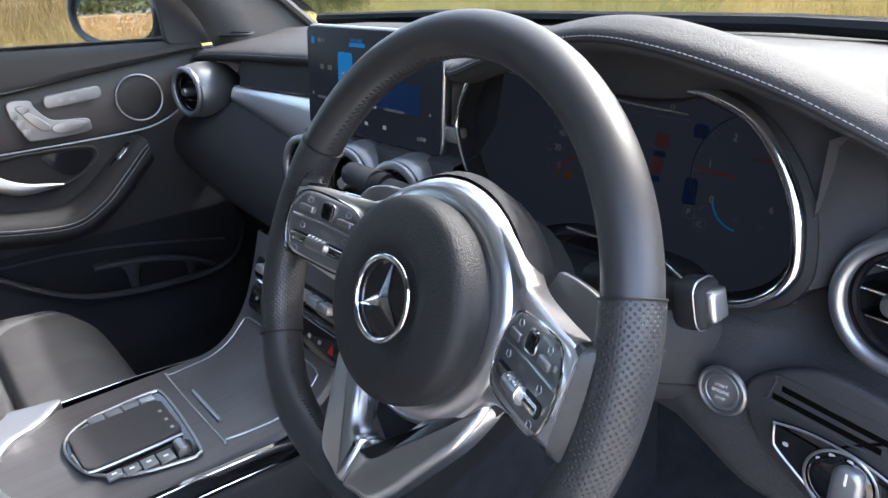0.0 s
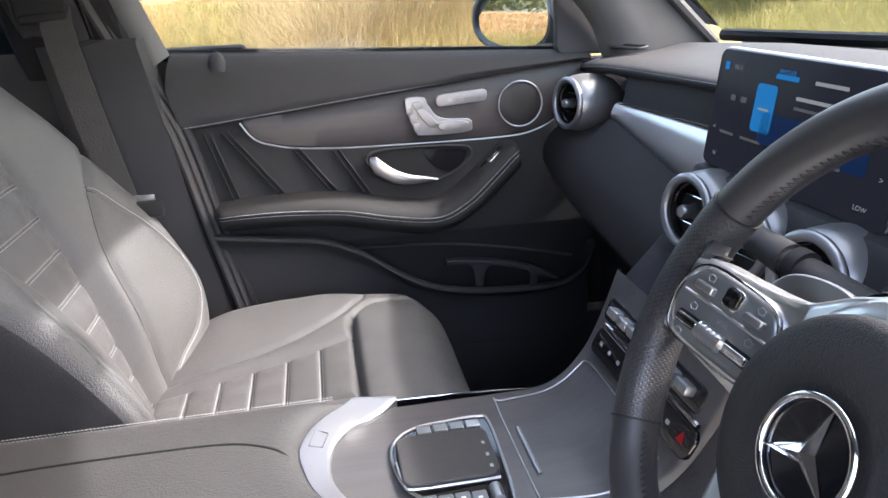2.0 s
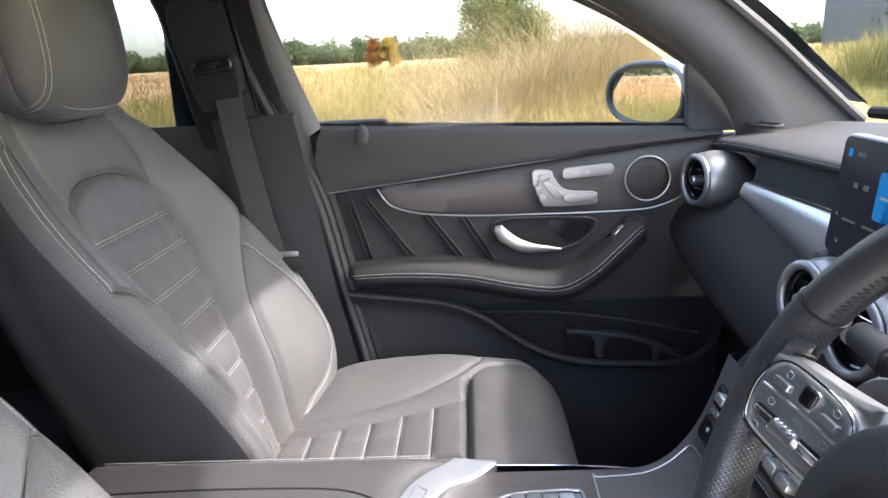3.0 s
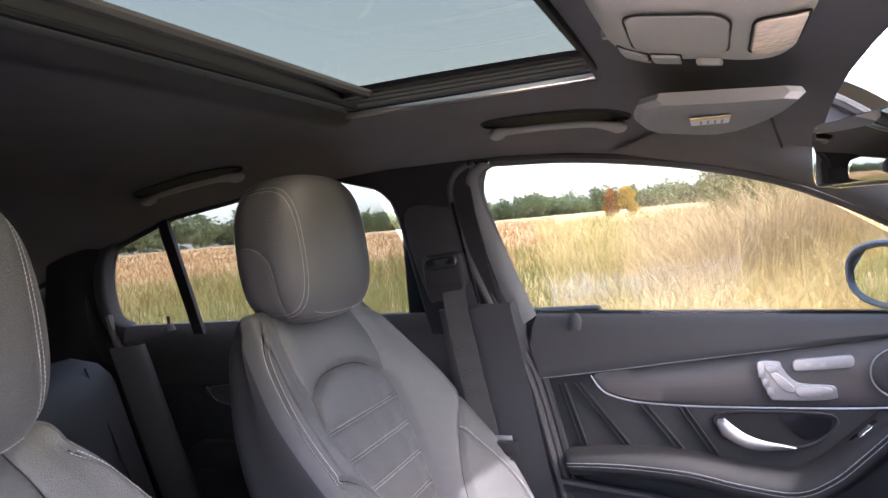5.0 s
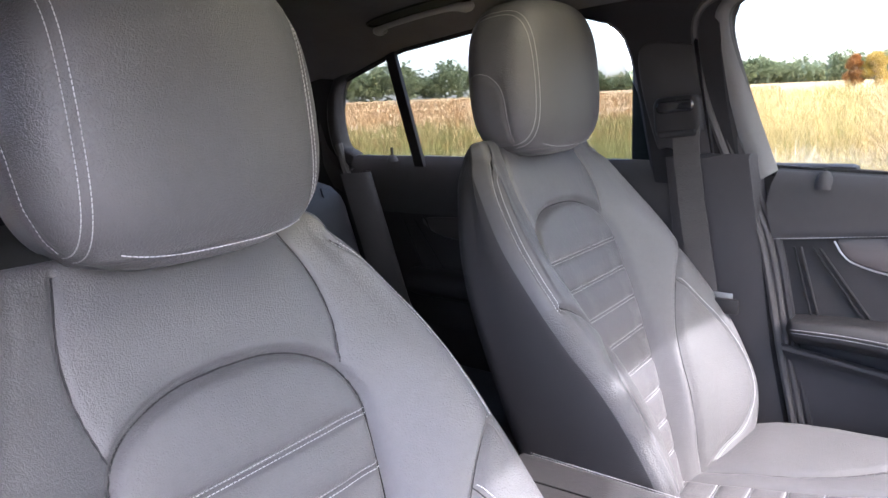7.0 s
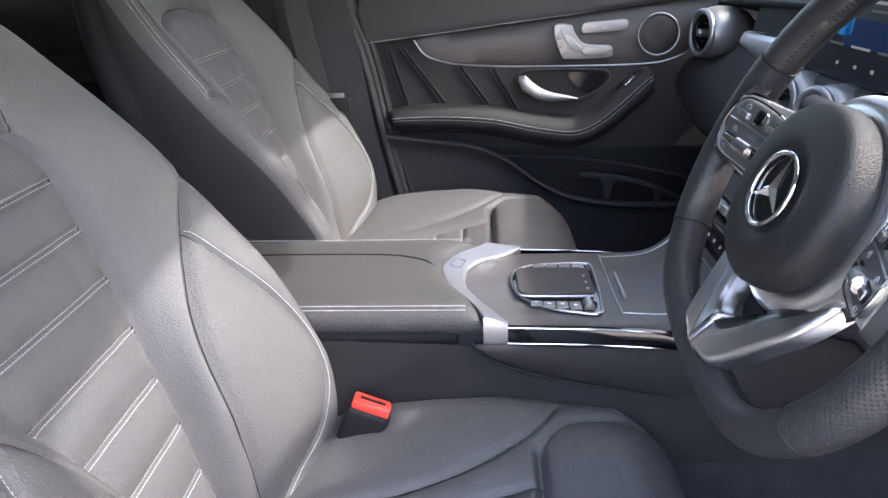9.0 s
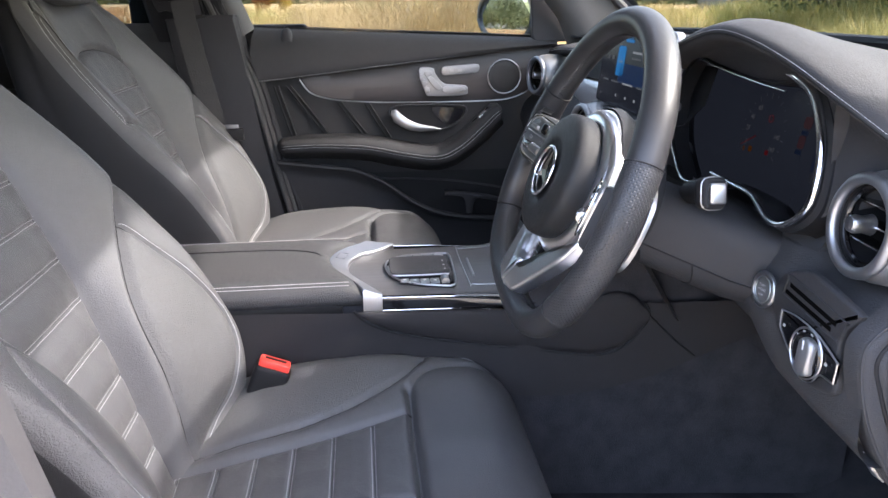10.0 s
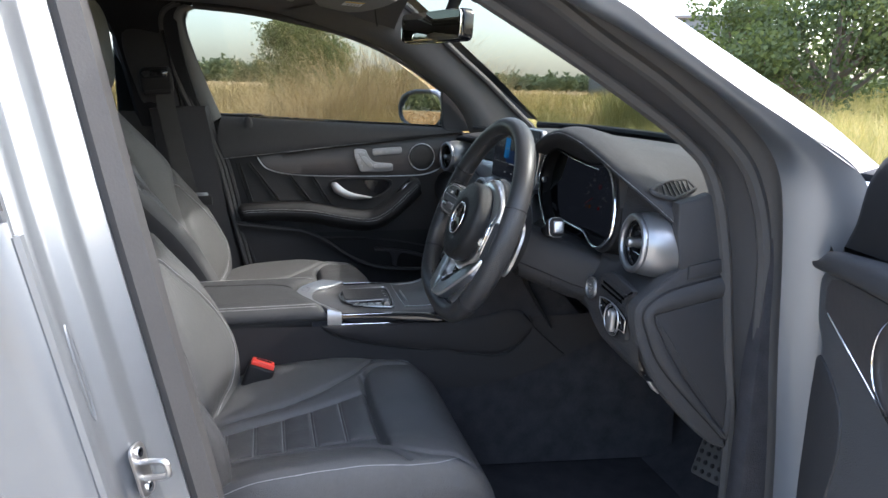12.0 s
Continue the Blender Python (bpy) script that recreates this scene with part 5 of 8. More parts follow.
part("lock_boss", lathe([(0.018, 1.152), (0.012, 1.164), (0.006, 1.170), (0.0, 1.171)], lambda a, b, c: Vector((-0.722 + a, -1.475 + b, c)), 20), DASH, rdoor)
part("door_seal", tube(spline([(-0.70, -1.66, 1.20), (-0.70, -1.62, 1.08), (-0.70, -1.52, 0.90), (-0.70, -1.42, 0.72), (-0.69, -1.36, 0.55)], 30), 0.012, 8), RUBBER, rdoor)

# rear bench
BENCHSKIN = material("black_bench_leather", (0.030, 0.030, 0.031), 0.55, spec=0.35, grain=0.4, size=520, kind="voronoi", vary=0.12, vsize=7)
bench = thing("rear_bench", (0, -1.55, 0.42), "black leather rear bench seat", "car seat")


def rear_back(x0, x1, yf, name):
    secs = []
    for t in np.linspace(0, 1, 22):
        z = 0.60 + 0.52 * t
        y = yf - 0.17 * t
        k = math.sqrt(max(0, 1 - max(0, (t - 0.86) / 0.14) ** 2))
        dep = 0.10 * (0.2 + 0.8 * k)
        ins = 0.07 * (1 - k)
        secs.append([(x0 + ins + (x1 - x0 - 2 * ins) * u, y - 0.09 + dep * (0.35 + 0.65 * math.sin(math.pi * min(1, max(0, u))) ** 0.35), z) for u in np.linspace(0, 1, 24)])
    part(name, loft(secs), BENCHSKIN, bench)


rear_back(-0.60, -0.12, -1.36, "backrest")
rear_back(-0.10, 0.10, -1.37, "backrest")
rear_back(0.12, 0.60, -1.36, "backrest")
part("side_bolster", loft([[(-0.69 + 0.10 * u, -1.36 - 0.19 * t + 0.06 * math.sin(math.pi * u), 0.55 + 0.58 * t) for u in np.linspace(0, 1, 12)] for t in np.linspace(0, 1, 20)]), BENCHSKIN, bench, "grained leather outer bolster")
part("cushion", box((0, -1.16, 0.57), (1.26, 0.50, 0.17), 0.05, seg=4), BENCHSKIN, bench)
for x in (-0.50, -0.22):
    part("panel_seam", tube([(x, -1.345 - 0.19 * t, 0.62 + 0.48 * t) for t in np.linspace(0, 1, 12)], 0.0025, 6), DARK, bench)
part("back_panel", box((0, -1.66, 0.80), (1.3, 0.03, 0.60), 0.01, Matrix.Rotation(radians(17), 3, "X")), LINER, bench)

# front passenger belt
sb = thing("seat_belt", (-0.69, -0.66, 0.90), "black seat belt hanging from its pillar guide", "seat belt")
part("guide_panel", plate(spline([(-0.758, 1.395), (-0.65, 1.40), (-0.64, 1.39), (-0.60, 1.19), (-0.615, 1.18), (-0.69, 1.195), (-0.72, 1.21)], 40, True), on_door(-0.712), 0.010, 0.003), PLASTIC, sb, "black guide cover panel")
gc = axes((-0.698, -0.666, 1.260), (0, 1, 0.08), (0, -0.08, 1))
part("belt_guide", plate(rounded(0.094, 0.082, 0.018), gc, 0.030, 0.010), DARK, sb, "black belt height guide")
part("guide_lip", plate(rounded(0.076, 0.024, 0.010, cy=0.020), lambda a, b, c: gc(a, b, c + 0.024), 0.010, 0.004), GLOSS, sb)
part("guide_foot", plate(rounded(0.080, 0.016, 0.007, cy=-0.034), lambda a, b, c: gc(a, b, c + 0.016), 0.016, 0.005), DARK, sb)
wp_ = spline([(-0.676, -0.644, 1.24), (-0.668, -0.640, 1.18), (-0.655, -0.615, 1.04), (-0.645, -0.590, 0.92), (-0.64, -0.57, 0.80)], 24)
part("webbing", loft([[p + np.array([0.004, dy, 0.1 * dy]) for dy in (-0.026, 0.026)] + [p + np.array([0.002, dy, 0.1 * dy]) for dy in (0.026, -0.026)] for p in wp_], ring=True, caps=True), BELT, sb, "black woven webbing")
part("tongue", box((-0.628, -0.548, 0.912), (0.004, 0.036, 0.016), 0.002), PODM, sb, "bare metal belt tongue")
part("tongue_grip", box((-0.622, -0.545, 0.895), (0.014, 0.055, 0.03), 0.004), DARK, sb)


# ---- dashboard ----
dash = thing("dashboard", (0, 0.45, 0.70), "black stitched dashboard with brushed aluminium trim", "dashboard")
# lip of the top pad: x, y, z
LIP = [(-0.715, 0.300, 1.090), (-0.62, 0.302, 1.100), (-0.5, 0.305, 1.105), (-0.3, 0.305, 1.111), (-0.1, 0.303, 1.117), (0.08, 0.295, 1.122), (0.16, 0.262, 1.126), (0.22, 0.225, 1.136), (0.28, 0.205, 1.152), (0.35, 0.197, 1.170), (0.42, 0.194, 1.180), (0.49, 0.194, 1.173), (0.56, 0.198, 1.155), (0.615, 0.209, 1.131), (0.655, 0.230, 1.105), (0.683, 0.256, 1.078), (0.700, 0.280, 1.054)]
lip = spline(LIP, 110)


def top_row(x, y, z):
    base = 1.125 - 0.05 * max(0, abs(x) - 0.45) - 0.20 * max(0, x - 0.52)
    e = min(1.0, max(0.0, (x - 0.46) / 0.2))
    back = 0.70 - 0.16 * (x / 0.72) ** 2
    ctrl = [(x, y + 0.030, z - 0.020), (x, y + 0.006, z - 0.014), (x, y, z - 0.004), (x, y + 0.010, z + 0.004), (x, y + 0.05, z + 0.012 - 0.1 * max(0, z - 1.13) - 0.014 * e), (x, y + 0.14, (0.5 * (z + 0.014) + 0.5 * base + 0.004) * (1 - e) + (z - 0.030) * e), (x, (y + 0.14 + back) / 2, base + 0.012), (x, back, base)]
    return spline(ctrl, 40)


part("top_pad", loft([top_row(*p) for p in lip]), DASH, dash, "grained black top pad with a hood over the dials")
rows = [top_row(*p) for p in lip]
part("pad_stitching", stitches([r[11] for r in rows], [(0, -0.5, 0.9)] * len(rows), pitch=0.0044, length=0.0032, r=0.00042), THREAD, dash, smooth=60)
part("pad_crease", tube([r[9] + np.array([0, 0, 0.0004]) for r in rows], 0.0012, 6), DARK, dash)
# passenger face: upper strip, aluminium inlay, knee bulge
fx = np.linspace(-0.715, -0.10, 34)
lipz, lipy = np.interp(fx, lip[:, 0], lip[:, 2]), np.interp(fx, lip[:, 0], lip[:, 1])


def dip(x):
    """The face falls away towards the middle of the car."""
    return 0.05 * np.clip((x + 0.55) / 0.45, 0, 1) ** 1.3


def out_l(x):
    return 0.075 * min(1, max(0, (-0.548 - x) / 0.03))


part("upper_face", loft([spline([(x, y + 0.028, z - 0.012), (x, y + 0.022 + out_l(x), z - 0.03), (x, y + 0.018 + out_l(x), 1.050), (x, y + 0.008 + out_l(x), 1.022 - 0.3 * dip(x))], 12) for x, y, z in zip(fx, lipy, lipz)]), DASH, dash)
def knee_foot(x):
    return float(np.interp(x, [-0.72, -0.66, -0.55, -0.40, -0.25, -0.115], [0.905, 0.882, 0.862, 0.848, 0.832, 0.80]))


part("knee_panel", loft([spline([(x, 0.312 + out_l(x), 1.024 - 0.55 * dip(x)), (x, 0.290 + 0.6 * out_l(x), 1.010 - 0.9 * dip(x)), (x, 0.262, 0.972 - dip(x)), (x, 0.238, (0.972 - dip(x) + knee_foot(x)) / 2 + 0.012), (x, 0.226, knee_foot(x) + 0.014), (x, 0.231, knee_foot(x) - 0.014), (x, 0.262, knee_foot(x) - 0.038), (x, 0.34, knee_foot(x) - 0.06), (x, 0.52, knee_foot(x) - 0.09)], 40) for x in np.linspace(-0.72, -0.115, 34)]), DOORSKIN, dash, "smooth black knee panel")
part("glovebox_lid", loft([[(x, y, z) for y, z in ((0.30, knee_foot(x) - 0.05), (0.31, knee_foot(x) - 0.10), (0.34, 0.70), (0.40, 0.64), (0.52, 0.62))] for x in np.linspace(-0.70, -0.14, 14)]), DARK, dash, "dark glovebox lid")
part("glovebox_seam", tube([(x, 0.2275, knee_foot(x) + 0.002) for x in np.linspace(-0.70, -0.13, 40)], 0.0018, 6), DARK, dash)
inl = np.linspace(0, 1, 30)
part("alu_inlay", loft([spline([(x, 0.306 - 0.006 * t, 1.042 + 0.014 * t), (x, 0.298 - 0.01 * t, 1.036 + 0.010 * t), (x, 0.292 - 0.02 * t, 1.020 - 0.045 * t), (x, 0.296 - 0.025 * t, 1.012 - 0.058 * t)], 8) for t, x in zip(inl, -0.535 + 0.44 * inl)]), ALU, dash, "brushed aluminium inlay")
part("inlay_edge", tube(spline([(-0.54, 0.300, 1.018), (-0.535, 0.303, 1.039), (-0.50, 0.301, 1.043), (-0.3, 0.298, 1.050), (-0.12, 0.295, 1.056)], 40), 0.0022, 6), CHROME, dash)
# centre and driver faces
part("centre_face", loft([[(x, y, z) for y, z in ((0.315, 1.115), (0.30, 1.06), (0.27, 1.03), (0.235, 1.025), (0.215, 0.99), (0.205, 0.94), (0.20, 0.90), (0.24, 0.80), (0.30, 0.70))] for x in np.linspace(-0.135, 0.20, 12)]), PLASTIC, dash)
def set_back(x):
    """The face lies deeper round the outer vent."""
    return 0.075 * min(1, max(0, (x - 0.560) / 0.03))


def under(x, y, z, y_in, z_in):
    """The face ends under the dials and rises again outside them."""
    t = min(1.0, max(0.0, (0.59 - x) / 0.02))
    return (x, y + (y_in - y) * t, z + (z_in - z) * t)


def face_foot(x):
    """Lower edge of the driver's face, high over the knees."""
    return float(np.interp(x, [0.44, 0.49, 0.55, 0.62, 0.672, 0.706], [0.855, 0.850, 0.815, 0.806, 0.802, 0.798]))


part("driver_face", loft([spline([under(x, np.interp(x, lip[:, 0], lip[:, 1]) + 0.028, np.interp(x, lip[:, 0], lip[:, 2]) - 0.016, 0.262, 0.966), under(x, 0.288 + set_back(x), 1.06, 0.258, 0.962), under(x, 0.272 + set_back(x), 0.985, 0.253, 0.957), (x, 0.247 + 0.3 * set_back(x), 0.952), (x, 0.232, 0.92), (x, 0.227, 0.88), (x, 0.230, face_foot(x) + 0.022), (x, 0.240, face_foot(x)), (x, 0.262, face_foot(x) - 0.012), (x, 0.36, face_foot(x) - 0.006), (x, 0.52, face_foot(x))], 34) for x in np.linspace(0.15, 0.706, 34)]), DASH, dash)
part("lower_cover", loft([spline([(x, 0.250, 0.862), (x, 0.262, 0.838), (x, 0.31, 0.82), (x, 0.42, 0.81)], 14) for x in np.linspace(0.28, 0.50, 10)]), DARK, dash)
# hood side closing panel and end cap
END = [(0.214, 0.906), (0.220, 0.925), (0.243, 0.946), (0.276, 0.970), (0.300, 0.984), (0.365, 1.0), (0.408, 0.995), (0.416, 0.90), (0.420, 0.78), (0.420, 0.665), (0.400, 0.652), (0.356, 0.682), (0.284, 0.757), (0.246, 0.812), (0.223, 0.864)]
RIMO = [(0.227, 0.905), (0.241, 0.927), (0.271, 0.944), (0.322, 0.957), (0.392, 0.968), (0.405, 0.960), (0.411, 0.80), (0.413, 0.68), (0.400, 0.672), (0.387, 0.686), (0.305, 0.771), (0.260, 0.825), (0.236, 0.875)]
CAPO = [(0.248, 0.902), (0.252, 0.906), (0.275, 0.911), (0.330, 0.921), (0.384, 0.931), (0.392, 0.922), (0.398, 0.80), (0.400, 0.70), (0.395, 0.692), (0.378, 0.711), (0.320, 0.782), (0.282, 0.836), (0.257, 0.880)]
side = lambda y, z, w=0.0: Vector((0.712 + w, y, z))
part("end_filler", plate([(0.276, 1.085), (0.276, 1.033), (0.288, 0.978), (0.365, 0.995), (0.36, 1.08), (0.33, 1.10), (0.30, 1.09)], lambda y, z, w: Vector((0.690 + w, y, z)), 0.022, 0.004), DASH, dash)
part("end_frame", plate(spline(END, 90, True), lambda y, z, w: Vector((0.686 + w, y, z)), 0.026, 0.009), DASH, dash)
part("end_edge", tube([side(y + 0.002, z, -0.004) for y, z in spline([(0.300, 0.984)] + END[3::-1] + END[:9:-1], 60)], 0.0016, 6), DASH, dash)
rim_o, cap_o = spline(RIMO, 104, True), spline(CAPO, 104, True)
part("end_rim", loft([[side(*(a * (1 - t) + b * t), w) for t, w in ((0, -0.002), (0.08, 0.003), (0.3, 0.0065), (0.6, 0.007), (0.88, 0.005), (1.0, 0.001))] for a, b in zip(rim_o, cap_o)], wrap=True), DASH, dash)
part("end_groove", tube([side(y, z, 0.0) for y, z in rim_o], 0.0022, 6, closed=True), DARK, dash)
part("end_cap", plate(cap_o, side, 0.003, 0.001), PLASTIC, dash, "removable black fuse box cover")
part("end_flap", plate([(0.301, 0.962), (0.301, 0.984), (0.365, 0.996), (0.402, 0.992), (0.404, 0.974), (0.360, 0.971)], side, 0.003, 0.0012), PLASTIC, dash)
part("bonnet_release", tube([(0.684, 0.258, 0.789), (0.686, 0.266, 0.778), (0.687, 0.274, 0.767), (0.688, 0.284, 0.755)], [0.0012, 0.0042, 0.0046, 0.0012], 10), SATIN, dash, "small silver bonnet release lever")
# defroster grille on the hood's side
def pad_row(x):
    return top_row(x, np.interp(x, lip[:, 0], lip[:, 1]), np.interp(x, lip[:, 0], lip[:, 2]))


dr, dr2 = pad_row(0.660), pad_row(0.640)
dk = int(np.argmin(np.abs(dr[8:, 1] - 0.300))) + 8
dv = axes(Vector(dr[dk]) + Vector((0, 0, 0.0045)), Vector((-0.42, 0.90, 0.05)), Vector(dr2[dk] - dr[dk]))
GRILLE = [(-0.053, 0.003), (-0.047, 0.009), (0.0, 0.016), (0.045, 0.015), (0.053, 0.009), (0.053, -0.004), (0.046, -0.011), (-0.012, -0.019), (-0.026, -0.018), (-0.050, -0.003)]
part("defrost_frame", tube([dv(a, b, 0.001) for a, b in spline(GRILLE, 60, True)], 0.0036, 8, closed=True), DASH, dash, "soft framed side demister grille")
part("defrost_well", plate(spline(GRILLE, 60, True), dv, 0.002, 0.0), DARK, dash)
for k in range(8):
    a = -0.040 + 0.0115 * k
    hi, lo = np.interp(a + 0.010, [-0.05, -0.047, 0.0, 0.045, 0.06], [0.004, 0.007, 0.014, 0.013, 0.004]), np.interp(a - 0.008, [-0.05, -0.026, -0.012, 0.046], [-0.002, -0.016, -0.017, -0.009])
    part("defrost_slat", slab([dv(a - 0.008, lo, 0.004), dv(a + 0.008, hi, 0.004), dv(a + 0.0095, hi, 0.004), dv(a - 0.0065, lo, 0.004)], 0.003, (0, 0, -1)), PLASTIC, dash)
# small demister by the passenger window
pv = axes((-0.655, 0.375, 1.122), (0.95, 0.3, 0), (-0.3, 0.95, 0.1))
part("defrost_frame", tube([pv(a, b, 0.004) for a, b in rounded(0.085, 0.026, 0.010)], 0.003, 8, closed=True), PLASTIC, dash)
part("defrost_well", plate(rounded(0.082, 0.022, 0.009), pv, 0.003, 0.0), DARK, dash)
part("speaker_strip", plate(rounded(0.24, 0.05, 0.02), axes((0.02, 0.50, 1.134), (1, 0, 0), (0, 1, 0)), 0.003, 0.001), material("perforated_strip", (0.02, 0.02, 0.02), 0.6, grain=1.0, size=260, kind="dots", vary=0.1), dash)


def air_vent(at, r, facing, knob_off=(0.0, 0.0)):
    """A round jet vent: silver pod, ring, dark throat with vanes and a knob."""
    v = thing("air_vent", at, "round satin silver air vent with chrome ring", "air vent", "dashboard air vents")
    f = Vector(facing).normalized()
    u = Vector((0, 0, 1)).cross(f).normalized()
    p = axes(at, u, f.cross(u))
    part("pod", lathe([(r * 0.98, 0.0), (r * 1.10, -0.004), (r * 1.19, -0.016), (r * 1.25, -0.035), (r * 1.24, -0.060), (r * 1.05, -0.09), (r * 0.5, -0.12)], p, 44), SILVER, v)
    part("ring", tube([p(r * math.cos(q), r * math.sin(q), 0.001) for q in np.linspace(0, 2 * math.pi, 48, endpoint=False)], 0.0058, 10, closed=True), CRESCENT, v, "polished silver ring")
    part("throat", lathe([(r * 0.95, 0.0), (r * 0.90, -0.012), (r * 0.80, -0.05), (0.0, -0.055)], p, 40), DARK, v)
    part("inner_ring", tube([p(r * 0.84 * math.cos(q), r * 0.84 * math.sin(q), -0.008) for q in np.linspace(0, 2 * math.pi, 40, endpoint=False)], 0.0032, 8, closed=True), GLOSS, v)
    for k in (-1, 0, 1):
        w = r * 0.84 * math.sqrt(1 - (0.45 * k) ** 2)
        part("vane", slab([p(-w, 0.42 * r * k + 0.0012, -0.012), p(w, 0.42 * r * k + 0.0012, -0.012), p(w, 0.42 * r * k - 0.0012, -0.012), p(-w, 0.42 * r * k - 0.0012, -0.012)], 0.018, -f), GLOSS, v)
        part("vane_edge", tube([p(-w, 0.42 * r * k, -0.011), p(w, 0.42 * r * k, -0.011)], 0.0011, 6), CHROME, v)
    kp = lambda a, b, c: p(a + knob_off[0], b + knob_off[1], c)
    part("knob", lathe([(0.0, 0.010), (0.007, 0.009), (0.009, 0.004), (0.008, -0.004), (0.010, -0.012)], kp, 16), SATIN, v, "satin silver knob")
    return v


air_vent((-0.628, 0.244, 1.030), 0.044, (0.22, -1, 0.05))
air_vent((0.650, 0.236, 1.011), 0.044, (-0.10, -1, 0.08), (-0.006, 0.0))
for x in (-0.083, 0.026, 0.135):
    air_vent((x, 0.198, 0.982), 0.041, (0.12, -1, 0.10))

# touchscreen
scr = thing("touchscreen", (0.02, 0.26, 1.02), "dark wide touchscreen with a lit radio page", "display")
sp = axes((0.014, 0.252, 1.096), (1, 0.02, -0.012), (0, 0.10, 1))
part("housing", plate(rounded(0.296, 0.142, 0.012), lambda a, b, c: sp(a, b, c - 0.014), 0.013, 0.004), SATIN, scr, "slim silver edged housing")
part("screen_glass", plate(rounded(0.290, 0.136, 0.010), sp, 0.0015, 0.0008), PANEL, scr)
part("stand", box((0.014, 0.285, 1.03), (0.20, 0.05, 0.05), 0.01), PLASTIC, scr)


def on_scr(a0, b0, lift=0.0018):
    return lambda a, b, c=0.0: sp(a0 + a, b0 + b, c + lift)


def tile(a0, b0, w, h, mat, name, parent, where=on_scr):
    return part(name, plate(rounded(w, h, min(w, h) * 0.12, 2), where(a0, b0), 0.0003, 0.0), mat, parent)


tile(0.03, -0.008, 0.16, 0.034, UI_DEEP, "glow_panel", scr)
tile(-0.048, 0.012, 0.034, 0.052, UI_BLUE, "album_tile", scr)
tile(-0.020, 0.048, 0.036, 0.005, UI_BLUE, "tab_mark", scr)
tile(-0.128, 0.050, 0.008, 0.009, UI_BLUE, "status_icon", scr)
for a0, b0, w, h, m in ((0.028, 0.030, 0.062, 0.006, UI_WHITE), (0.020, 0.020, 0.045, 0.005, UI_GREY), (-0.085, 0.016, 0.012, 0.010, UI_GREY), (-0.105, 0.016, 0.010, 0.010, UI_GREY), (-0.105, -0.025, 0.03, 0.005, UI_GREY), (-0.06, -0.025, 0.04, 0.005, UI_GREY), (0.0, -0.025, 0.05, 0.005, UI_WHITE), (0.06, -0.025, 0.045, 0.005, UI_GREY), (-0.045, -0.048, 0.007, 0.007, UI_WHITE), (0.0, -0.048, 0.008, 0.007, UI_WHITE), (0.04, -0.048, 0.008, 0.008, UI_WHITE), (0.045, 0.048, 0.05, 0.006, UI_WHITE), (-0.048, 0.011, 0.02, 0.004, UI_WHITE), (0.10, 0.048, 0.006, 0.006, UI_WHITE), (0.128, 0.050, 0.006, 0.006, UI_WHITE)):
    tile(a0, b0, w * 0.9, h * 0.62, m, "text_bar", scr, lambda p, q: on_scr(p, q, 0.0022))
for txt, a0, b0, sz, m in (("14:11", -0.105, 0.050, 0.0075, UI_WHITE), ("FM/DAB", -0.020, 0.053, 0.0075, UI_BLUE), ("16\u00b0", -0.120, -0.052, 0.007, UI_WHITE), ("LOW", 0.115, -0.052, 0.007, UI_WHITE), ("<", -0.130, -0.022, 0.009, UI_WHITE), (">", 0.130, -0.022, 0.009, UI_WHITE)):
    part("screen_text", lettering(txt, sz, on_scr(a0, b0, 0.0024)), m, scr)

# instrument cluster
cl = thing("instrument_cluster", (0.36, 0.26, 0.97), "dark digital instrument display in a chrome edged binnacle", "instrument cluster")
cp = axes((0.365, 0.250, 1.052), (1, -0.02, 0), (0, 0.16, 1))
CLUS = [(-0.176, 0.026), (-0.157, 0.066), (-0.125, 0.079), (-0.06, 0.071), (0.04, 0.063), (0.10, 0.068), (0.128, 0.076), (0.165, 0.058), (0.199, 0.018), (0.211, -0.028), (0.205, -0.052), (0.186, -0.069), (0.164, -0.077), (0.141, -0.075), (0.122, -0.067), (0.10, -0.059), (0.02, -0.058), (-0.04, -0.076), (-0.08, -0.084), (-0.115, -0.064), (-0.150, -0.034), (-0.170, 0.0)]
co_ = spline(CLUS, 90, True)
DEEP = 1.19
cq = axes((0.281, 0.343, 1.026), (1, -0.02, 0), (0, 0.16, 1))
part("binnacle", loft([[cp(a * 1.06, b * 1.08, -0.030) for a, b in co_], [cp(a * 1.06, b * 1.08, 0.0) for a, b in co_], [cp(a * 1.03, b * 1.04, 0.003) for a, b in co_], [cp(a, b, 0.001) for a, b in co_], [cq(a * DEEP, b * DEEP, 0.002) for a, b in co_]], ring=True), DARK, cl, "matt black binnacle")
hl = [np.array(p) + (0, 0.024, -0.017) for p in lip if 0.15 < p[0] < 0.69]
hl = [np.array([np.interp(t, np.linspace(0, 1, len(hl)), [p[i] for p in hl]) for i in range(3)]) for t in np.linspace(0, 1, 46)]
hc = spline(CLUS[:11], 46)
part("hood_lining", loft([spline([p, 0.6 * p + 0.4 * np.array(cp(a * 1.05, b * 1.06, -0.006)) + (0, 0.006, 0), np.array(cp(a * 1.05, b * 1.06, -0.002))], 8) for p, (a, b) in zip(hl, hc)]), PLASTIC, cl, "black lining under the hood")
part("display_panel", plate(co_ * DEEP * 1.01, cq, 0.003, 0.0), PANEL, cl, "dark glass display")
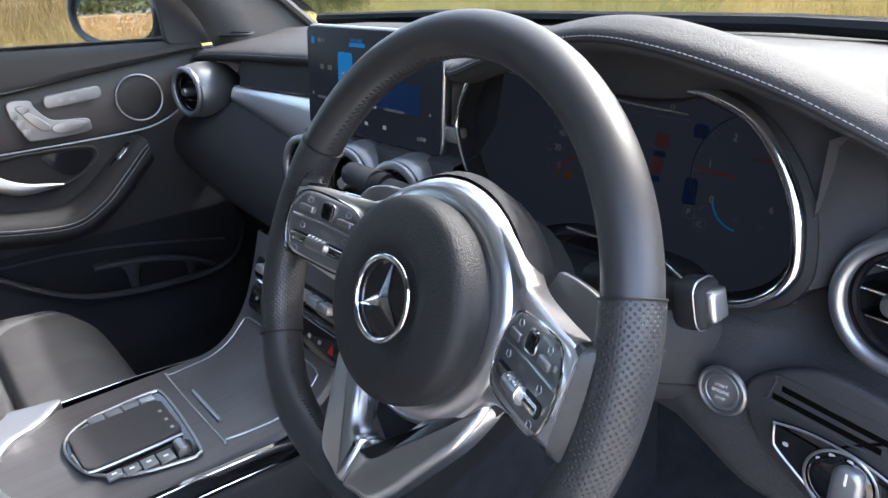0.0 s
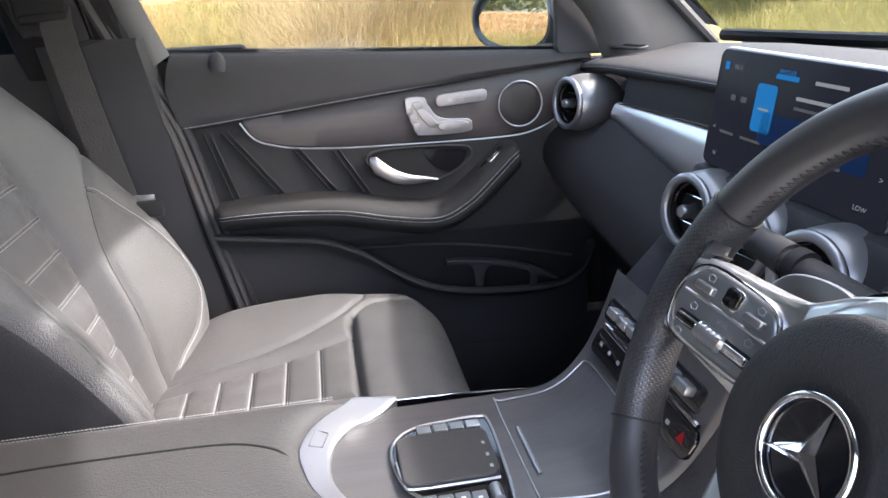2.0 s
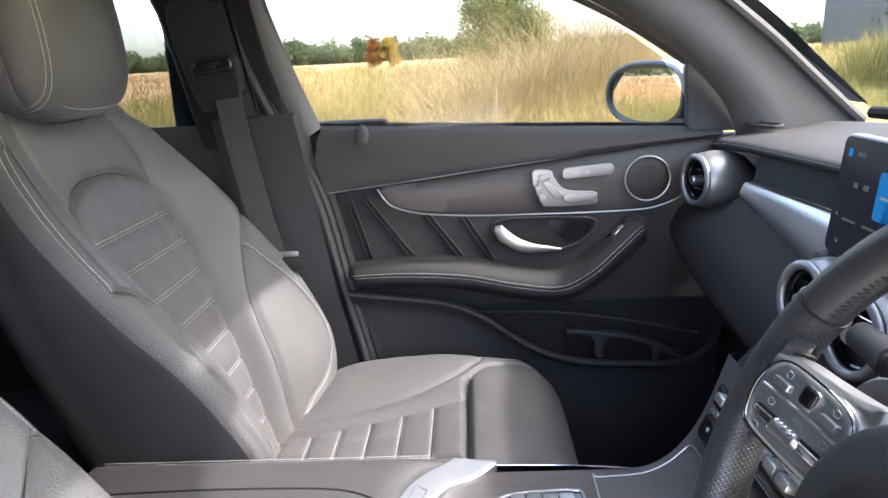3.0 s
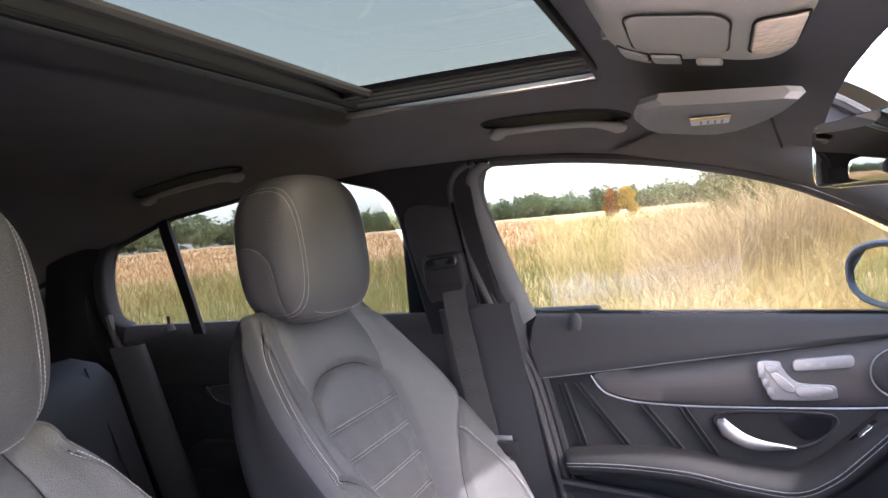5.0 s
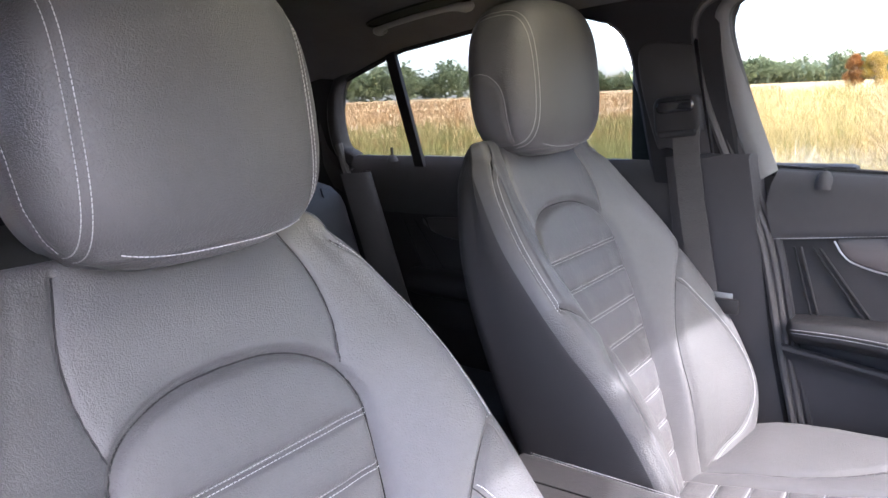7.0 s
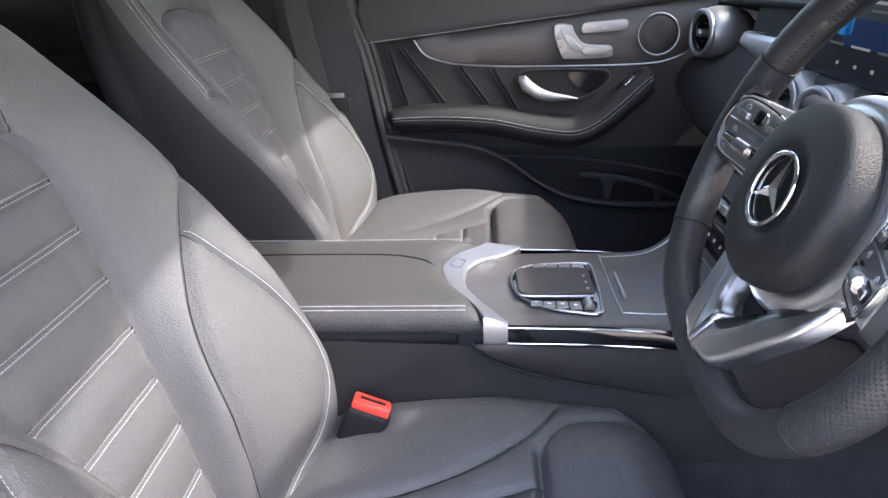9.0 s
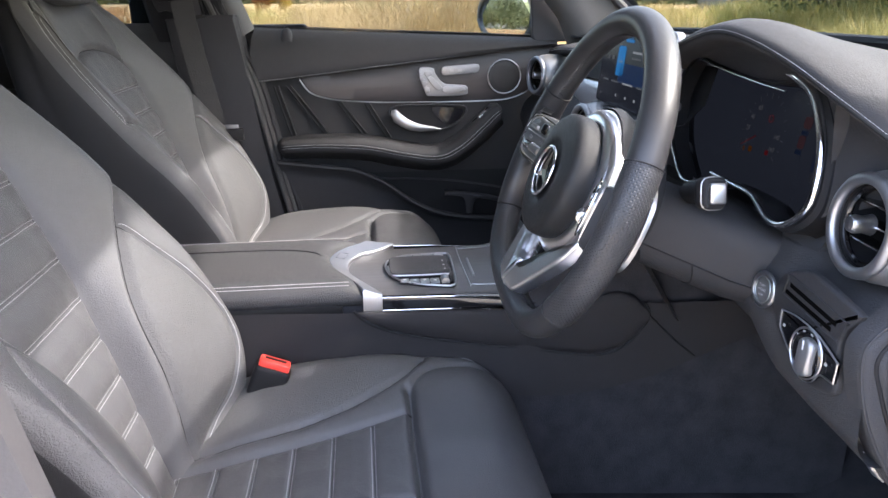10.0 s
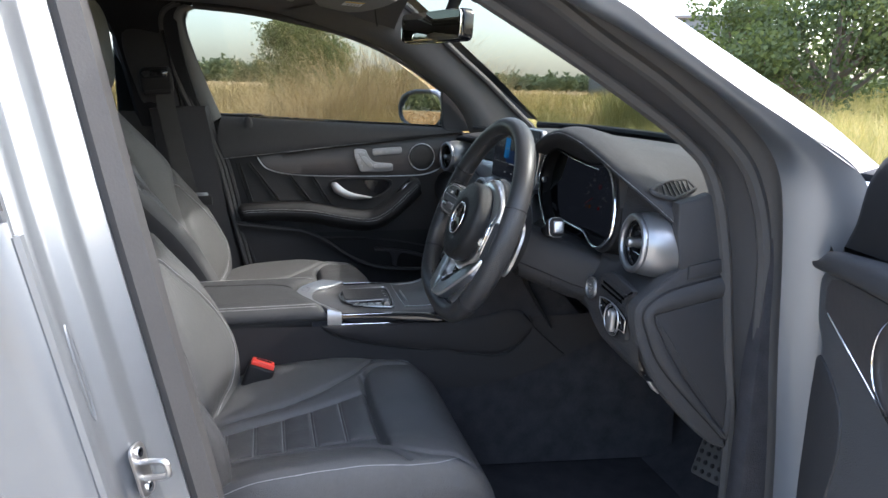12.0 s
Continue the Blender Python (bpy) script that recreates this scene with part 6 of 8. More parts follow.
arc = spline([(0.105, 0.078), (0.128, 0.076), (0.167, 0.059), (0.199, 0.018), (0.212, -0.028), (0.206, -0.052), (0.187, -0.070), (0.164, -0.078), (0.141, -0.076), (0.122, -0.068), (0.10, -0.060), (0.06, -0.059), (0.0, -0.058)], 50)
part("chrome_arc", tube([cp(a, b, 0.006) for a, b in arc], np.interp(np.linspace(0, 1, 50), [0, 0.08, 0.4, 0.65, 1], [0.002, 0.0055, 0.0045, 0.003, 0.0021]), 10), CHROME, cl, "polished arc round the right dial")
arc = spline([(-0.02, -0.070), (-0.05, -0.082), (-0.085, -0.083), (-0.117, -0.064), (-0.152, -0.034), (-0.172, 0.0), (-0.177, 0.026), (-0.159, 0.067), (-0.125, 0.081), (-0.06, 0.073), (0.04, 0.064), (0.108, 0.060)], 70)
part("chrome_arc", tube([cp(a, b, 0.004) for a, b in arc], np.interp(np.linspace(0, 1, 70), [0, 0.25, 0.55, 0.66, 0.74, 1], [0.0015, 0.0020, 0.0018, 0.0034, 0.0020, 0.0012]), 10), CHROME, cl, "polished arc round the left dial")
part("side_key", box(cp(-0.198, 0.002, -0.010), (0.036, 0.014, 0.020), 0.004), SATIN, cl, "satin silver key beside the screen")


def on_cl(a0, b0, lift=0.0036):
    return lambda a, b, c=0.0: cq(DEEP * (a0 + a), DEEP * (b0 + b), c + lift)


def dial(cx, cy, r, a0, a1, n, needle, marks):
    for k in range(n):
        q = radians(a0 + (a1 - a0) * k / (n - 1))
        big = k % 2 == 0
        part("dial_tick", plate([(cx + (r - (0.006 if big else 0.003)) * math.cos(q) - 0.0004 * math.sin(q), cy + (r - (0.006 if big else 0.003)) * math.sin(q) + 0.0004 * math.cos(q)), (cx + r * math.cos(q) - 0.0004 * math.sin(q), cy + r * math.sin(q) + 0.0004 * math.cos(q)), (cx + r * math.cos(q) + 0.0004 * math.sin(q), cy + r * math.sin(q) - 0.0004 * math.cos(q)), (cx + (r - (0.006 if big else 0.003)) * math.cos(q) + 0.0004 * math.sin(q), cy + (r - (0.006 if big else 0.003)) * math.sin(q) - 0.0004 * math.cos(q))], on_cl(0, 0), 0.0003, 0.0), CL_GREY, cl)
    q = radians(needle)
    c, s = math.cos(q), math.sin(q)
    part("needle", plate([(cx + c * r * 0.25 - 0.0008 * s, cy + s * r * 0.25 + 0.0008 * c), (cx + c * r * 0.95 - 0.0005 * s, cy + s * r * 0.95 + 0.0005 * c), (cx + c * r * 0.95 + 0.0005 * s, cy + s * r * 0.95 - 0.0005 * c), (cx + c * r * 0.25 + 0.0008 * s, cy + s * r * 0.25 - 0.0008 * c)], on_cl(0, 0, 0.0042), 0.0003, 0.0), CL_RED, cl)
    for txt, a in marks:
        q = radians(a)
        part("dial_text", lettering(txt, 0.0085, on_cl(cx + (r - 0.014) * math.cos(q), cy + (r - 0.014) * math.sin(q), 0.004)), CL_WHITE, cl)


dial(0.012, 0.006, 0.046, 215, -35, 17, 208, (("0", 208), ("20", 178), ("40", 152), ("60", 122), ("140", 0), ("160", -28)))
dial(0.170, 0.012, 0.047, 220, 20, 11, 178, (("0", 218), ("1", 168), ("2", 118)))
for txt, a0, b0, sz, m in (("0", 0.097, 0.057, 0.009, CL_WHITE), ("14:11", 0.137, 0.062, 0.0058, CL_GREY), ("29.0\u00b0C", 0.062, 0.058, 0.005, CL_GREY), ("0mph", 0.062, 0.050, 0.004, CL_GREY), ("6", 0.192, -0.006, 0.0075, CL_WHITE), ("P", 0.126, -0.022, 0.007, CL_WHITE), ("C", 0.137, -0.030, 0.007, CL_WHITE), ("x", 0.125, 0.042, 0.007, CL_PINK), ("130", 0.186, -0.020, 0.004, CL_GREY), ("90", 0.166, -0.020, 0.004, CL_GREY)):
    part("dial_text", lettering(txt, sz, on_cl(a0, b0, 0.004)), m, cl)
for a0, b0, w, h, m in ((0.092, 0.030, 0.014, 0.013, CL_PINK), (0.091, 0.019, 0.012, 0.005, CL_DEEP), (0.090, 0.009, 0.012, 0.014, CL_PINK), (0.089, -0.002, 0.011, 0.005, CL_DEEP), (-0.004, -0.016, 0.008, 0.007, CL_AMBER), (-0.018, -0.018, 0.003, 0.006, CL_AMBER), (0.032, -0.014, 0.007, 0.006, CL_RED), (0.124, -0.006, 0.012, 0.022, CL_DEEP), (0.125, 0.042, 0.013, 0.011, CL_DEEP), (0.097, 0.049, 0.034, 0.0008, CL_GREY), (0.180, 0.028, 0.018, 0.002, CL_PINK)):
    part("warning_mark", plate(rounded(w, h, min(w, h) * 0.3, 3), on_cl(a0, b0, 0.0036 if m is not CL_DEEP else 0.0033), 0.0003, 0.0), m, cl)
for a0, b0 in ((0.126, -0.022), (0.137, -0.030)):
    part("mark_frame", tube([on_cl(a0, b0)(x, y) for x, y in rounded(0.010, 0.010, 0.002)], 0.0004, 4, closed=True), CL_GREY, cl)
part("warning_ring", tube([on_cl(0.022, 0.024)(0.004 * math.cos(q), 0.004 * math.sin(q)) for q in np.linspace(0, 2 * math.pi, 24, endpoint=False)], 0.0007, 5, closed=True), CL_RED, cl)
part("dial_arc", tube([on_cl(0.170, 0.012)(0.048 * math.cos(q), 0.048 * math.sin(q)) for q in np.linspace(radians(95), radians(215), 30)], 0.0005, 4), CL_DEEP, cl)
part("fuel_arc", tube([on_cl(0.168, -0.004)(0.024 * math.cos(q), 0.024 * math.sin(q)) for q in np.linspace(radians(195), radians(265), 14)], 0.0010, 5), CL_BLUE, cl)

# start key, slots and lamp switch right of the column
stp = axes((0.541, 0.224, 0.904), (1, 0, 0.05), (0, 0.1, 1))
st = thing("start_button", (0.527, 0.235, 0.88), "round silver engine start button", "button")
part("ring", tube([stp(0.0190 * math.cos(q), 0.0190 * math.sin(q), 0.004) for q in np.linspace(0, 2 * math.pi, 36, endpoint=False)], 0.0022, 8, closed=True), SATIN, st, "chrome ring")
part("cap", lathe([(0.019, 0.0), (0.0175, 0.004), (0.011, 0.005), (0.0, 0.0045)], stp, 36), PODM, st)
part("knurl", tube([stp(0.0140 * math.cos(q), 0.0140 * math.sin(q), 0.005) for q in np.linspace(0, 2 * math.pi, 36, endpoint=False)], 0.0011, 6, closed=True), PODM, st)
for txt, b, sz in (("START", 0.005, 0.0038), ("ENGINE", 0.0, 0.0044), ("STOP", -0.006, 0.0036)):
    part("button_text", lettering(txt, sz, lambda a, c, d=0.0, b=b: stp(a, c + b, 0.006 + d)), WHITE, st)
ls = thing("lamp_switch", (0.622, 0.23, 0.84), "silver rotary headlamp switch in a chrome edged panel", "switch")
lp = axes((0.638, 0.218, 0.876), (1, 0.0, 0.0), (0, 0.05, 1))
lo_ = spline([(-0.051, 0.023), (-0.050, 0.0245), (-0.025, 0.0275), (0.008, 0.024), (0.041, 0.012), (0.0425, 0.010), (0.043, -0.008), (0.041, -0.010), (0.024, -0.011), (0.014, -0.024), (-0.003, -0.028), (-0.022, -0.015), (-0.046, 0.003), (-0.050, 0.010)], 90, True)
part("panel", plate(lo_, lp, 0.004, 0.001), GLOSS, ls)
part("edge", tube([lp(a, b, 0.004) for a, b in lo_], 0.0010, 6, closed=True), SATIN, ls, "slim silver edge")
part("bezel", tube([lp(0.0245 * math.cos(q), 0.0255 * math.sin(q), 0.006) for q in np.linspace(0, 2 * math.pi, 36, endpoint=False)], 0.0012, 6, closed=True), SATIN, ls)
part("knob", lathe([(0.0235, 0.003), (0.022, 0.006), (0.018, 0.008), (0.0, 0.0085)], lp, 30), GLOSS, ls)
part("grip", plate(rounded(0.021, 0.040, 0.009), lambda a, b, c: lp(a + 0.006, b - 0.001, c + 0.006), 0.009, 0.0045), SILVER, ls, "satin silver grip")
part("grip_mark", box(lp(0.006, 0.012, 0.0152), (0.0016, 0.0006, 0.010), 0.0), WHITE, ls)
for a0, b0 in ((-0.040, 0.012), (0.031, 0.004), (-0.016, 0.013), (-0.019, 0.004), (-0.018, -0.006), (-0.008, 0.020), (0.004, 0.021)):
    part("symbol", plate(rounded(0.0042, 0.0032, 0.001, 2), lambda a, b, c, a0=a0, b0=b0: lp(a + a0, b + b0, c + 0.0062), 0.0003, 0.0), PALE, ls)
# near-black colour that stands for the shade inside the card slots
SLOTSHADE = material("slot_shade_black", (0.002, 0.002, 0.002), 0.9, vary=0, spec=0.02)
fp = lambda a, b, c: Vector((a, 0.2275 - c, b))
slot = part("switch_surround", plate(spline([(0.560, 0.919), (0.573, 0.935), (0.598, 0.949), (0.624, 0.952), (0.684, 0.941), (0.689, 0.936), (0.684, 0.928), (0.674, 0.913), (0.673, 0.892), (0.678, 0.858), (0.668, 0.846), (0.636, 0.840), (0.613, 0.845), (0.582, 0.867), (0.564, 0.890)], 90, True), fp, 0.008, 0.004), PLASTIC, dash, "raised black switch surround")
part("slot_frame", tube([fp(a, b, 0.0082) for a, b in spline([(0.582, 0.932), (0.590, 0.938), (0.672, 0.927), (0.676, 0.924), (0.668, 0.906), (0.660, 0.904), (0.582, 0.914), (0.578, 0.918)], 60, True)], 0.0011, 6, closed=True), PLASTIC, slot)
# flat slabs painted as slot shade; the surround has no openings
for a0, b0, a1, b1 in ((0.587, 0.9285, 0.663, 0.9185), (0.581, 0.9195, 0.657, 0.9105)):
    part("card_slot_shade", slab([fp(a0, b0 + 0.0024, 0.0084), fp(a1, b1 + 0.0024, 0.0084), fp(a1, b1 - 0.0024, 0.0084), fp(a0, b0 - 0.0024, 0.0084)], 0.003, (0, 1, 0)), SLOTSHADE, slot)

# ---- steering wheel ----
TILTW, TURNW = radians(22), radians(-5.5)
WUP = Vector((0, math.sin(TILTW), math.cos(TILTW)))
WN = Vector((0, -math.cos(TILTW), math.sin(TILTW)))
WC = Vector((0.383, 0.035, 0.9985))
WX = Vector((1, 0, 0)) * math.cos(TURNW) + WUP * math.sin(TURNW)
WY = WN.cross(WX)
wheel = thing("steering_wheel", WC, "black leather flat-bottomed steering wheel with silver spokes", "steering wheel")


def wpt(a, b, c=0.0):
    return WC + float(a) * WX + float(b) * WY + float(c) * WN


def rim_r(q):
    """Radius of the rim's centre line; the bottom is flattened."""
    s = math.sin(q)
    flat = 0.168 / max(0.2, -s) if s < -0.5 else 9
    r = 0.193 + 0.008 * max(0.0, s) ** 2
    return r if flat > 8 else -math.log(math.exp(-r * 60) + math.exp(-flat * 60)) / 60


def rim_part(name, a0, a1, rad, mat, label):
    qs = np.radians(np.linspace(a0, a1, max(6, int(abs(a1 - a0) / 2))))
    secs = []
    for q in qs:
        r = rim_r(q)
        secs.append([wpt((r + rad * math.cos(t)) * math.cos(q), (r + rad * math.cos(t)) * math.sin(q), 1.12 * rad * math.sin(t)) for t in np.linspace(0, 2 * math.pi, 28, endpoint=False)])
    ob = part(name, loft(secs, ring=True, caps=True), mat, wheel, label)
    uv = ob.data.uv_layers.new(name="surface")
    for lp_ in ob.data.loops:
        i, j = divmod(lp_.vertex_index, 28)
        uv.data[lp_.index].uv = (i * abs(a1 - a0) / max(1, len(qs) - 1) * 0.193 * math.pi / 180, (j if j < 14 else 28 - j) * rad * math.pi / 14)
    return ob


rim_part("rim_top", 23.5, 156.5, 0.0172, RIM, "smooth leather upper rim")
rim_part("rim_grip", 23, -33, 0.0182, PERF, "perforated leather grip")
rim_part("rim_grip", 157, 213, 0.0182, PERF, "perforated leather grip")
rim_part("rim_bottom", 213.5, 326.5, 0.0172, RIM, "smooth leather lower rim")
for q0 in (23.2, 156.8, 213.2, 326.8):
    q = radians(q0)
    r = rim_r(q)
    part("rim_seam", tube([wpt((r + 0.0181 * math.cos(t)) * math.cos(q), (r + 0.0181 * math.cos(t)) * math.sin(q), 1.12 * 0.0181 * math.sin(t)) for t in np.linspace(0, 2 * math.pi, 28, endpoint=False)], 0.0010, 5, closed=True), DARK, wheel)
qs = np.radians(np.linspace(25, 155, 90))
for a0, a1 in ((25, 155), (216, 324)):
    qs = np.radians(np.linspace(a0, a1, 80))
    pts = []
    for k, q in enumerate(np.radians(np.linspace(a0, a1, 150))):
        r = rim_r(q) - 0.0170 * 0.98
        pts.append(wpt(r * math.cos(q + 0.004 * (-1) ** k), r * math.sin(q + 0.004 * (-1) ** k), 0.003 * (-1) ** k + 0.002))
    part("lacing", tube(pts, 0.0008, 4), DARK, wheel, "black cross lacing")
# hub: the rim's bore sits a little beside the hub's own centre
RIMC = WC.copy()
WC = WC + 0.008 * WX + 0.002 * WY
HC = 0.031
part("airbag_cover", lathe([(0.066, -0.026), (0.0755, -0.022), (0.0780, -0.014), (0.0778, -0.002), (0.0765, 0.004), (0.0735, 0.0078), (0.068, 0.0098), (0.060, 0.0115), (0.052, 0.0128), (0.046, 0.0134), (0.0405, 0.0128), (0.038, 0.0115), (0.0355, 0.0105), (0.0, 0.0105)], lambda a, b, c: wpt(a, b, HC - 0.012 + c), 64), material("grained_airbag_skin", (0.015, 0.0148, 0.0148), 0.48, spec=0.35, grain=0.4, size=750, kind="voronoi", vary=0.1, vsize=10), wheel, "grained black airbag cover")
part("emblem_ring", tube([wpt(0.0305 * math.cos(q), 0.0305 * math.sin(q), HC + 0.003) for q in np.linspace(0, 2 * math.pi, 48, endpoint=False)], 0.0024, 10, closed=True), CHROME, wheel, "chrome emblem ring")
part("emblem_disc", lathe([(0.029, 0.0), (0.0, 0.0008)], lambda a, b, c: wpt(a, b, HC + 0.0008 + c), 40), GLOSS, wheel)
for q0 in (90, 210, 330):
    q = radians(q0)
    c, s = math.cos(q), math.sin(q)
    tip, l, r_, mid = (0.0295 * c, 0.0295 * s), (0.0062 * math.cos(q + 1.05), 0.0062 * math.sin(q + 1.05)), (0.0062 * math.cos(q - 1.05), 0.0062 * math.sin(q - 1.05)), (0, 0)
    part("emblem_blade", ([wpt(*tip, HC + 0.002), wpt(*l, HC + 0.002), wpt(*r_, HC + 0.002), wpt(0, 0, HC + 0.0062), wpt(0, 0, HC + 0.001)], [(0, 1, 3), (0, 3, 2), (0, 4, 1), (0, 2, 4), (1, 4, 3), (2, 3, 4)]), CHROME, wheel, smooth=10)
# dished silver spokes behind the hub
def dish(a, b=0.0):
    """The spokes come forward towards the rim."""
    return -0.006 + 0.40 * max(0.0, min(abs(a), 0.1665) - 0.088) - 0.75 * max(0.0, abs(a) - 0.1665)


def spoke_skin(lo, hi, sx, drop, lift):
    lo, hi = spline(lo, 60), spline(hi, 60)
    secs = []
    for a in np.linspace(lo[0, 0], lo[-1, 0], 44):
        b0, b1 = np.interp(a, lo[:, 0], lo[:, 1]), np.interp(a, hi[:, 0], hi[:, 1])
        e = min(0.007, 0.3 * (b1 - b0))
        rows = [(b0, -drop), (b0 + 0.1 * e, -0.5 * e), (b0 + 0.4 * e, -0.15 * e), (b0 + e, 0.0)] + [(b0 + e + (b1 - b0 - 2 * e) * t, 0.0) for t in (0.25, 0.5, 0.75)] + [(b1 - e, 0.0), (b1 - 0.4 * e, -0.15 * e), (b1 - 0.1 * e, -0.5 * e), (b1, -drop)]
        secs.append([wpt(sx * a, b, dish(a) + lift + c) for b, c in rows])
    a = lo[-1, 0] + 0.002
    secs.append([wpt(sx * a, b, dish(a) + lift - drop) for b, c in rows])
    return loft(secs)


part("carrier", lathe([(0.060, -0.030), (0.070, -0.004), (0.080, -0.001), (0.088, -0.003), (0.094, -0.009), (0.097, -0.020), (0.095, -0.045)], lambda a, b, c: wpt(a, b, c), 72), POLISH, wheel, "polished silver ring round the airbag cover")
for sx in (-1, 1):
    part("side_spoke", spoke_skin([(0.050, -0.080), (0.070, -0.066), (0.085, -0.045), (0.10, -0.033), (0.13, -0.027), (0.155, -0.024), (0.1665, -0.022)], [(0.050, 0.080), (0.066, 0.071), (0.080, 0.060), (0.098, 0.049), (0.13, 0.044), (0.155, 0.042), (0.1665, 0.039)], sx, 0.020, 0.0), POLISH, wheel, "polished silver side spoke")
part("back_cover", lathe([(0.098, 0.0), (0.102, -0.010), (0.094, -0.035), (0.070, -0.055), (0.0, -0.060)], lambda a, b, c: wpt(a, b, HC - 0.046 + c), 48), PLASTIC, wheel)
for sx in (-1, 1):
    part("grip_root", spoke_skin([(0.160, -0.026), (0.168, -0.026), (0.180, -0.032), (0.190, -0.036)], [(0.160, 0.044), (0.168, 0.044), (0.180, 0.050), (0.190, 0.054)], sx, 0.020, -0.0015), RIM, wheel, "leather wrapped spoke end")
    pod = part("switch_panel", spoke_skin([(0.0885, -0.010), (0.093, -0.019), (0.12, -0.0205), (0.15, -0.0195), (0.158, -0.015), (0.163, -0.004)], [(0.0885, 0.006), (0.093, 0.026), (0.103, 0.0365), (0.13, 0.039), (0.152, 0.0375), (0.163, 0.024)], sx, 0.006, 0.004), PODM, wheel, "dark silver switch panel")
    pw = lambda a0, b0, lift=0.0: (lambda a, b, c=0.0: wpt(sx * (a0 + a), b0 + 0.004 + b, dish(a0 + a) + 0.0042 + lift + c))
    part("pod_edge", tube([pw(0, -0.004)(a, b) for a, b in spline([(0.0885, -0.002), (0.091, 0.020), (0.101, 0.0365), (0.13, 0.040), (0.154, 0.037), (0.164, 0.020), (0.164, -0.002), (0.156, -0.018), (0.13, -0.021), (0.097, -0.020)], 60, True)], 0.0010, 5, closed=True), CHROME, pod, "thin chrome edge")
    part("pod_line", tube([pw(0, 0)(x, y) for x, y in ((0.093, 0.010), (0.127, 0.011), (0.160, 0.010))], 0.0013, 5), SATIN, pod)
    part("touch_key", plate(rounded(0.011, 0.013, 0.003), pw(0.126, 0.023), 0.003, 0.001), GLOSS, pod)
    part("key_rim", tube([pw(0.126, 0.023)(a, b, 0.001) for a, b in rounded(0.012, 0.014, 0.0035)], 0.0009, 5, closed=True), CHROME, pod)
    for a0 in (0.107, 0.146):
        part("rocker_key", plate(rounded(0.014, 0.006, 0.0015), pw(a0, 0.019), 0.004, 0.0012), SATIN, pod)
    part("slider_bed", plate(rounded(0.060, 0.010, 0.003), pw(0.126, -0.008), 0.0008, 0.0), DARK, pod)
    part("slider", plate(rounded(0.057, 0.007, 0.002), pw(0.126, -0.008), 0.004, 0.0015), CHROME, pod)
    part("roller", tube([pw(0.117, -0.008)(0, 0, 0.002), pw(0.136, -0.008)(0, 0, 0.002)], 0.0064, 22), SATIN, pod, "ribbed silver roller")
    for k in range(5):
        part("roller_rib", tube([pw(0.1190 + 0.0038 * k, -0.008)(0, 0.0063 * math.cos(q), 0.002 + 0.0063 * math.sin(q)) for q in np.linspace(0.2, math.pi - 0.2, 9)], 0.0005, 4), CHROME, pod)
    for txt, a0, b0 in ((("VOL", 0.124, 0.004),) if sx < 0 else (("SET", 0.124, 0.004), ("LIM", 0.108, -0.019))):
        part("key_text", lettering(txt, 0.005, lambda a, b, c=0.0, a0=a0, b0=b0: wpt(sx * a0 + a, b0 + 0.004 + b, dish(sx * a0 + a) + 0.0047 + c)), PALE, pod)
    for a0, b0 in ((0.104, 0.004), (0.148, 0.003), (0.150, -0.019), (0.146, 0.027), (0.107, 0.027)):
        part("key_symbol", tube([pw(a0, b0, 0.0004)(0.003 * math.cos(q), 0.0028 * math.sin(q)) for q in np.linspace(0, 2 * math.pi, 5 if b0 > 0 else 7, endpoint=False)], 0.0004, 4, closed=True), PALE, pod)
    # shift paddle
    part("paddle", plate(spline([(sx * x, y) for x, y in ((0.085, 0.02), (0.088, 0.056), (0.098, 0.063), (0.130, 0.058), (0.152, 0.046), (0.164, 0.02), (0.166, -0.02), (0.15, -0.044), (0.11, -0.03))], 40, True), lambda a, b, c: wpt(a, b, c - 0.040), 0.006, 0.002), SATIN, wheel, "satin silver shift paddle")
    # lower spoke arm: one leg of the V and half of its foot on the rim
    arm = [(sx * x, y) for x, y in ((0.062, -0.050), (0.088, -0.040), (0.082, -0.075), (0.064, -0.110), (0.048, -0.138), (0.037, -0.150), (0.020, -0.154), (0.0, -0.155), (0.0, -0.121), (0.010, -0.120), (0.019, -0.114), (0.030, -0.097), (0.048, -0.068))]
    leg = lambda a, b, c: wpt(a, b, c - 0.026 + 0.30 * (-b - 0.060))
    part("lower_spoke", plate(spline(arm, 90, True), leg, 0.020, 0.007), POLISH, wheel, "polished silver lower spoke")
    part("spoke_web", plate([(0, -0.06), (sx * 0.052, -0.06), (sx * 0.024, -0.112), (0, -0.122)], lambda a, b, c: leg(a, b, c - 0.012), 0.006, 0.0), DARK, wheel)

WC = RIMC
# column shroud and stalks
col = thing("steering_column", (0.40, 0.20, 0.86), "black plastic steering column shroud", "steering column")
cc = [(0.41, 0.10, 0.962, 0.056, 0.060), (0.41, 0.15, 0.942, 0.068, 0.064), (0.415, 0.20, 0.922, 0.084, 0.064), (0.42, 0.27, 0.905, 0.125, 0.062)]


def shroud_pt(k, q, grow=0.0):
    x, y, z, w, h = [np.interp(k, range(4), [c[i] for c in cc]) for i in range(5)]
    return (x + (w + grow) * math.copysign(abs(math.cos(q)) ** 0.7, math.cos(q)), y - 0.25 * h * math.sin(q), z + (h + grow) * math.copysign(abs(math.sin(q)) ** 0.7, math.sin(q)))


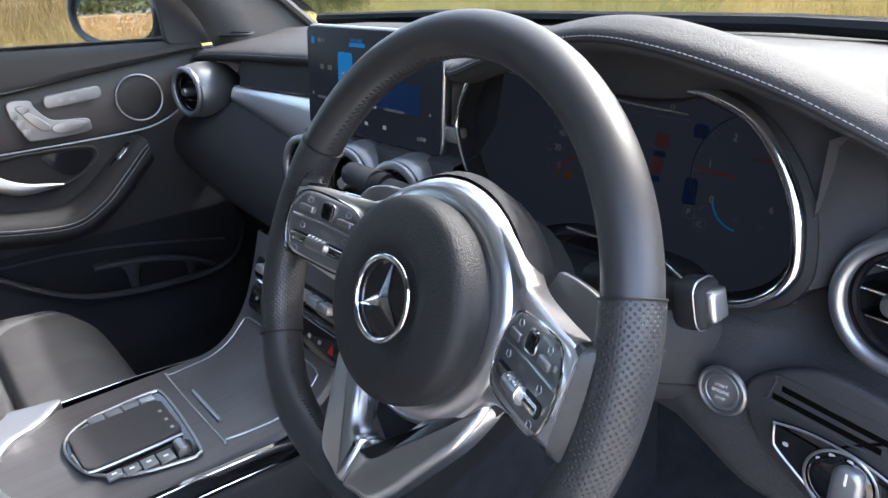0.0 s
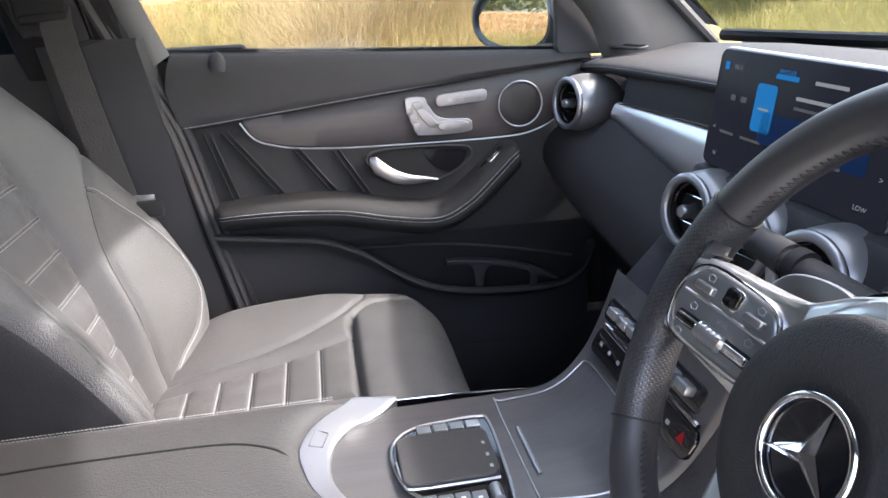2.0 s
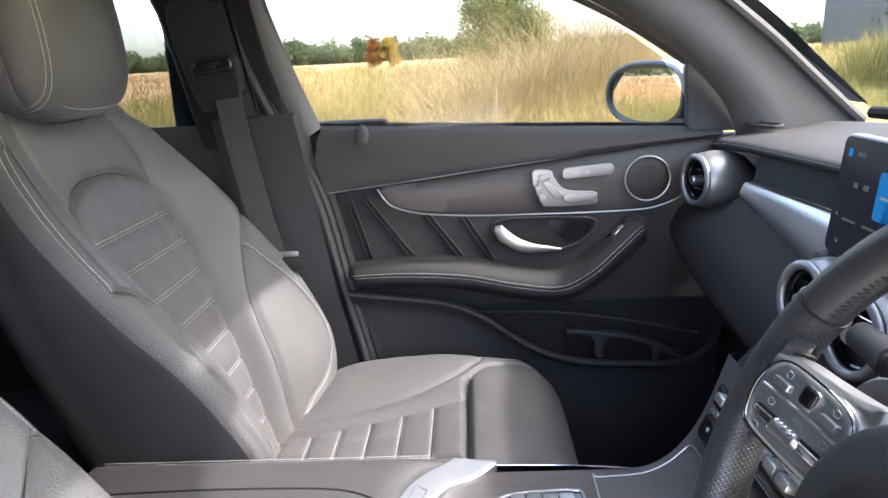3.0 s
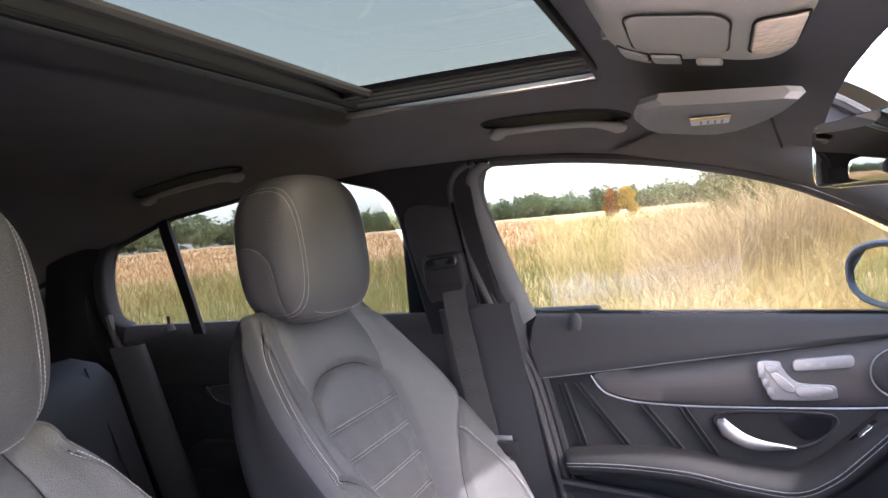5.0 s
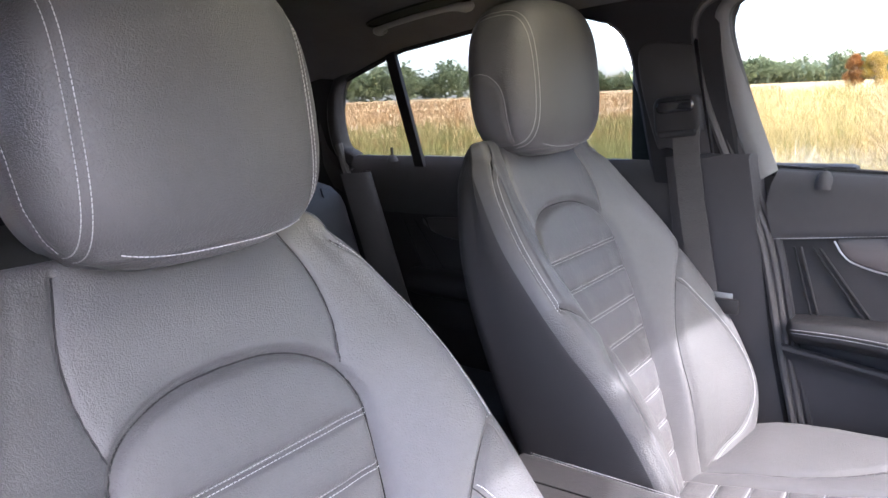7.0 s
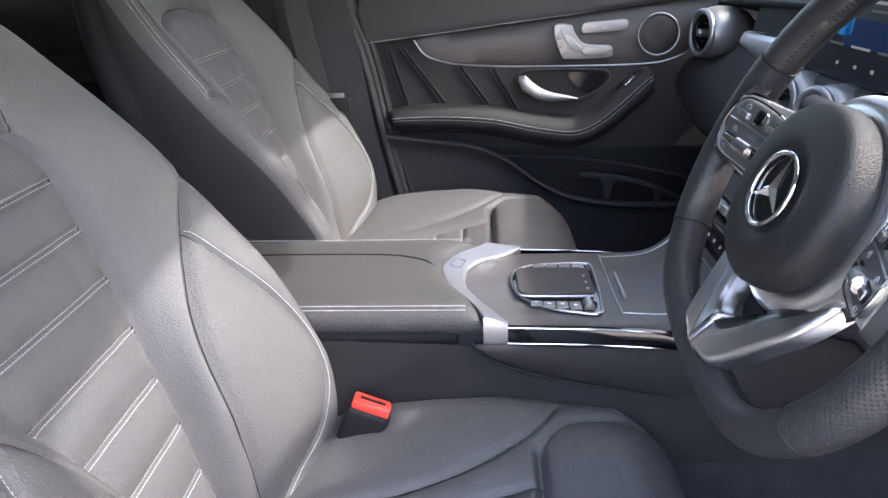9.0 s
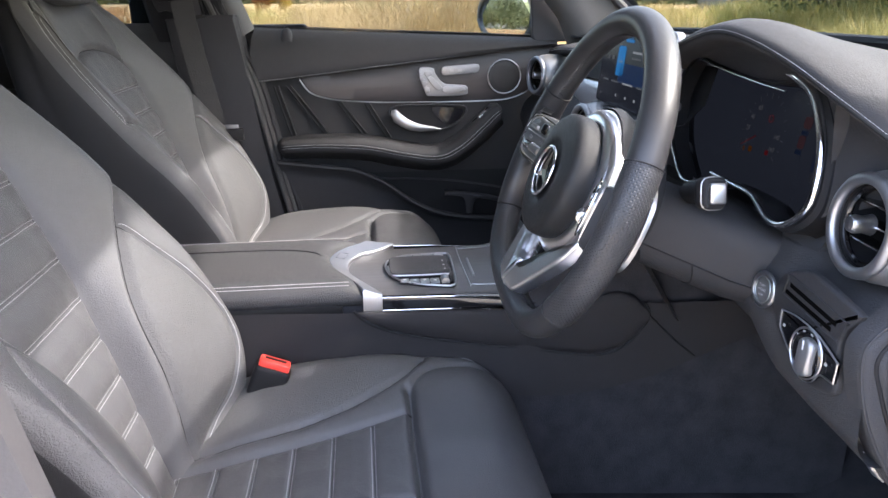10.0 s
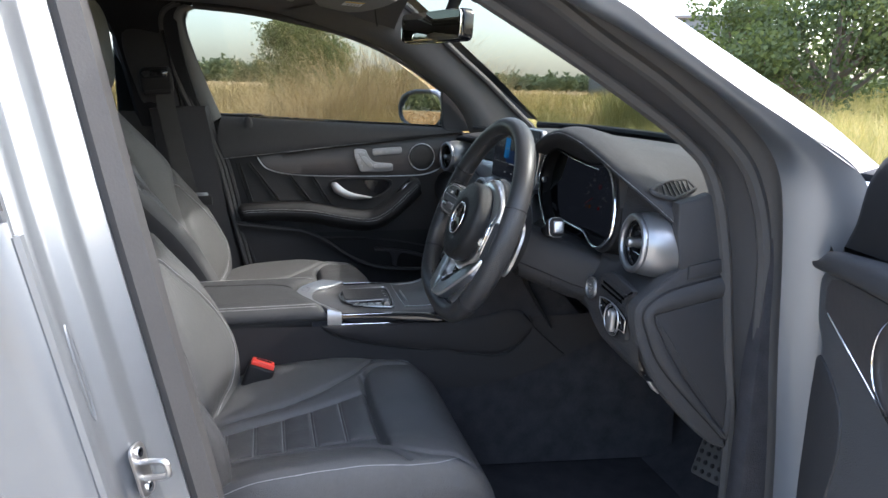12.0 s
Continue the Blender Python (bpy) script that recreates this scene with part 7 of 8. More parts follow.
part("shroud", loft([[shroud_pt(k, q) for q in np.linspace(0, 2 * math.pi, 40, endpoint=False)] for k in np.linspace(0, 3, 10)], ring=True, caps=True), PLASTIC, col)
part("shroud_joint", tube([shroud_pt(k, -0.25, 0.0004) for k in np.linspace(0, 3, 16)], 0.0009, 6), DARK, col)
part("shroud_joint", tube([shroud_pt(1.2, q, 0.0004) for q in np.linspace(-0.25, -1.3, 12)], 0.0009, 6), DARK, col)
part("collar", tube([(0.405, 0.075, 0.985), (0.405, 0.115, 0.972)], [0.060, 0.075], 32), DARK, col)
gs = thing("gear_stalk", (0.50, 0.15, 1.0), "black column gear stalk with silver button", "stalk")
part("arm", tube([(0.455, 0.165, 0.995), (0.50, 0.152, 1.008), (0.555, 0.136, 1.022)], [0.013, 0.012, 0.011], 14), DARK, gs)
part("head", box((0.563, 0.132, 1.023), (0.026, 0.027, 0.033), 0.008, Matrix.Rotation(radians(-12), 3, "Y"), 3), DARK, gs)
part("ring", tube([(0.5695 - 0.2 * b, 0.132 + a, 1.0245 + b) for a, b in rounded(0.0265, 0.0325, 0.009)], 0.0007, 6, closed=True), SATIN, gs, "thin silver ring")
part("button", box((0.5765, 0.132, 1.026), (0.008, 0.017, 0.021), 0.003, Matrix.Rotation(radians(-12), 3, "Y"), 3), SATIN, gs, "satin silver park button")
ws = thing("wiper_stalk", (0.20, 0.16, 1.0), "black wiper and indicator stalk", "stalk")
part("arm", tube([(0.33, 0.165, 1.000), (0.25, 0.158, 1.012), (0.17, 0.150, 1.020)], [0.014, 0.016, 0.014], 14, flat=0.8), PLASTIC, ws)
part("collar", tube([(0.19, 0.152, 1.018), (0.178, 0.151, 1.019)], 0.0162, 16), DARK, ws)
part("end", tube([(0.172, 0.150, 1.020), (0.125, 0.148, 1.024)], [0.0155, 0.013], 16), PLASTIC, ws)

# pedal
pd = thing("pedal", (0.63, 0.47, 0.50), "black rubber foot rest pedal with studs", "pedal")
pp = axes((0.635, 0.455, 0.575), (1, 0.05, 0.2), (-0.1, 0.45, 0.9))
part("pad", plate(rounded(0.085, 0.075, 0.008), pp, 0.012, 0.003), RUBBER, pd)
for i in range(4):
    for j in range(4):
        part("stud", lathe([(0.005, 0.011), (0.004, 0.015), (0.0, 0.0155)], lambda a, b, c, i=i, j=j: pp(a - 0.03 + 0.02 * i, b - 0.026 + 0.0175 * j, c), 8), DARK, pd)
part("lever", tube([(0.63, 0.47, 0.58), (0.62, 0.60, 0.72)], 0.010, 8), DARK, pd)


# ---- centre console ----
con = thing("centre_console", (0, -0.2, 0.33), "black centre console with dark wood veneer and silver trim", "console")
TOPZ = [(-0.78, 0.70), (-0.3, 0.735), (0.0, 0.735), (0.04, 0.732), (0.08, 0.762), (0.108, 0.806), (0.131, 0.869), (0.17, 0.93), (0.22, 0.95), (0.32, 0.80), (0.45, 0.66), (0.62, 0.58)]
body = []
for y in (-0.78, -0.6, -0.4, -0.25, -0.15, 0.0, 0.04, 0.08, 0.11, 0.14, 0.20, 0.30, 0.40, 0.50, 0.64):
    z = ease(TOPZ, y) - 0.006
    wd = 0.126 + 0.12 * max(0, y)
    body.append([(-wd - 0.02, y, 0.34), (-wd - 0.008, y, 0.60), (-wd, y, z - 0.03), (-wd + 0.006, y, z - 0.006), (-wd + 0.014, y, z), (wd - 0.014, y, z), (wd - 0.006, y, z - 0.006), (wd, y, z - 0.03), (wd + 0.008, y, 0.60), (wd + 0.02, y, 0.34)])
part("body", loft(body, caps=True), CARPET, con, "black carpeted console base")


def veneer(x, y):
    t = np.interp(y, [-0.3, 0.0, 0.04, 0.08, 0.108, 0.131, 0.15, 0.17], [0.742, 0.742, 0.746, 0.774, 0.816, 0.877, 0.93, 0.955])
    return float(t)


vy = np.r_[np.linspace(-0.26, 0.0, 16), np.linspace(0.01, 0.168, 26)]
sm = np.convolve(np.r_[[veneer(0, vy[0])] * 3, [veneer(0, y) for y in vy], [veneer(0, vy[-1])] * 3], np.ones(7) / 7, "valid")
VEN = np.stack([vy, sm], 1)


def ven_pt(x, s, lift=0.0):
    """A place on the veneer by x and distance along its curve from y = -0.26."""
    d = np.r_[0, np.cumsum(np.linalg.norm(np.diff(VEN, axis=0), axis=1))]
    y, z = np.interp(s, d, VEN[:, 0]), np.interp(s, d, VEN[:, 1])
    y2, z2 = np.interp(s + 0.004, d, VEN[:, 0]), np.interp(s + 0.004, d, VEN[:, 1])
    y1, z1 = np.interp(s - 0.004, d, VEN[:, 0]), np.interp(s - 0.004, d, VEN[:, 1])
    t = Vector((0, y2 - y1, z2 - z1)).normalized()
    n = Vector((1, 0, 0)).cross(t)
    return Vector((x, y, z)) + n * lift


rows = []
for s in np.linspace(0, 0.48, 60):
    half = 0.121 + 0.02 * max(0, s - 0.3) / 0.2
    rows.append([ven_pt(x, s, w) for x, w in ((-half - 0.003, -0.010), (-half, -0.003), (-half + 0.004, 0.0), (0, 0.001), (half - 0.004, 0.0), (half, -0.003), (half + 0.003, -0.010))])
part("veneer", loft(rows), VENEER, con, "dark open-pore wood veneer")
cov = [(-0.098, 0.23), (-0.102, 0.30), (-0.105, 0.345), (-0.098, 0.358), (-0.06, 0.361), (0.06, 0.361), (0.098, 0.358), (0.105, 0.345), (0.100, 0.28), (0.092, 0.226), (0.085, 0.221), (-0.092, 0.221)]
part("cover_line", tube([ven_pt(x, s, 0.0010) for x, s in spline(cov, 90, True)], 0.0011, 6, closed=True), SATIN, con, "thin chrome outline of the storage cover")
part("cover_grip", tube([ven_pt(-0.034, 0.233, 0.002), ven_pt(0.054, 0.233, 0.002)], 0.0028, 8), SATIN, con, "satin grip strip")
# side strips
for sx in (-1, 1):
    strip = [Vector((sx * 0.129, y, ease([(-0.25, 0.733), (-0.08, 0.729), (0.0, 0.724), (0.03, 0.717), (0.10, 0.70)], y))) for y in np.linspace(-0.20, 0.08, 16)]
    part("gloss_strip", loft([[p + Vector((0, 0, 0.014)), p + Vector((sx * 0.004, 0, 0.012)), p + Vector((sx * 0.006, 0, 0.0)), p + Vector((sx * 0.004, 0, -0.012)), p + Vector((0, 0, -0.012))] for p in strip]), GLOSS, con, "gloss black side strip")
    for dz in (0.0115, -0.0115):
        part("chrome_line", tube([p + Vector((sx * 0.004, 0, dz)) for p in strip], 0.0009, 6), CHROME, con)
    skin = lambda y, z, w, sx=sx: Vector((sx * (0.138 + 0.16 * max(0, y - 0.05) + 0.10 * max(0, 0.72 - z) + w), y, z))
    part("side_skin", loft([[skin(y, z0 + (np.interp(y, [-0.24, -0.19, 0.0, 0.5], [0.727, 0.716, 0.712, 0.737]) - z0) * t, 0.0) for t in np.linspace(0, 1, 8)] for y, z0 in ((-0.72, 0.56), (-0.4, 0.56), (-0.2, 0.56), (0.0, 0.555), (0.12, 0.553), (0.2, 0.570), (0.28, 0.598), (0.342, 0.629), (0.42, 0.665), (0.48, 0.69))]), CONSIDE, con, "grained dark side skin")
    py = np.linspace(-0.235, 0.255, 40)
    pad_lo = np.interp(py, [-0.235, -0.19, -0.118, 0.0, 0.09, 0.172, 0.21, 0.238, 0.255], [0.716, 0.690, 0.671, 0.650, 0.638, 0.632, 0.645, 0.668, 0.695])
    pad_hi = np.interp(py, [-0.235, 0.05, 0.15, 0.20, 0.235, 0.255], [0.722, 0.712, 0.730, 0.745, 0.738, 0.712])
    part("side_pad", loft([[skin(y, lo + (hi - lo) * t, w) for t, w in ((0, 0.0), (0.03, 0.003), (0.12, 0.005), (0.5, 0.006), (0.88, 0.005), (0.97, 0.003), (1, 0.0))] for y, lo, hi in zip(py, pad_lo, pad_hi)]), CONSIDE, con, "soft knee pad panel")
    part("pad_groove", tube([skin(y, z, 0.001) for y, z in spline([(-0.242, 0.724), (-0.225, 0.706), (-0.19, 0.688), (-0.118, 0.669), (0.032, 0.643), (0.13, 0.632), (0.172, 0.629), (0.212, 0.643), (0.246, 0.680), (0.257, 0.708), (0.250, 0.726)], 80)], 0.0024, 6), DARK, con)
    part("panel_joint", tube([skin(y, z, 0.001) for y, z in ((0.257, 0.704), (0.30, 0.662), (0.336, 0.632))], 0.0018, 6), DARK, con)
# crescent of silver trim between armrest and veneer
OUTER = [(-0.127, -0.222), (-0.112, -0.236), (-0.094, -0.257), (-0.067, -0.276), (-0.03, -0.287), (0.012, -0.280), (0.045, -0.268), (0.075, -0.249), (0.10, -0.236), (0.127, -0.226)]
INNER = [(-0.127, -0.163), (-0.105, -0.181), (-0.088, -0.203), (-0.071, -0.230), (-0.034, -0.249), (0.016, -0.250), (0.057, -0.233), (0.094, -0.212), (0.127, -0.194)]
outer_s, inner_s = spline(OUTER, 120), spline(INNER, 120)
SECT = ((0, 0.736), (0.0, 0.7560), (0.04, 0.7578), (0.12, 0.7574), (0.3, 0.7556), (0.55, 0.7532), (0.8, 0.7510), (0.95, 0.7497), (1.0, 0.748), (1.0, 0.738))
cres = []
for (xo, yo), (xi, yi) in zip(outer_s, inner_s):
    cres.append([(xo + (xi - xo) * t, yo + (yi - yo) * t, z) for t, z in SECT])
for end in (0, -1):
    sx = -1 if end == 0 else 1
    tail = [[(x + sx * dx, y, min(z, top)) for x, y, z in cres[end]] for dx, top in ((0.0030, 0.7570), (0.0055, 0.7520), (0.0072, 0.7440), (0.0082, 0.7350), (0.0085, 0.7260))]
    tail = [[(x, y, z - 0.012 * k * (j in (0, 9))) for j, (x, y, z) in enumerate(row)] for k, row in enumerate(tail)]
    cres = tail[::-1] + cres if end == 0 else cres + tail
part("silver_crescent", loft(cres, caps=True), CRESCENT, con, "satin silver crescent trim")
part("silver_key", tube([(x, y, z) for x, y, z in ((-0.070, -0.267, 0.7564), (-0.040, -0.275, 0.7566), (-0.036, -0.260, 0.7546), (-0.062, -0.252, 0.7546))], 0.0007, 6, closed=True), PODM, con)
# touchpad island
tp = axes((0.017, -0.118, 0.7435), (1, 0, 0), (0, 1, 0))
isl = spline([(-0.083, 0.048), (-0.072, 0.059), (0.0, 0.058), (0.072, 0.053), (0.083, 0.047), (0.084, 0.036), (0.068, -0.016), (0.042, -0.047), (0.015, -0.060), (-0.030, -0.065), (-0.060, -0.054), (-0.077, -0.028), (-0.082, 0.010)], 90, True)
pad_ = thing("touchpad", (0.017, -0.12, 0.743), "black touchpad island with silver frame and key row", "touchpad")
part("frame_ring", tube([tp(a, b, 0.003) for a, b in isl], 0.0020, 8, closed=True), SATIN, pad_, "satin silver frame")
part("tray", plate(isl, tp, 0.002, 0.0), GLOSS, pad_)
part("pad", plate(rounded(0.088, 0.108, 0.014, 6, -0.007, -0.005), lambda a, b, c: tp(a, b, c + 0.001), 0.011, 0.003), DASH, pad_, "matt black touch surface")
part("pad_edge", tube([tp(a, b, 0.0075) for a, b in spline([(0.0395, 0.046), (0.0400, 0.0), (0.038, -0.050), (0.028, -0.058), (-0.010, -0.0615)], 40)], 0.0016, 6), SATIN, pad_, "bright lip of the touch surface")
part("key_ledge", plate(spline([(0.044, 0.044), (0.046, -0.030), (0.050, -0.036), (0.060, -0.020), (0.074, 0.030), (0.076, 0.042)], 40, True), tp, 0.0035, 0.001), DARK, pad_)
for k in range(4):
    kx = 0.060 + 0.003 * (1.5 - k) * (k < 2) - 0.004 * (k == 3)
    key = part("key", box(tp(kx, 0.014 - 0.0175 * k + 0.004, 0.0042), (0.022 - 0.003 * k, 0.0160, 0.005), 0.0015), PODM, pad_)
    part("key_mark", box(tp(kx, 0.014 - 0.0175 * k + 0.004, 0.0069), (0.003, 0.005, 0.0004), 0.0), WHITE, key)
part("roller", tube([tp(0.052, 0.036, 0.006), tp(0.074, 0.036, 0.006)], 0.0072, 20), SATIN, pad_, "ribbed silver roller")
for k in range(4):
    part("rear_key", box(tp(-0.066, 0.038 - 0.020 * k, 0.0045), (0.016, 0.017, 0.006), 0.0015), PODM if k else SATIN, pad_)
for a, b in ((-0.018, 0.040), (0.004, 0.040), (0.024, 0.040)):
    part("pad_mark", box(tp(a, b, 0.0122), (0.005, 0.0035, 0.0005), 0.0), PALE, pad_)
# armrest lid
lid = []
for y in np.r_[np.linspace(-0.70, -0.31, 20), np.linspace(-0.305, -0.2625, 12)]:
    f = min(1.0, max(0.0, (y + 0.305) / 0.0425))
    drop = 0.019 * (1 - math.sqrt(max(0.0, 1 - f * f)))
    zt = 0.764 - 0.03 * max(0, -0.55 - y)
    skew = lambda x: (np.interp(x, outer_s[:, 0], outer_s[:, 1]) + 0.262) * max(0.0, min(1.0, (y + 0.45) / 0.188))
    lid.append([(x, y + skew(x), z - drop * max(0.0, min(1.0, (z - 0.735) / 0.035))) for x, z in spline([(-0.124, 0.728), (-0.1285, 0.737), (-0.1275, 0.752), (-0.1185, 0.7635), (-0.095, zt + 0.009), (0, zt + 0.012), (0.095, zt + 0.009), (0.1185, 0.7635), (0.1275, 0.752), (0.1285, 0.737), (0.124, 0.728)], 44)])
lid = [[(x, y, 0.728) for x, y, z in lid[0]]] + lid + [[(x, y, 0.728) for x, y, z in lid[-1]]]
arm_ = part("armrest", loft(lid), LIDSKIN, con, "padded black leather armrest lid")
for sx in (-1, 1):
    for dz in (0.0, 0.005):
        line = [(sx * (0.1195 - 0.5 * dz), y + (ease(OUTER, sx * 0.1235) + 0.262) * max(0.0, min(1.0, (y + 0.45) / 0.188)), 0.7628 + dz) for y in np.linspace(-0.69, -0.276, 60)]
        part("lid_stitching", stitches(line, [(sx, 0, 0.6)] * 60, lift=0.0012), THREAD, arm_, smooth=60)
part("lid_crease", tube(spline([(-0.040, -0.69, 0.7715), (-0.041, -0.55, 0.7757), (-0.041, -0.44, 0.7757), (-0.036, -0.36, 0.7757), (-0.018, -0.315, 0.7757), (-0.008, -0.298, 0.7700), (-0.002, -0.286, 0.7590)], 40), 0.0016, 6), DARK, arm_)
part("lid_base", box((0, -0.48, 0.722), (0.250, 0.44, 0.022), 0.004), DARK, arm_)
# keys on the waterfall
for k in range(7):
    part("climate_toggle", box(ven_pt(-0.085 + 0.029 * k, 0.435, 0.006), (0.024, 0.012, 0.016), 0.003, Matrix.Rotation(radians(70), 3, "X")), SATIN, con, "satin silver climate toggle")
part("toggle_bed", plate(rounded(0.235, 0.030, 0.008), lambda a, b, c: ven_pt(a, 0.433 + b, 0.0004 + c), 0.0015, 0.0005), GLOSS, con)
part("key_strip", plate(rounded(0.245, 0.036, 0.012), lambda a, b, c: ven_pt(a + 0.015, 0.392 + b, 0.0004 + c), 0.005, 0.002), GLOSS, con, "gloss black key strip")
part("strip_line", tube([ven_pt(x, 0.414, 0.005) for x in np.linspace(-0.10, 0.13, 12)], 0.003, 6), CHROME, con)
for k in range(8):
    part("key_mark", plate(rounded(0.007, 0.005, 0.001, 2), lambda a, b, c, k=k: ven_pt(a - 0.085 + 0.025 * k, 0.392 + b, 0.0056 + c), 0.0003, 0.0), PALE, con)
part("hazard_mark", plate([(-0.007, -0.005), (0.007, -0.005), (0.0, 0.008)], lambda a, b, c: ven_pt(a + 0.118, 0.392 + b, 0.0057 + c), 0.0004, 0.0), UI_RED, con, "red hazard triangle")

# ---- overhead ----
oh = thing("overhead_console", (0, -0.115, 1.51), "grey overhead console with lamps and switches", "roof console")
oc = []
for y in np.linspace(-0.215, -0.02, 22):
    e = max(0.0, 1 - abs((y + 0.1175) / 0.0985) ** 4) ** 0.5
    w = 0.085 + 0.035 * e
    z = roof_z(0, y) - 0.008
    oc.append([(x, y, zz) for x, zz in spline([(-w - 0.012, z + 0.006), (-w - 0.004, z - 0.008 * e), (-w * 0.86, z - 0.030 * e), (-w * 0.5, z - 0.041 * e), (0, z - 0.044 * e), (w * 0.5, z - 0.041 * e), (w * 0.86, z - 0.030 * e), (w + 0.004, z - 0.008 * e), (w + 0.012, z + 0.006)], 30)])
part("housing", loft(oc, caps=True), BEIGE, oh)
oz = lambda x, y: roof_z(0, y) - 0.008 - 0.044 * max(0.0, 1 - abs((y + 0.1175) / 0.0985) ** 4) ** 0.5 * (1 - 0.30 * abs(x / 0.12) ** 2.6)
on_oh = lambda x0, y0: (lambda a, b, c=0.0: Vector((x0 + a, y0 - b, oz(x0 + a, y0 - b) - c)))
part("lamp_lens", plate(rounded(0.100, 0.040, 0.012), on_oh(0.045, -0.052), 0.003, 0.001), LAMPLENS, oh, "faceted clear lamp lens")
part("lens_rim", tube([on_oh(0.045, -0.052)(a, b, 0.001) for a, b in rounded(0.104, 0.044, 0.014)], 0.0012, 6, closed=True), DARK, oh)
for x0 in (-0.085, -0.042):
    for y0 in (-0.182, -0.150):
        part("key", plate(rounded(0.038, 0.028, 0.006), on_oh(x0, y0), 0.004, 0.0015), BEIGE, oh)
        part("key_gap", tube([on_oh(x0, y0)(a, b, 0.0004) for a, b in rounded(0.040, 0.030, 0.007)], 0.0010, 5, closed=True), DARK, oh)
part("sunroof_key", plate(rounded(0.016, 0.026, 0.006), on_oh(-0.055, -0.108), 0.007, 0.003), BEIGE, oh)
part("glasses_lid", plate(rounded(0.110, 0.085, 0.018), on_oh(0.045, -0.135), 0.002, 0.001), BEIGE, oh)
part("lid_gap", tube([on_oh(0.045, -0.135)(a, b, 0.0004) for a, b in rounded(0.113, 0.088, 0.019)], 0.0010, 5, closed=True), DARK, oh)


def visor(sx):
    v = thing("sun_visor", (sx * 0.32, -0.10, 1.49), "folded charcoal sun visor with a warning label", "sun visor")
    rows = []
    for t in np.linspace(0, 1, 16):
        x = sx * (0.145 + 0.345 * t)
        yb, yf = -0.185 - 0.02 * math.sin(math.pi * t), -0.01 - 0.05 * t ** 3 - 0.015 * t
        if t > 0.94 or t < 0.04:
            yb, yf = yb + 0.02, yf - 0.02
        zb = min(roof_z(x, yb), 1.52) - 0.028
        zf = min(roof_z(x, yf), 1.50) - 0.020
        rows.append([(x, yb, zb), (x, yb - 0.004, zb - 0.007), (x, yb + 0.004, zb - 0.015), (x, (yb + yf) / 2, (zb + zf) / 2 - 0.016), (x, yf - 0.004, zf - 0.014), (x, yf + 0.004, zf - 0.007), (x, yf, zf), (x, (yb + yf) / 2, (zb + zf) / 2)])
    part("blade", loft(rows, ring=True, caps=True), SUNCLOTH, v)
    x0, x1 = sx * 0.235, sx * 0.345
    zl = lambda x, y: min(roof_z(x, -0.1), 1.51) - 0.0425
    zz = (rows[5][3][2] + rows[9][3][2]) / 2 - 0.0016
    lb = part("warning_label", plate([(0, 0), (0.11, 0), (0.11, 0.05), (0, 0.05)], axes((min(x0, x1), -0.085, zz), (1, 0, -0.02 if sx < 0 else -0.02), (0, -1, 0.04)), 0.0008, 0.0), WHITE, v, "white and yellow paper label")
    part("label_band", plate([(0, 0), (0.022, 0), (0.022, 0.05), (0, 0.05)] if sx > 0 else [(0.088, 0), (0.11, 0), (0.11, 0.05), (0.088, 0.05)], axes((min(x0, x1), -0.085, zz - 0.0008), (1, 0, -0.02), (0, -1, 0.04)), 0.0006, 0.0), YELLOW, lb)
    for k in range(4):
        part("text_bar", plate([(0.012, 0.008 + 0.009 * k), (0.06, 0.008 + 0.009 * k), (0.06, 0.011 + 0.009 * k), (0.012, 0.011 + 0.009 * k)], axes((min(x0, x1), -0.085, zz - 0.0009), (1, 0, -0.02), (0, -1, 0.04)), 0.0004, 0.0), PALE, lb)
    part("clip", lathe([(0.010, 0.0), (0.009, -0.010), (0.0, -0.012)], lambda a, b, c: Vector((sx * 0.13 + a, -0.215 + b, roof_z(0.13, -0.215) + c)), 14), BEIGE, v)


visor(-1)


def grab(y0, y1, x, zl):
    g = thing("grab_handle", (x, (y0 + y1) / 2, zl), "grey soft roof grab handle in a dark recess", "grab handle", "roof grab handles")
    z = lambda y, dx=0.0: roof_z(x + dx, y)
    ym = (y0 + y1) / 2
    path = spline([(x - 0.034, y0, z(y0, -0.034) - 0.010), (x - 0.020, y0 + 0.002, z(y0, -0.02) - 0.017), (x - 0.004, y0 + 0.014, z(y0) - 0.021), (x + 0.003, y0 + 0.05, z(y0 + 0.05) - 0.021), (x + 0.006, ym, z(ym) - 0.021), (x + 0.003, y1 - 0.05, z(y1 - 0.05) - 0.021), (x - 0.004, y1 - 0.014, z(y1) - 0.021), (x - 0.020, y1 - 0.002, z(y1, -0.02) - 0.017), (x - 0.034, y1, z(y1, -0.034) - 0.010)], 60)
    part("bar", tube(path, np.interp(np.linspace(0, 1, 60), [0, 0.10, 0.22, 0.35, 0.65, 0.78, 0.90, 1], [0.015, 0.0165, 0.0135, 0.0085, 0.0085, 0.0135, 0.0165, 0.015]), 14, flat=0.7), HANDLE, g)
    rows = []
    for q in np.linspace(0, 2 * math.pi, 48, endpoint=False):
        u, v = (y1 - y0 + 0.045) / 2 * math.copysign(abs(math.cos(q)) ** 0.5, math.cos(q)), 0.026 * math.sin(q)
        rows.append((x - 0.008 + v, ym + u, z(ym + u, v - 0.008) - 0.0015))
    part("recess_rim", tube(rows, 0.004, 6, closed=True), DARK, g)
    part("recess", (rows, [tuple(range(len(rows)))]), DARK, g)


grab(-0.490, -0.262, -0.55, 1.52)
grab(-1.36, -1.10, -0.55, 1.52)
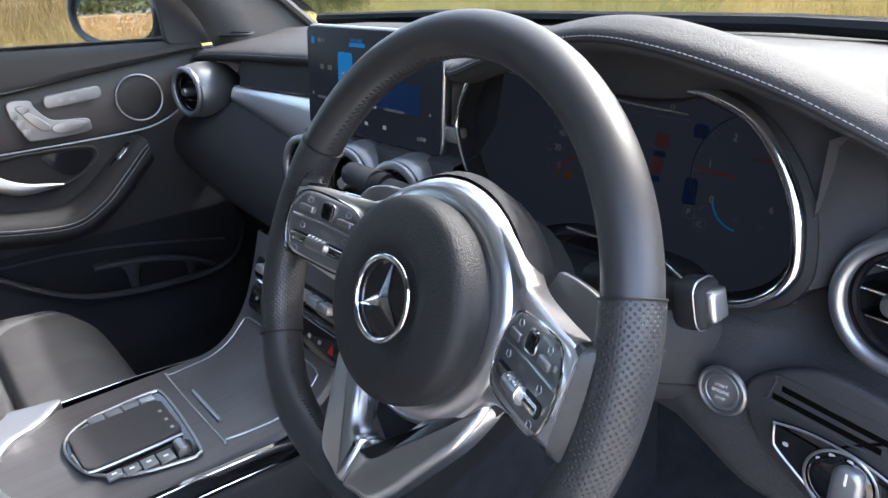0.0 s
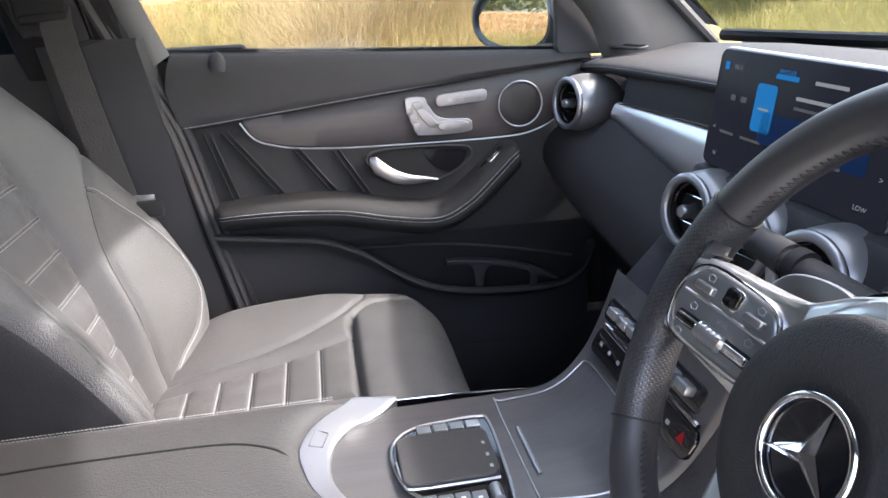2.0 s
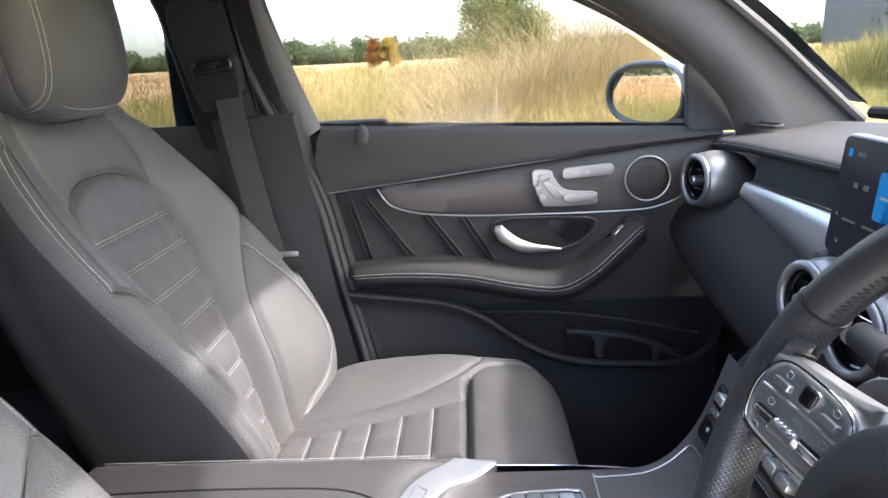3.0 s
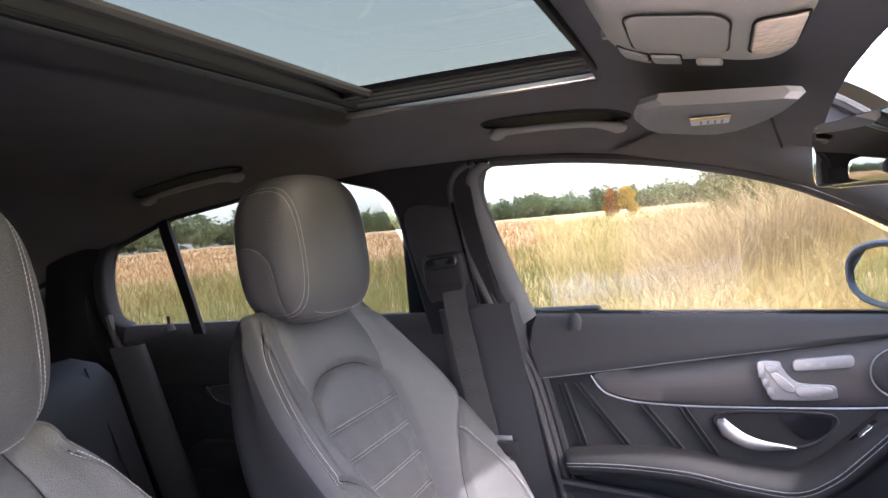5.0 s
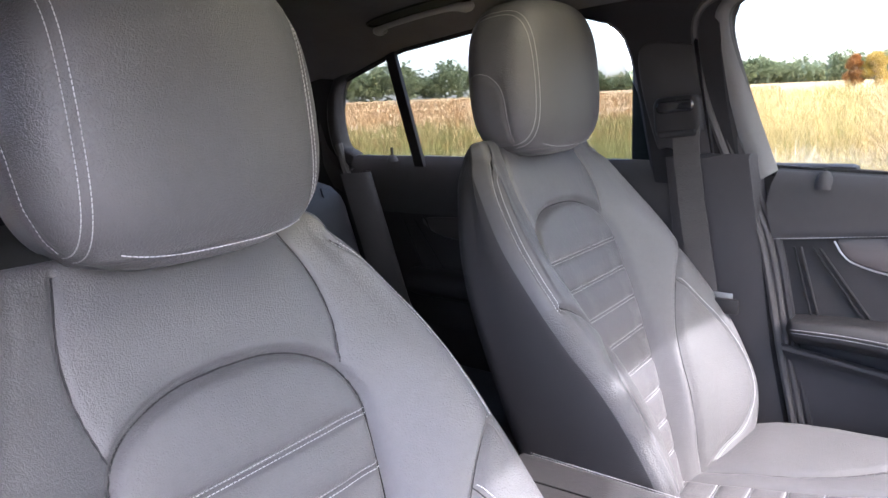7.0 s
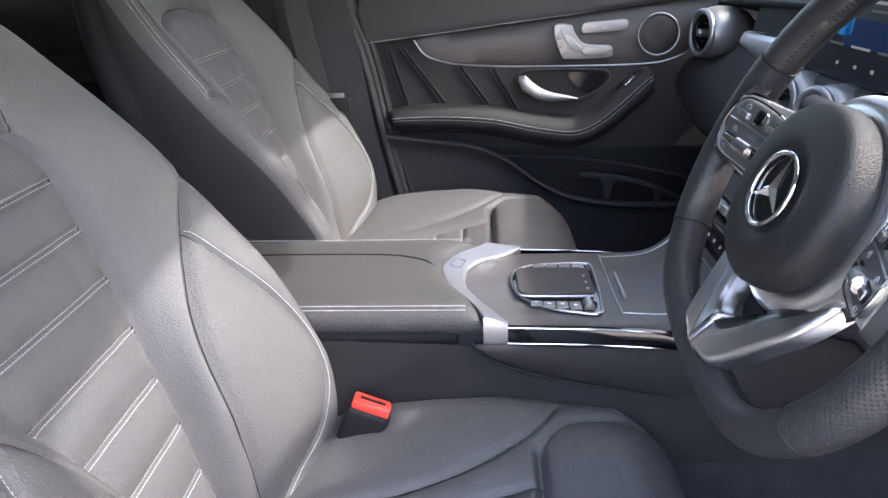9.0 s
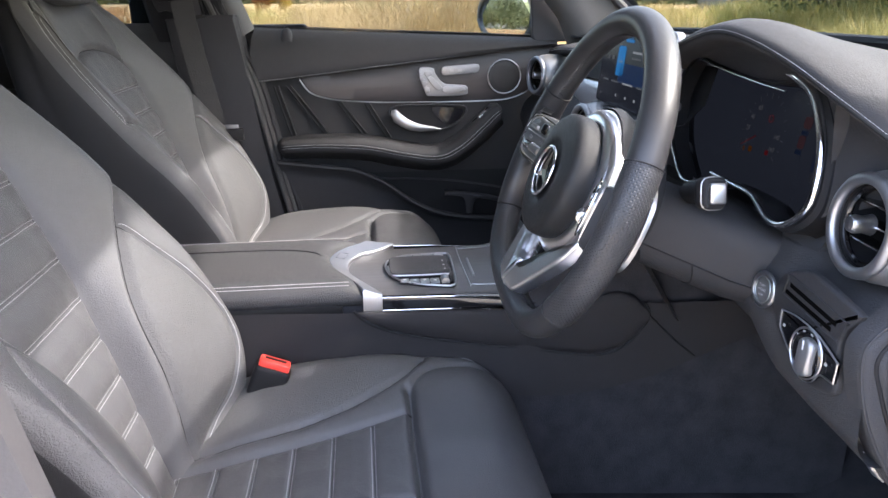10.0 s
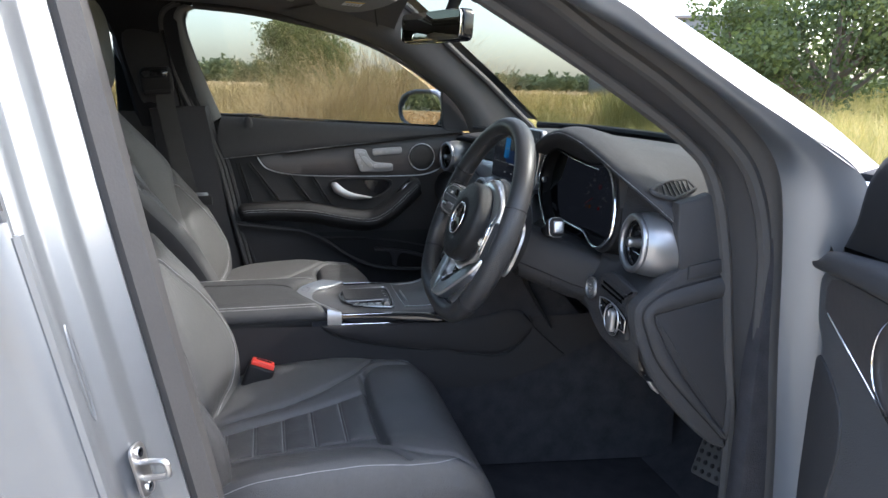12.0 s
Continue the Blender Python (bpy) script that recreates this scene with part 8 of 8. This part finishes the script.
part("roof_seam", tube(spline([(-0.50, -0.02, roof_z(-0.50, -0.02) - 0.001), (-0.60, 0.0, roof_z(-0.60, 0.0) - 0.001), (-0.70, 0.03, 1.385)], 16), 0.0025, 6), DARK, label="dark joint between roof lining and pillar trim", category="trim", kind="structure")

# inside mirror
im = thing("rear_view_mirror", (0, 0.06, 1.40), "black frameless inside rear view mirror", "mirror")
ip = axes((0.0, 0.035, 1.395), (0.93, 0.37, 0.0), (0.0, 0.05, 1))
part("shell", plate(rounded(0.245, 0.070, 0.016), lambda a, b, c: ip(a, b, c - 0.032), 0.030, 0.010), GLOSS, im)
part("mirror_glass", plate(rounded(0.241, 0.066, 0.014), lambda a, b, c: ip(a, b, c), 0.004, 0.001), MIRROR, im)
part("stem", tube([(0, 0.075, 1.41), (0, 0.10, 1.47), (0, 0.09, 1.52)], [0.012, 0.016, 0.03], 12), DARK, im)
part("sensor_box", box((0, 0.12, 1.50), (0.10, 0.12, 0.035), 0.012, Matrix.Rotation(radians(-35), 3, "X")), DARK, im)

# ---- open driver's door ----
dd = thing("driver_door", (0.92, 0.40, 0.42), "open driver's door with black inner panel", "car door")
dn = Vector((0.94, -0.34, 0)).normalized()
du = Vector((0, 0, 1))
dp = axes((0.905, 0.400, 0.0), dn, du)
part("skin", plate([(0.0, 0.42), (1.0, 0.42), (1.0, 1.09), (0.0, 1.04)], lambda a, b, c: dp(a, b, c - 0.16), 0.10, 0.02), PAINT, dd, "silver painted outer skin")
part("panel", plate(spline([(0.0, 0.50), (-0.018, 0.70), (-0.020, 0.84), (-0.014, 0.905), (-0.036, 0.94), (-0.046, 1.0), (-0.02, 1.03), (0.02, 1.045), (0.5, 1.09), (0.98, 1.11), (0.98, 0.5), (0.5, 0.44)], 70, True), lambda a, b, c: dp(a, b, c - 0.07), 0.075, 0.020), LEATHER, dd, "grained black inner panel")
part("top_pad", plate([(-0.042, 1.014), (0.10, 1.022), (0.98, 1.03), (0.98, 1.100), (0.10, 1.058), (-0.01, 1.047)], lambda a, b, c: dp(a, b, c - 0.055), 0.072, 0.012), DASH, dd)
part("wood_trim", plate([(-0.002, 0.967), (-0.005, 0.996), (0.004, 1.010), (0.03, 1.017), (0.07, 1.019), (0.30, 1.022), (0.5, 1.022), (0.5, 0.84), (0.30, 0.858), (0.184, 0.895), (0.125, 0.918), (0.066, 0.941), (0.013, 0.963)], lambda a, b, c: dp(a, b, c + 0.002), 0.005, 0.0), WOOD, dd, "dark wood veneer")
part("chrome_strip", tube([dp(a, b, 0.008) for a, b in spline([(0.010, 0.964), (0.066, 0.941), (0.125, 0.918), (0.184, 0.895), (0.30, 0.858), (0.5, 0.84)], 40)], 0.0014, 8), CHROME, dd, "thin polished strip")
part("speaker_ring", tube([dp(0.20 + 0.059 * math.cos(q), 0.958 + 0.059 * math.sin(q), 0.010) for q in np.linspace(0, 2 * math.pi, 48, endpoint=False)], 0.0016, 8, closed=True), CHROME, dd)
part("door_pocket", plate(spline([(0.000, 0.900), (0.055, 0.876), (0.084, 0.841), (0.090, 0.792), (0.074, 0.719), (0.05, 0.66), (0.0, 0.66), (-0.008, 0.77), (-0.008, 0.86)], 50, True), lambda a, b, c: dp(a, b, c + 0.002), 0.006, 0.003), LOWPANEL, dd, "dark door pocket")
part("speaker_grille", lathe([(0.057, 0.004), (0.0, 0.009)], lambda a, b, c: dp(0.20 + a, 0.958 + b, c), 30), DARK, dd)
part("mirror_cover", plate(spline([(-0.015, 1.03), (-0.004, 1.10), (0.016, 1.160), (0.07, 1.20), (0.20, 1.20), (0.24, 1.05)], 40, True), lambda a, b, c: dp(a, b, c - 0.09), 0.08, 0.025), DARK, dd, "black mirror mount")


# ---- outside ----
def ground_z(x, y):
    d = math.hypot(x, y)
    return 0.012 * max(0, d - 6) + 0.10 * noise.noise(Vector((x * 0.13, y * 0.13, 0.4))) * min(1, d / 8) if d < 160 else 0.012 * 154 - 0.004 * (d - 160)


radii = np.r_[0, np.geomspace(2.0, 3000, 54)]
gv = [[(r * math.cos(q), r * math.sin(q), ground_z(r * math.cos(q), r * math.sin(q))) for q in np.linspace(0, 2 * math.pi, 96, endpoint=False)] for r in radii]
GROUND = material("dry_meadow_soil", (0.27, 0.185, 0.075), 0.95, grain=1.0, size=12, vary=0.35, vsize=0.35)
part("ground", loft(gv, ring=True), GROUND, label="dry grassy field reaching the horizon", category="field", kind="structure", smooth=180)


# unseen ground, added pale and wide to bounce light onto paint and cabin
GRAVEL = material("bounce_gravel", (0.36, 0.335, 0.29), 0.95, grain=1.0, size=60, kind="voronoi", vary=0.3, vsize=3)
def track_z(x, y):
    """The track sinks into the grass along an uneven edge."""
    edge = min(x + 1.5, 5.0 - x, y + 8.0, 4.6 - y) + 0.45 * noise.noise(Vector((x * 0.9, y * 0.9, 7.0)))
    return 0.09 + 0.02 * noise.noise(Vector((x, y, 2.0))) - 0.30 * max(0.0, 1 - edge / 0.7)


part("track", loft([[(x, y, track_z(x, y)) for x in np.linspace(-1.8, 5.3, 48)] for y in np.linspace(-8.4, 5.0, 80)]), GRAVEL, label="unseen pale gravel under the car, added to bounce light", category="track", kind="structure", smooth=180)


def foliage(name, dark, lightc, size, rough=0.7):
    """Leaf or blade colours that change from piece to piece."""
    m = bpy.data.materials.new(name)
    m.use_nodes = True
    n, l = m.node_tree.nodes, m.node_tree.links
    b = n["Principled BSDF"]
    b.inputs["Roughness"].default_value = rough
    geo, ramp = n.new("ShaderNodeNewGeometry"), n.new("ShaderNodeMix")
    ramp.data_type = "RGBA"
    tex, add = n.new("ShaderNodeTexNoise"), n.new("ShaderNodeMath")
    tex.inputs["Scale"].default_value = size
    co = n.new("ShaderNodeTexCoord")
    l.new(co.outputs["Object"], tex.inputs[0])
    add.operation = "MULTIPLY_ADD"
    add.inputs[1].default_value, add.inputs[2].default_value = 0.55, -0.05
    l.new(geo.outputs["Random Per Island"], add.inputs[0])
    sub = n.new("ShaderNodeMath")
    sub.operation, sub.use_clamp = "ADD", True
    l.new(add.outputs[0], sub.inputs[0])
    half = n.new("ShaderNodeMath")
    half.operation, half.inputs[1].default_value, half.inputs[2].default_value = "MULTIPLY_ADD", 1.6, -0.55
    l.new(tex.outputs[0], half.inputs[0])
    l.new(half.outputs[0], sub.inputs[1])
    l.new(sub.outputs[0], ramp.inputs[0])
    ramp.inputs[6].default_value, ramp.inputs[7].default_value = (*dark, 1), (*lightc, 1)
    l.new(ramp.outputs[2], b.inputs["Base Color"])
    thin, both = n.new("ShaderNodeBsdfTranslucent"), n.new("ShaderNodeMixShader")
    both.inputs[0].default_value = 0.4          # light that comes through the leaf
    l.new(ramp.outputs[2], thin.inputs[0])
    l.new(b.outputs[0], both.inputs[1])
    l.new(thin.outputs[0], both.inputs[2])
    l.new(both.outputs[0], n["Material Output"].inputs[0])
    return m


STRAW = foliage("dry_grass", (0.22, 0.155, 0.050), (0.54, 0.42, 0.18), 0.5)
GREEN = foliage("green_grass", (0.085, 0.115, 0.022), (0.26, 0.27, 0.065), 0.6)
WEED = foliage("brown_seed_heads", (0.21, 0.14, 0.065), (0.48, 0.37, 0.19), 0.8)
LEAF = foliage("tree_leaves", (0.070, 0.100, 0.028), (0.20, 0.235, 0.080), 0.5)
# distance haze is mixed into these colours, paler and greyer than LEAF
FARLEAF = foliage("haze_tinted_leaves", (0.105, 0.135, 0.070), (0.215, 0.245, 0.135), 0.05)
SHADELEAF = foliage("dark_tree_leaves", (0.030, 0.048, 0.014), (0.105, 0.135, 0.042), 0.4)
AUTUMN = foliage("yellowing_leaves", (0.30, 0.21, 0.03), (0.48, 0.34, 0.06), 0.6)
BARK = material("grey_bark", (0.10, 0.08, 0.06), 0.9, grain=1.0, size=30, vary=0.3)
rnd = random.Random(4)


def blade_field(name, mat, label, count, rmin, rmax, hmin, hmax, width, arc, lean=0.35, patch=0.0):
    """Many single blades round the car, thinner with distance."""
    v, f = [], []
    made = 0
    while made < count:
        q = radians(rnd.uniform(*arc))
        r = rmin * (rmax / rmin) ** rnd.random()
        x, y = -r * math.sin(q), r * math.cos(q)
        if patch and noise.noise(Vector((x * 0.28, y * 0.28, 5.0))) < patch * (rnd.random() - 0.2):
            made += 1
            continue
        made += 1
        z = ground_z(x, y) - 0.02
        h = rnd.uniform(hmin, hmax) * (0.75 + 0.8 * noise.noise(Vector((x * 0.3, y * 0.3, 1.0)))) 
        w = width * (0.6 + 0.8 * rnd.random()) * max(1, r / 9)
        a = rnd.uniform(0, 6.28)
        dx, dy = math.cos(a), math.sin(a)
        lx, ly = rnd.gauss(0, lean) * h, rnd.gauss(0, lean) * h
        k = len(v)
        v += [(x - dx * w, y - dy * w, z), (x + dx * w, y + dy * w, z), (x + 0.3 * lx - dx * w * 0.8, y + 0.3 * ly - dy * w * 0.8, z + 0.6 * h), (x + 0.3 * lx + dx * w * 0.8, y + 0.3 * ly + dy * w * 0.8, z + 0.6 * h), (x + lx, y + ly, z + h)]
        f += [(k, k + 1, k + 3, k + 2), (k + 2, k + 3, k + 4)]
    me = bpy.data.meshes.new(name)
    me.from_pydata(v, [], f)
    me.materials.append(mat)
    return tagged(new(name, me), label, "grass", kind="stuff")


STUBBLE = foliage("orange_stubble", (0.20, 0.105, 0.036), (0.33, 0.19, 0.078), 0.3)
blade_field("dry_grass", STRAW, "tall dry straw-coloured meadow grass", 78000, 3.2, 70, 0.40, 1.05, 0.0032, (14, 104), lean=0.5)
blade_field("stubble", STUBBLE, "orange-tan dry stubble of the far field", 36000, 16, 110, 0.20, 0.45, 0.005, (102, 175))
blade_field("green_grass", GREEN, "green meadow grass between the straw", 72000, 2.6, 60, 0.35, 0.95, 0.0045, (14, 100), lean=0.5, patch=0.5)
BLEACHED = foliage("bleached_weed_stems", (0.30, 0.27, 0.20), (0.50, 0.47, 0.38), 0.8)
blade_field("weeds", BLEACHED, "bleached white dead weed stems", 2200, 8.5, 14, 0.5, 1.15, 0.006, (95.5, 104), lean=0.5, patch=0.4)
TUFT = foliage("tufted_field_grass", (0.085, 0.095, 0.020), (0.23, 0.20, 0.06), 0.5)
blade_field("green_grass", TUFT, "low green grass beside the stubble", 40000, 2.6, 26, 0.30, 0.70, 0.005, (98, 175))
blade_field("weeds", WEED, "brown dead weed stems and seed heads", 42000, 5.0, 24, 0.8, 1.9, 0.0045, (70, 96), lean=0.45, patch=0.6)


def leaf_cloud(v, f, cx, cy, cz, rx, ry, rz, n, size):
    for _ in range(n):
        while True:
            p = Vector((rnd.uniform(-1, 1), rnd.uniform(-1, 1), rnd.uniform(-1, 1)))
            if p.length < 1:
                break
        p = p * (0.55 + 0.45 * rnd.random()) / max(0.3, p.length) * rnd.uniform(0.6, 1.0)
        b = 1 + 0.4 * noise.noise(p * 2.2 + Vector((cx, cy, cz)))
        c = Vector((cx + p.x * rx * b, cy + p.y * ry * b, cz + p.z * rz * b))
        u = Vector((rnd.gauss(0, 1), rnd.gauss(0, 1), rnd.gauss(0, 1))).normalized() * size * rnd.uniform(0.6, 1.4)
        w = u.orthogonal().normalized() * size * rnd.uniform(0.4, 0.8)
        k = len(v)
        v += [c - u, c - w, c + u, c + w]
        f.append((k, k + 1, k + 2, k + 3))


def tree(x, y, h, spread, mat, label, n=2600, size=0.09, clumps=9, bushy=False):
    z0 = ground_z(x, y)
    t = thing("tree", (x, y, z0), label, "tree", "trees at the field's edge")
    limbs = []
    v, f = [], []
    for k in range(clumps):
        a, e = rnd.uniform(0, 6.28), rnd.uniform(0.1 if bushy else 0.35, 0.92)
        r = spread * rnd.uniform(0.25, 0.8) * math.sin(math.pi * min(0.95, max(0.15, e)) ** 0.8)
        c = (x + r * math.cos(a), y + r * math.sin(a), z0 + h * e)
        s = spread * rnd.uniform(0.32, 0.55)
        leaf_cloud(v, f, *c, s, s, s * 0.8, n // clumps, size)
        limbs.append(tube([(x, y, z0 + h * max(0.05, 0.4 * e)), ((x + c[0]) / 2, (y + c[1]) / 2, z0 + h * 0.65 * e), c], [0.02 * h, 0.012 * h, 0.004 * h], 6))
    part("trunk", join(tube([(x, y, z0 - 0.1), (x + 0.02 * h, y, z0 + 0.35 * h), (x, y + 0.02 * h, z0 + 0.8 * h)], [0.035 * h, 0.024 * h, 0.006 * h], 8), *limbs), BARK, t)
    part("crown", (v, f), mat, t)


def bearing(deg, d):
    """A place d metres off, deg degrees left of the car's nose."""
    return -d * math.sin(radians(deg)), d * math.cos(radians(deg))


tree(*bearing(87.5, 36), 4.9, 3.0, LEAF, "loose green hawthorn at the field's edge", 24000, 0.075, 34, True)
tree(*bearing(80, 30), 2.5, 1.9, LEAF, "low green bramble mound in grass", 2600, 0.08, 9, True)
RUST = foliage("rust_leaves", (0.26, 0.11, 0.03), (0.42, 0.20, 0.06), 0.6)
tree(*bearing(97.4, 72), 2.9, 1.15, RUST, "small rust-coloured bush at the field's edge", 5000, 0.09, 14, True)
tree(*bearing(96.1, 72), 3.2, 1.35, AUTUMN, "yellow-green young field maple", 6000, 0.09, 16, True)
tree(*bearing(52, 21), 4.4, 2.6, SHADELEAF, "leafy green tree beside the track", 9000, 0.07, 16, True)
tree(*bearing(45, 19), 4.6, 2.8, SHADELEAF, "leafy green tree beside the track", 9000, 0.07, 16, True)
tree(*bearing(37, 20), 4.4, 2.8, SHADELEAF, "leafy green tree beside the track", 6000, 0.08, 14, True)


def woods(name, a0, a1, d, h, label, n, size, mat=None):
    v, f = [], []
    for k in range(int((a1 - a0) * d / 57.3 / (h * 0.30))):
        q = a0 + (a1 - a0) * (k + rnd.random()) / ((a1 - a0) * d / 57.3 / (h * 0.30))
        x, y = bearing(q, d * rnd.uniform(0.93, 1.08))
        hh = h * rnd.uniform(0.7, 1.15)
        leaf_cloud(v, f, x, y, ground_z(x, y) + hh * 0.45, h * 0.55, h * 0.55, hh * 0.55, n, size)
    me = bpy.data.meshes.new(name)
    me.from_pydata([tuple(p) for p in v], [], f)
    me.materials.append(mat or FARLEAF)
    tagged(new(name, me), label, "woodland", kind="stuff")


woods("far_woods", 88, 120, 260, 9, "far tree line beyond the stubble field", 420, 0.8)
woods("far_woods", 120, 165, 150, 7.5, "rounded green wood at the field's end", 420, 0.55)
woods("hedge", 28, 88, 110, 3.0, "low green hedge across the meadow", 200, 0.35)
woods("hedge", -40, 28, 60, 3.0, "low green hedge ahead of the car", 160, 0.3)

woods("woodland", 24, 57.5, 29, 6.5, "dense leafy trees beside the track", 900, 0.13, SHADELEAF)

BANKLEAF = foliage("weedy_bank_leaves", (0.13, 0.135, 0.035), (0.36, 0.31, 0.11), 0.7)
woods("weed_bank", 26, 61, 27, 1.45, "overgrown bank of green weeds and brambles", 420, 0.06, BANKLEAF)
blade_field("weeds", BANKLEAF, "tall green weed stems on the bank", 12000, 18, 27, 0.9, 1.8, 0.006, (27, 62), lean=0.3)
blade_field("green_grass", BANKLEAF, "yellow-green weeds beside the track", 26000, 4.5, 20, 0.45, 1.15, 0.005, (27, 70), lean=0.45)

bx, by = bearing(59, 74)
barn = thing("barn", (bx, by, ground_z(bx, by)), "long dark grey corrugated barn", "barn")
bt = Matrix.Rotation(radians(59), 3, "Z")
part("wall", box((bx, by, ground_z(bx, by) + 3.6), (12.5, 8, 7.4), 0.03, bt), material("grey_sheet_cladding", (0.13, 0.14, 0.15), 0.7, grain=0.6, size=6, kind="wave", vary=0.15, vsize=0.5), barn)
part("roof", box((bx, by, ground_z(bx, by) + 7.45), (13, 8.6, 0.3), 0.05, bt), material("grey_roof_sheet", (0.16, 0.16, 0.17), 0.7, vary=0.15, vsize=0.5), barn)
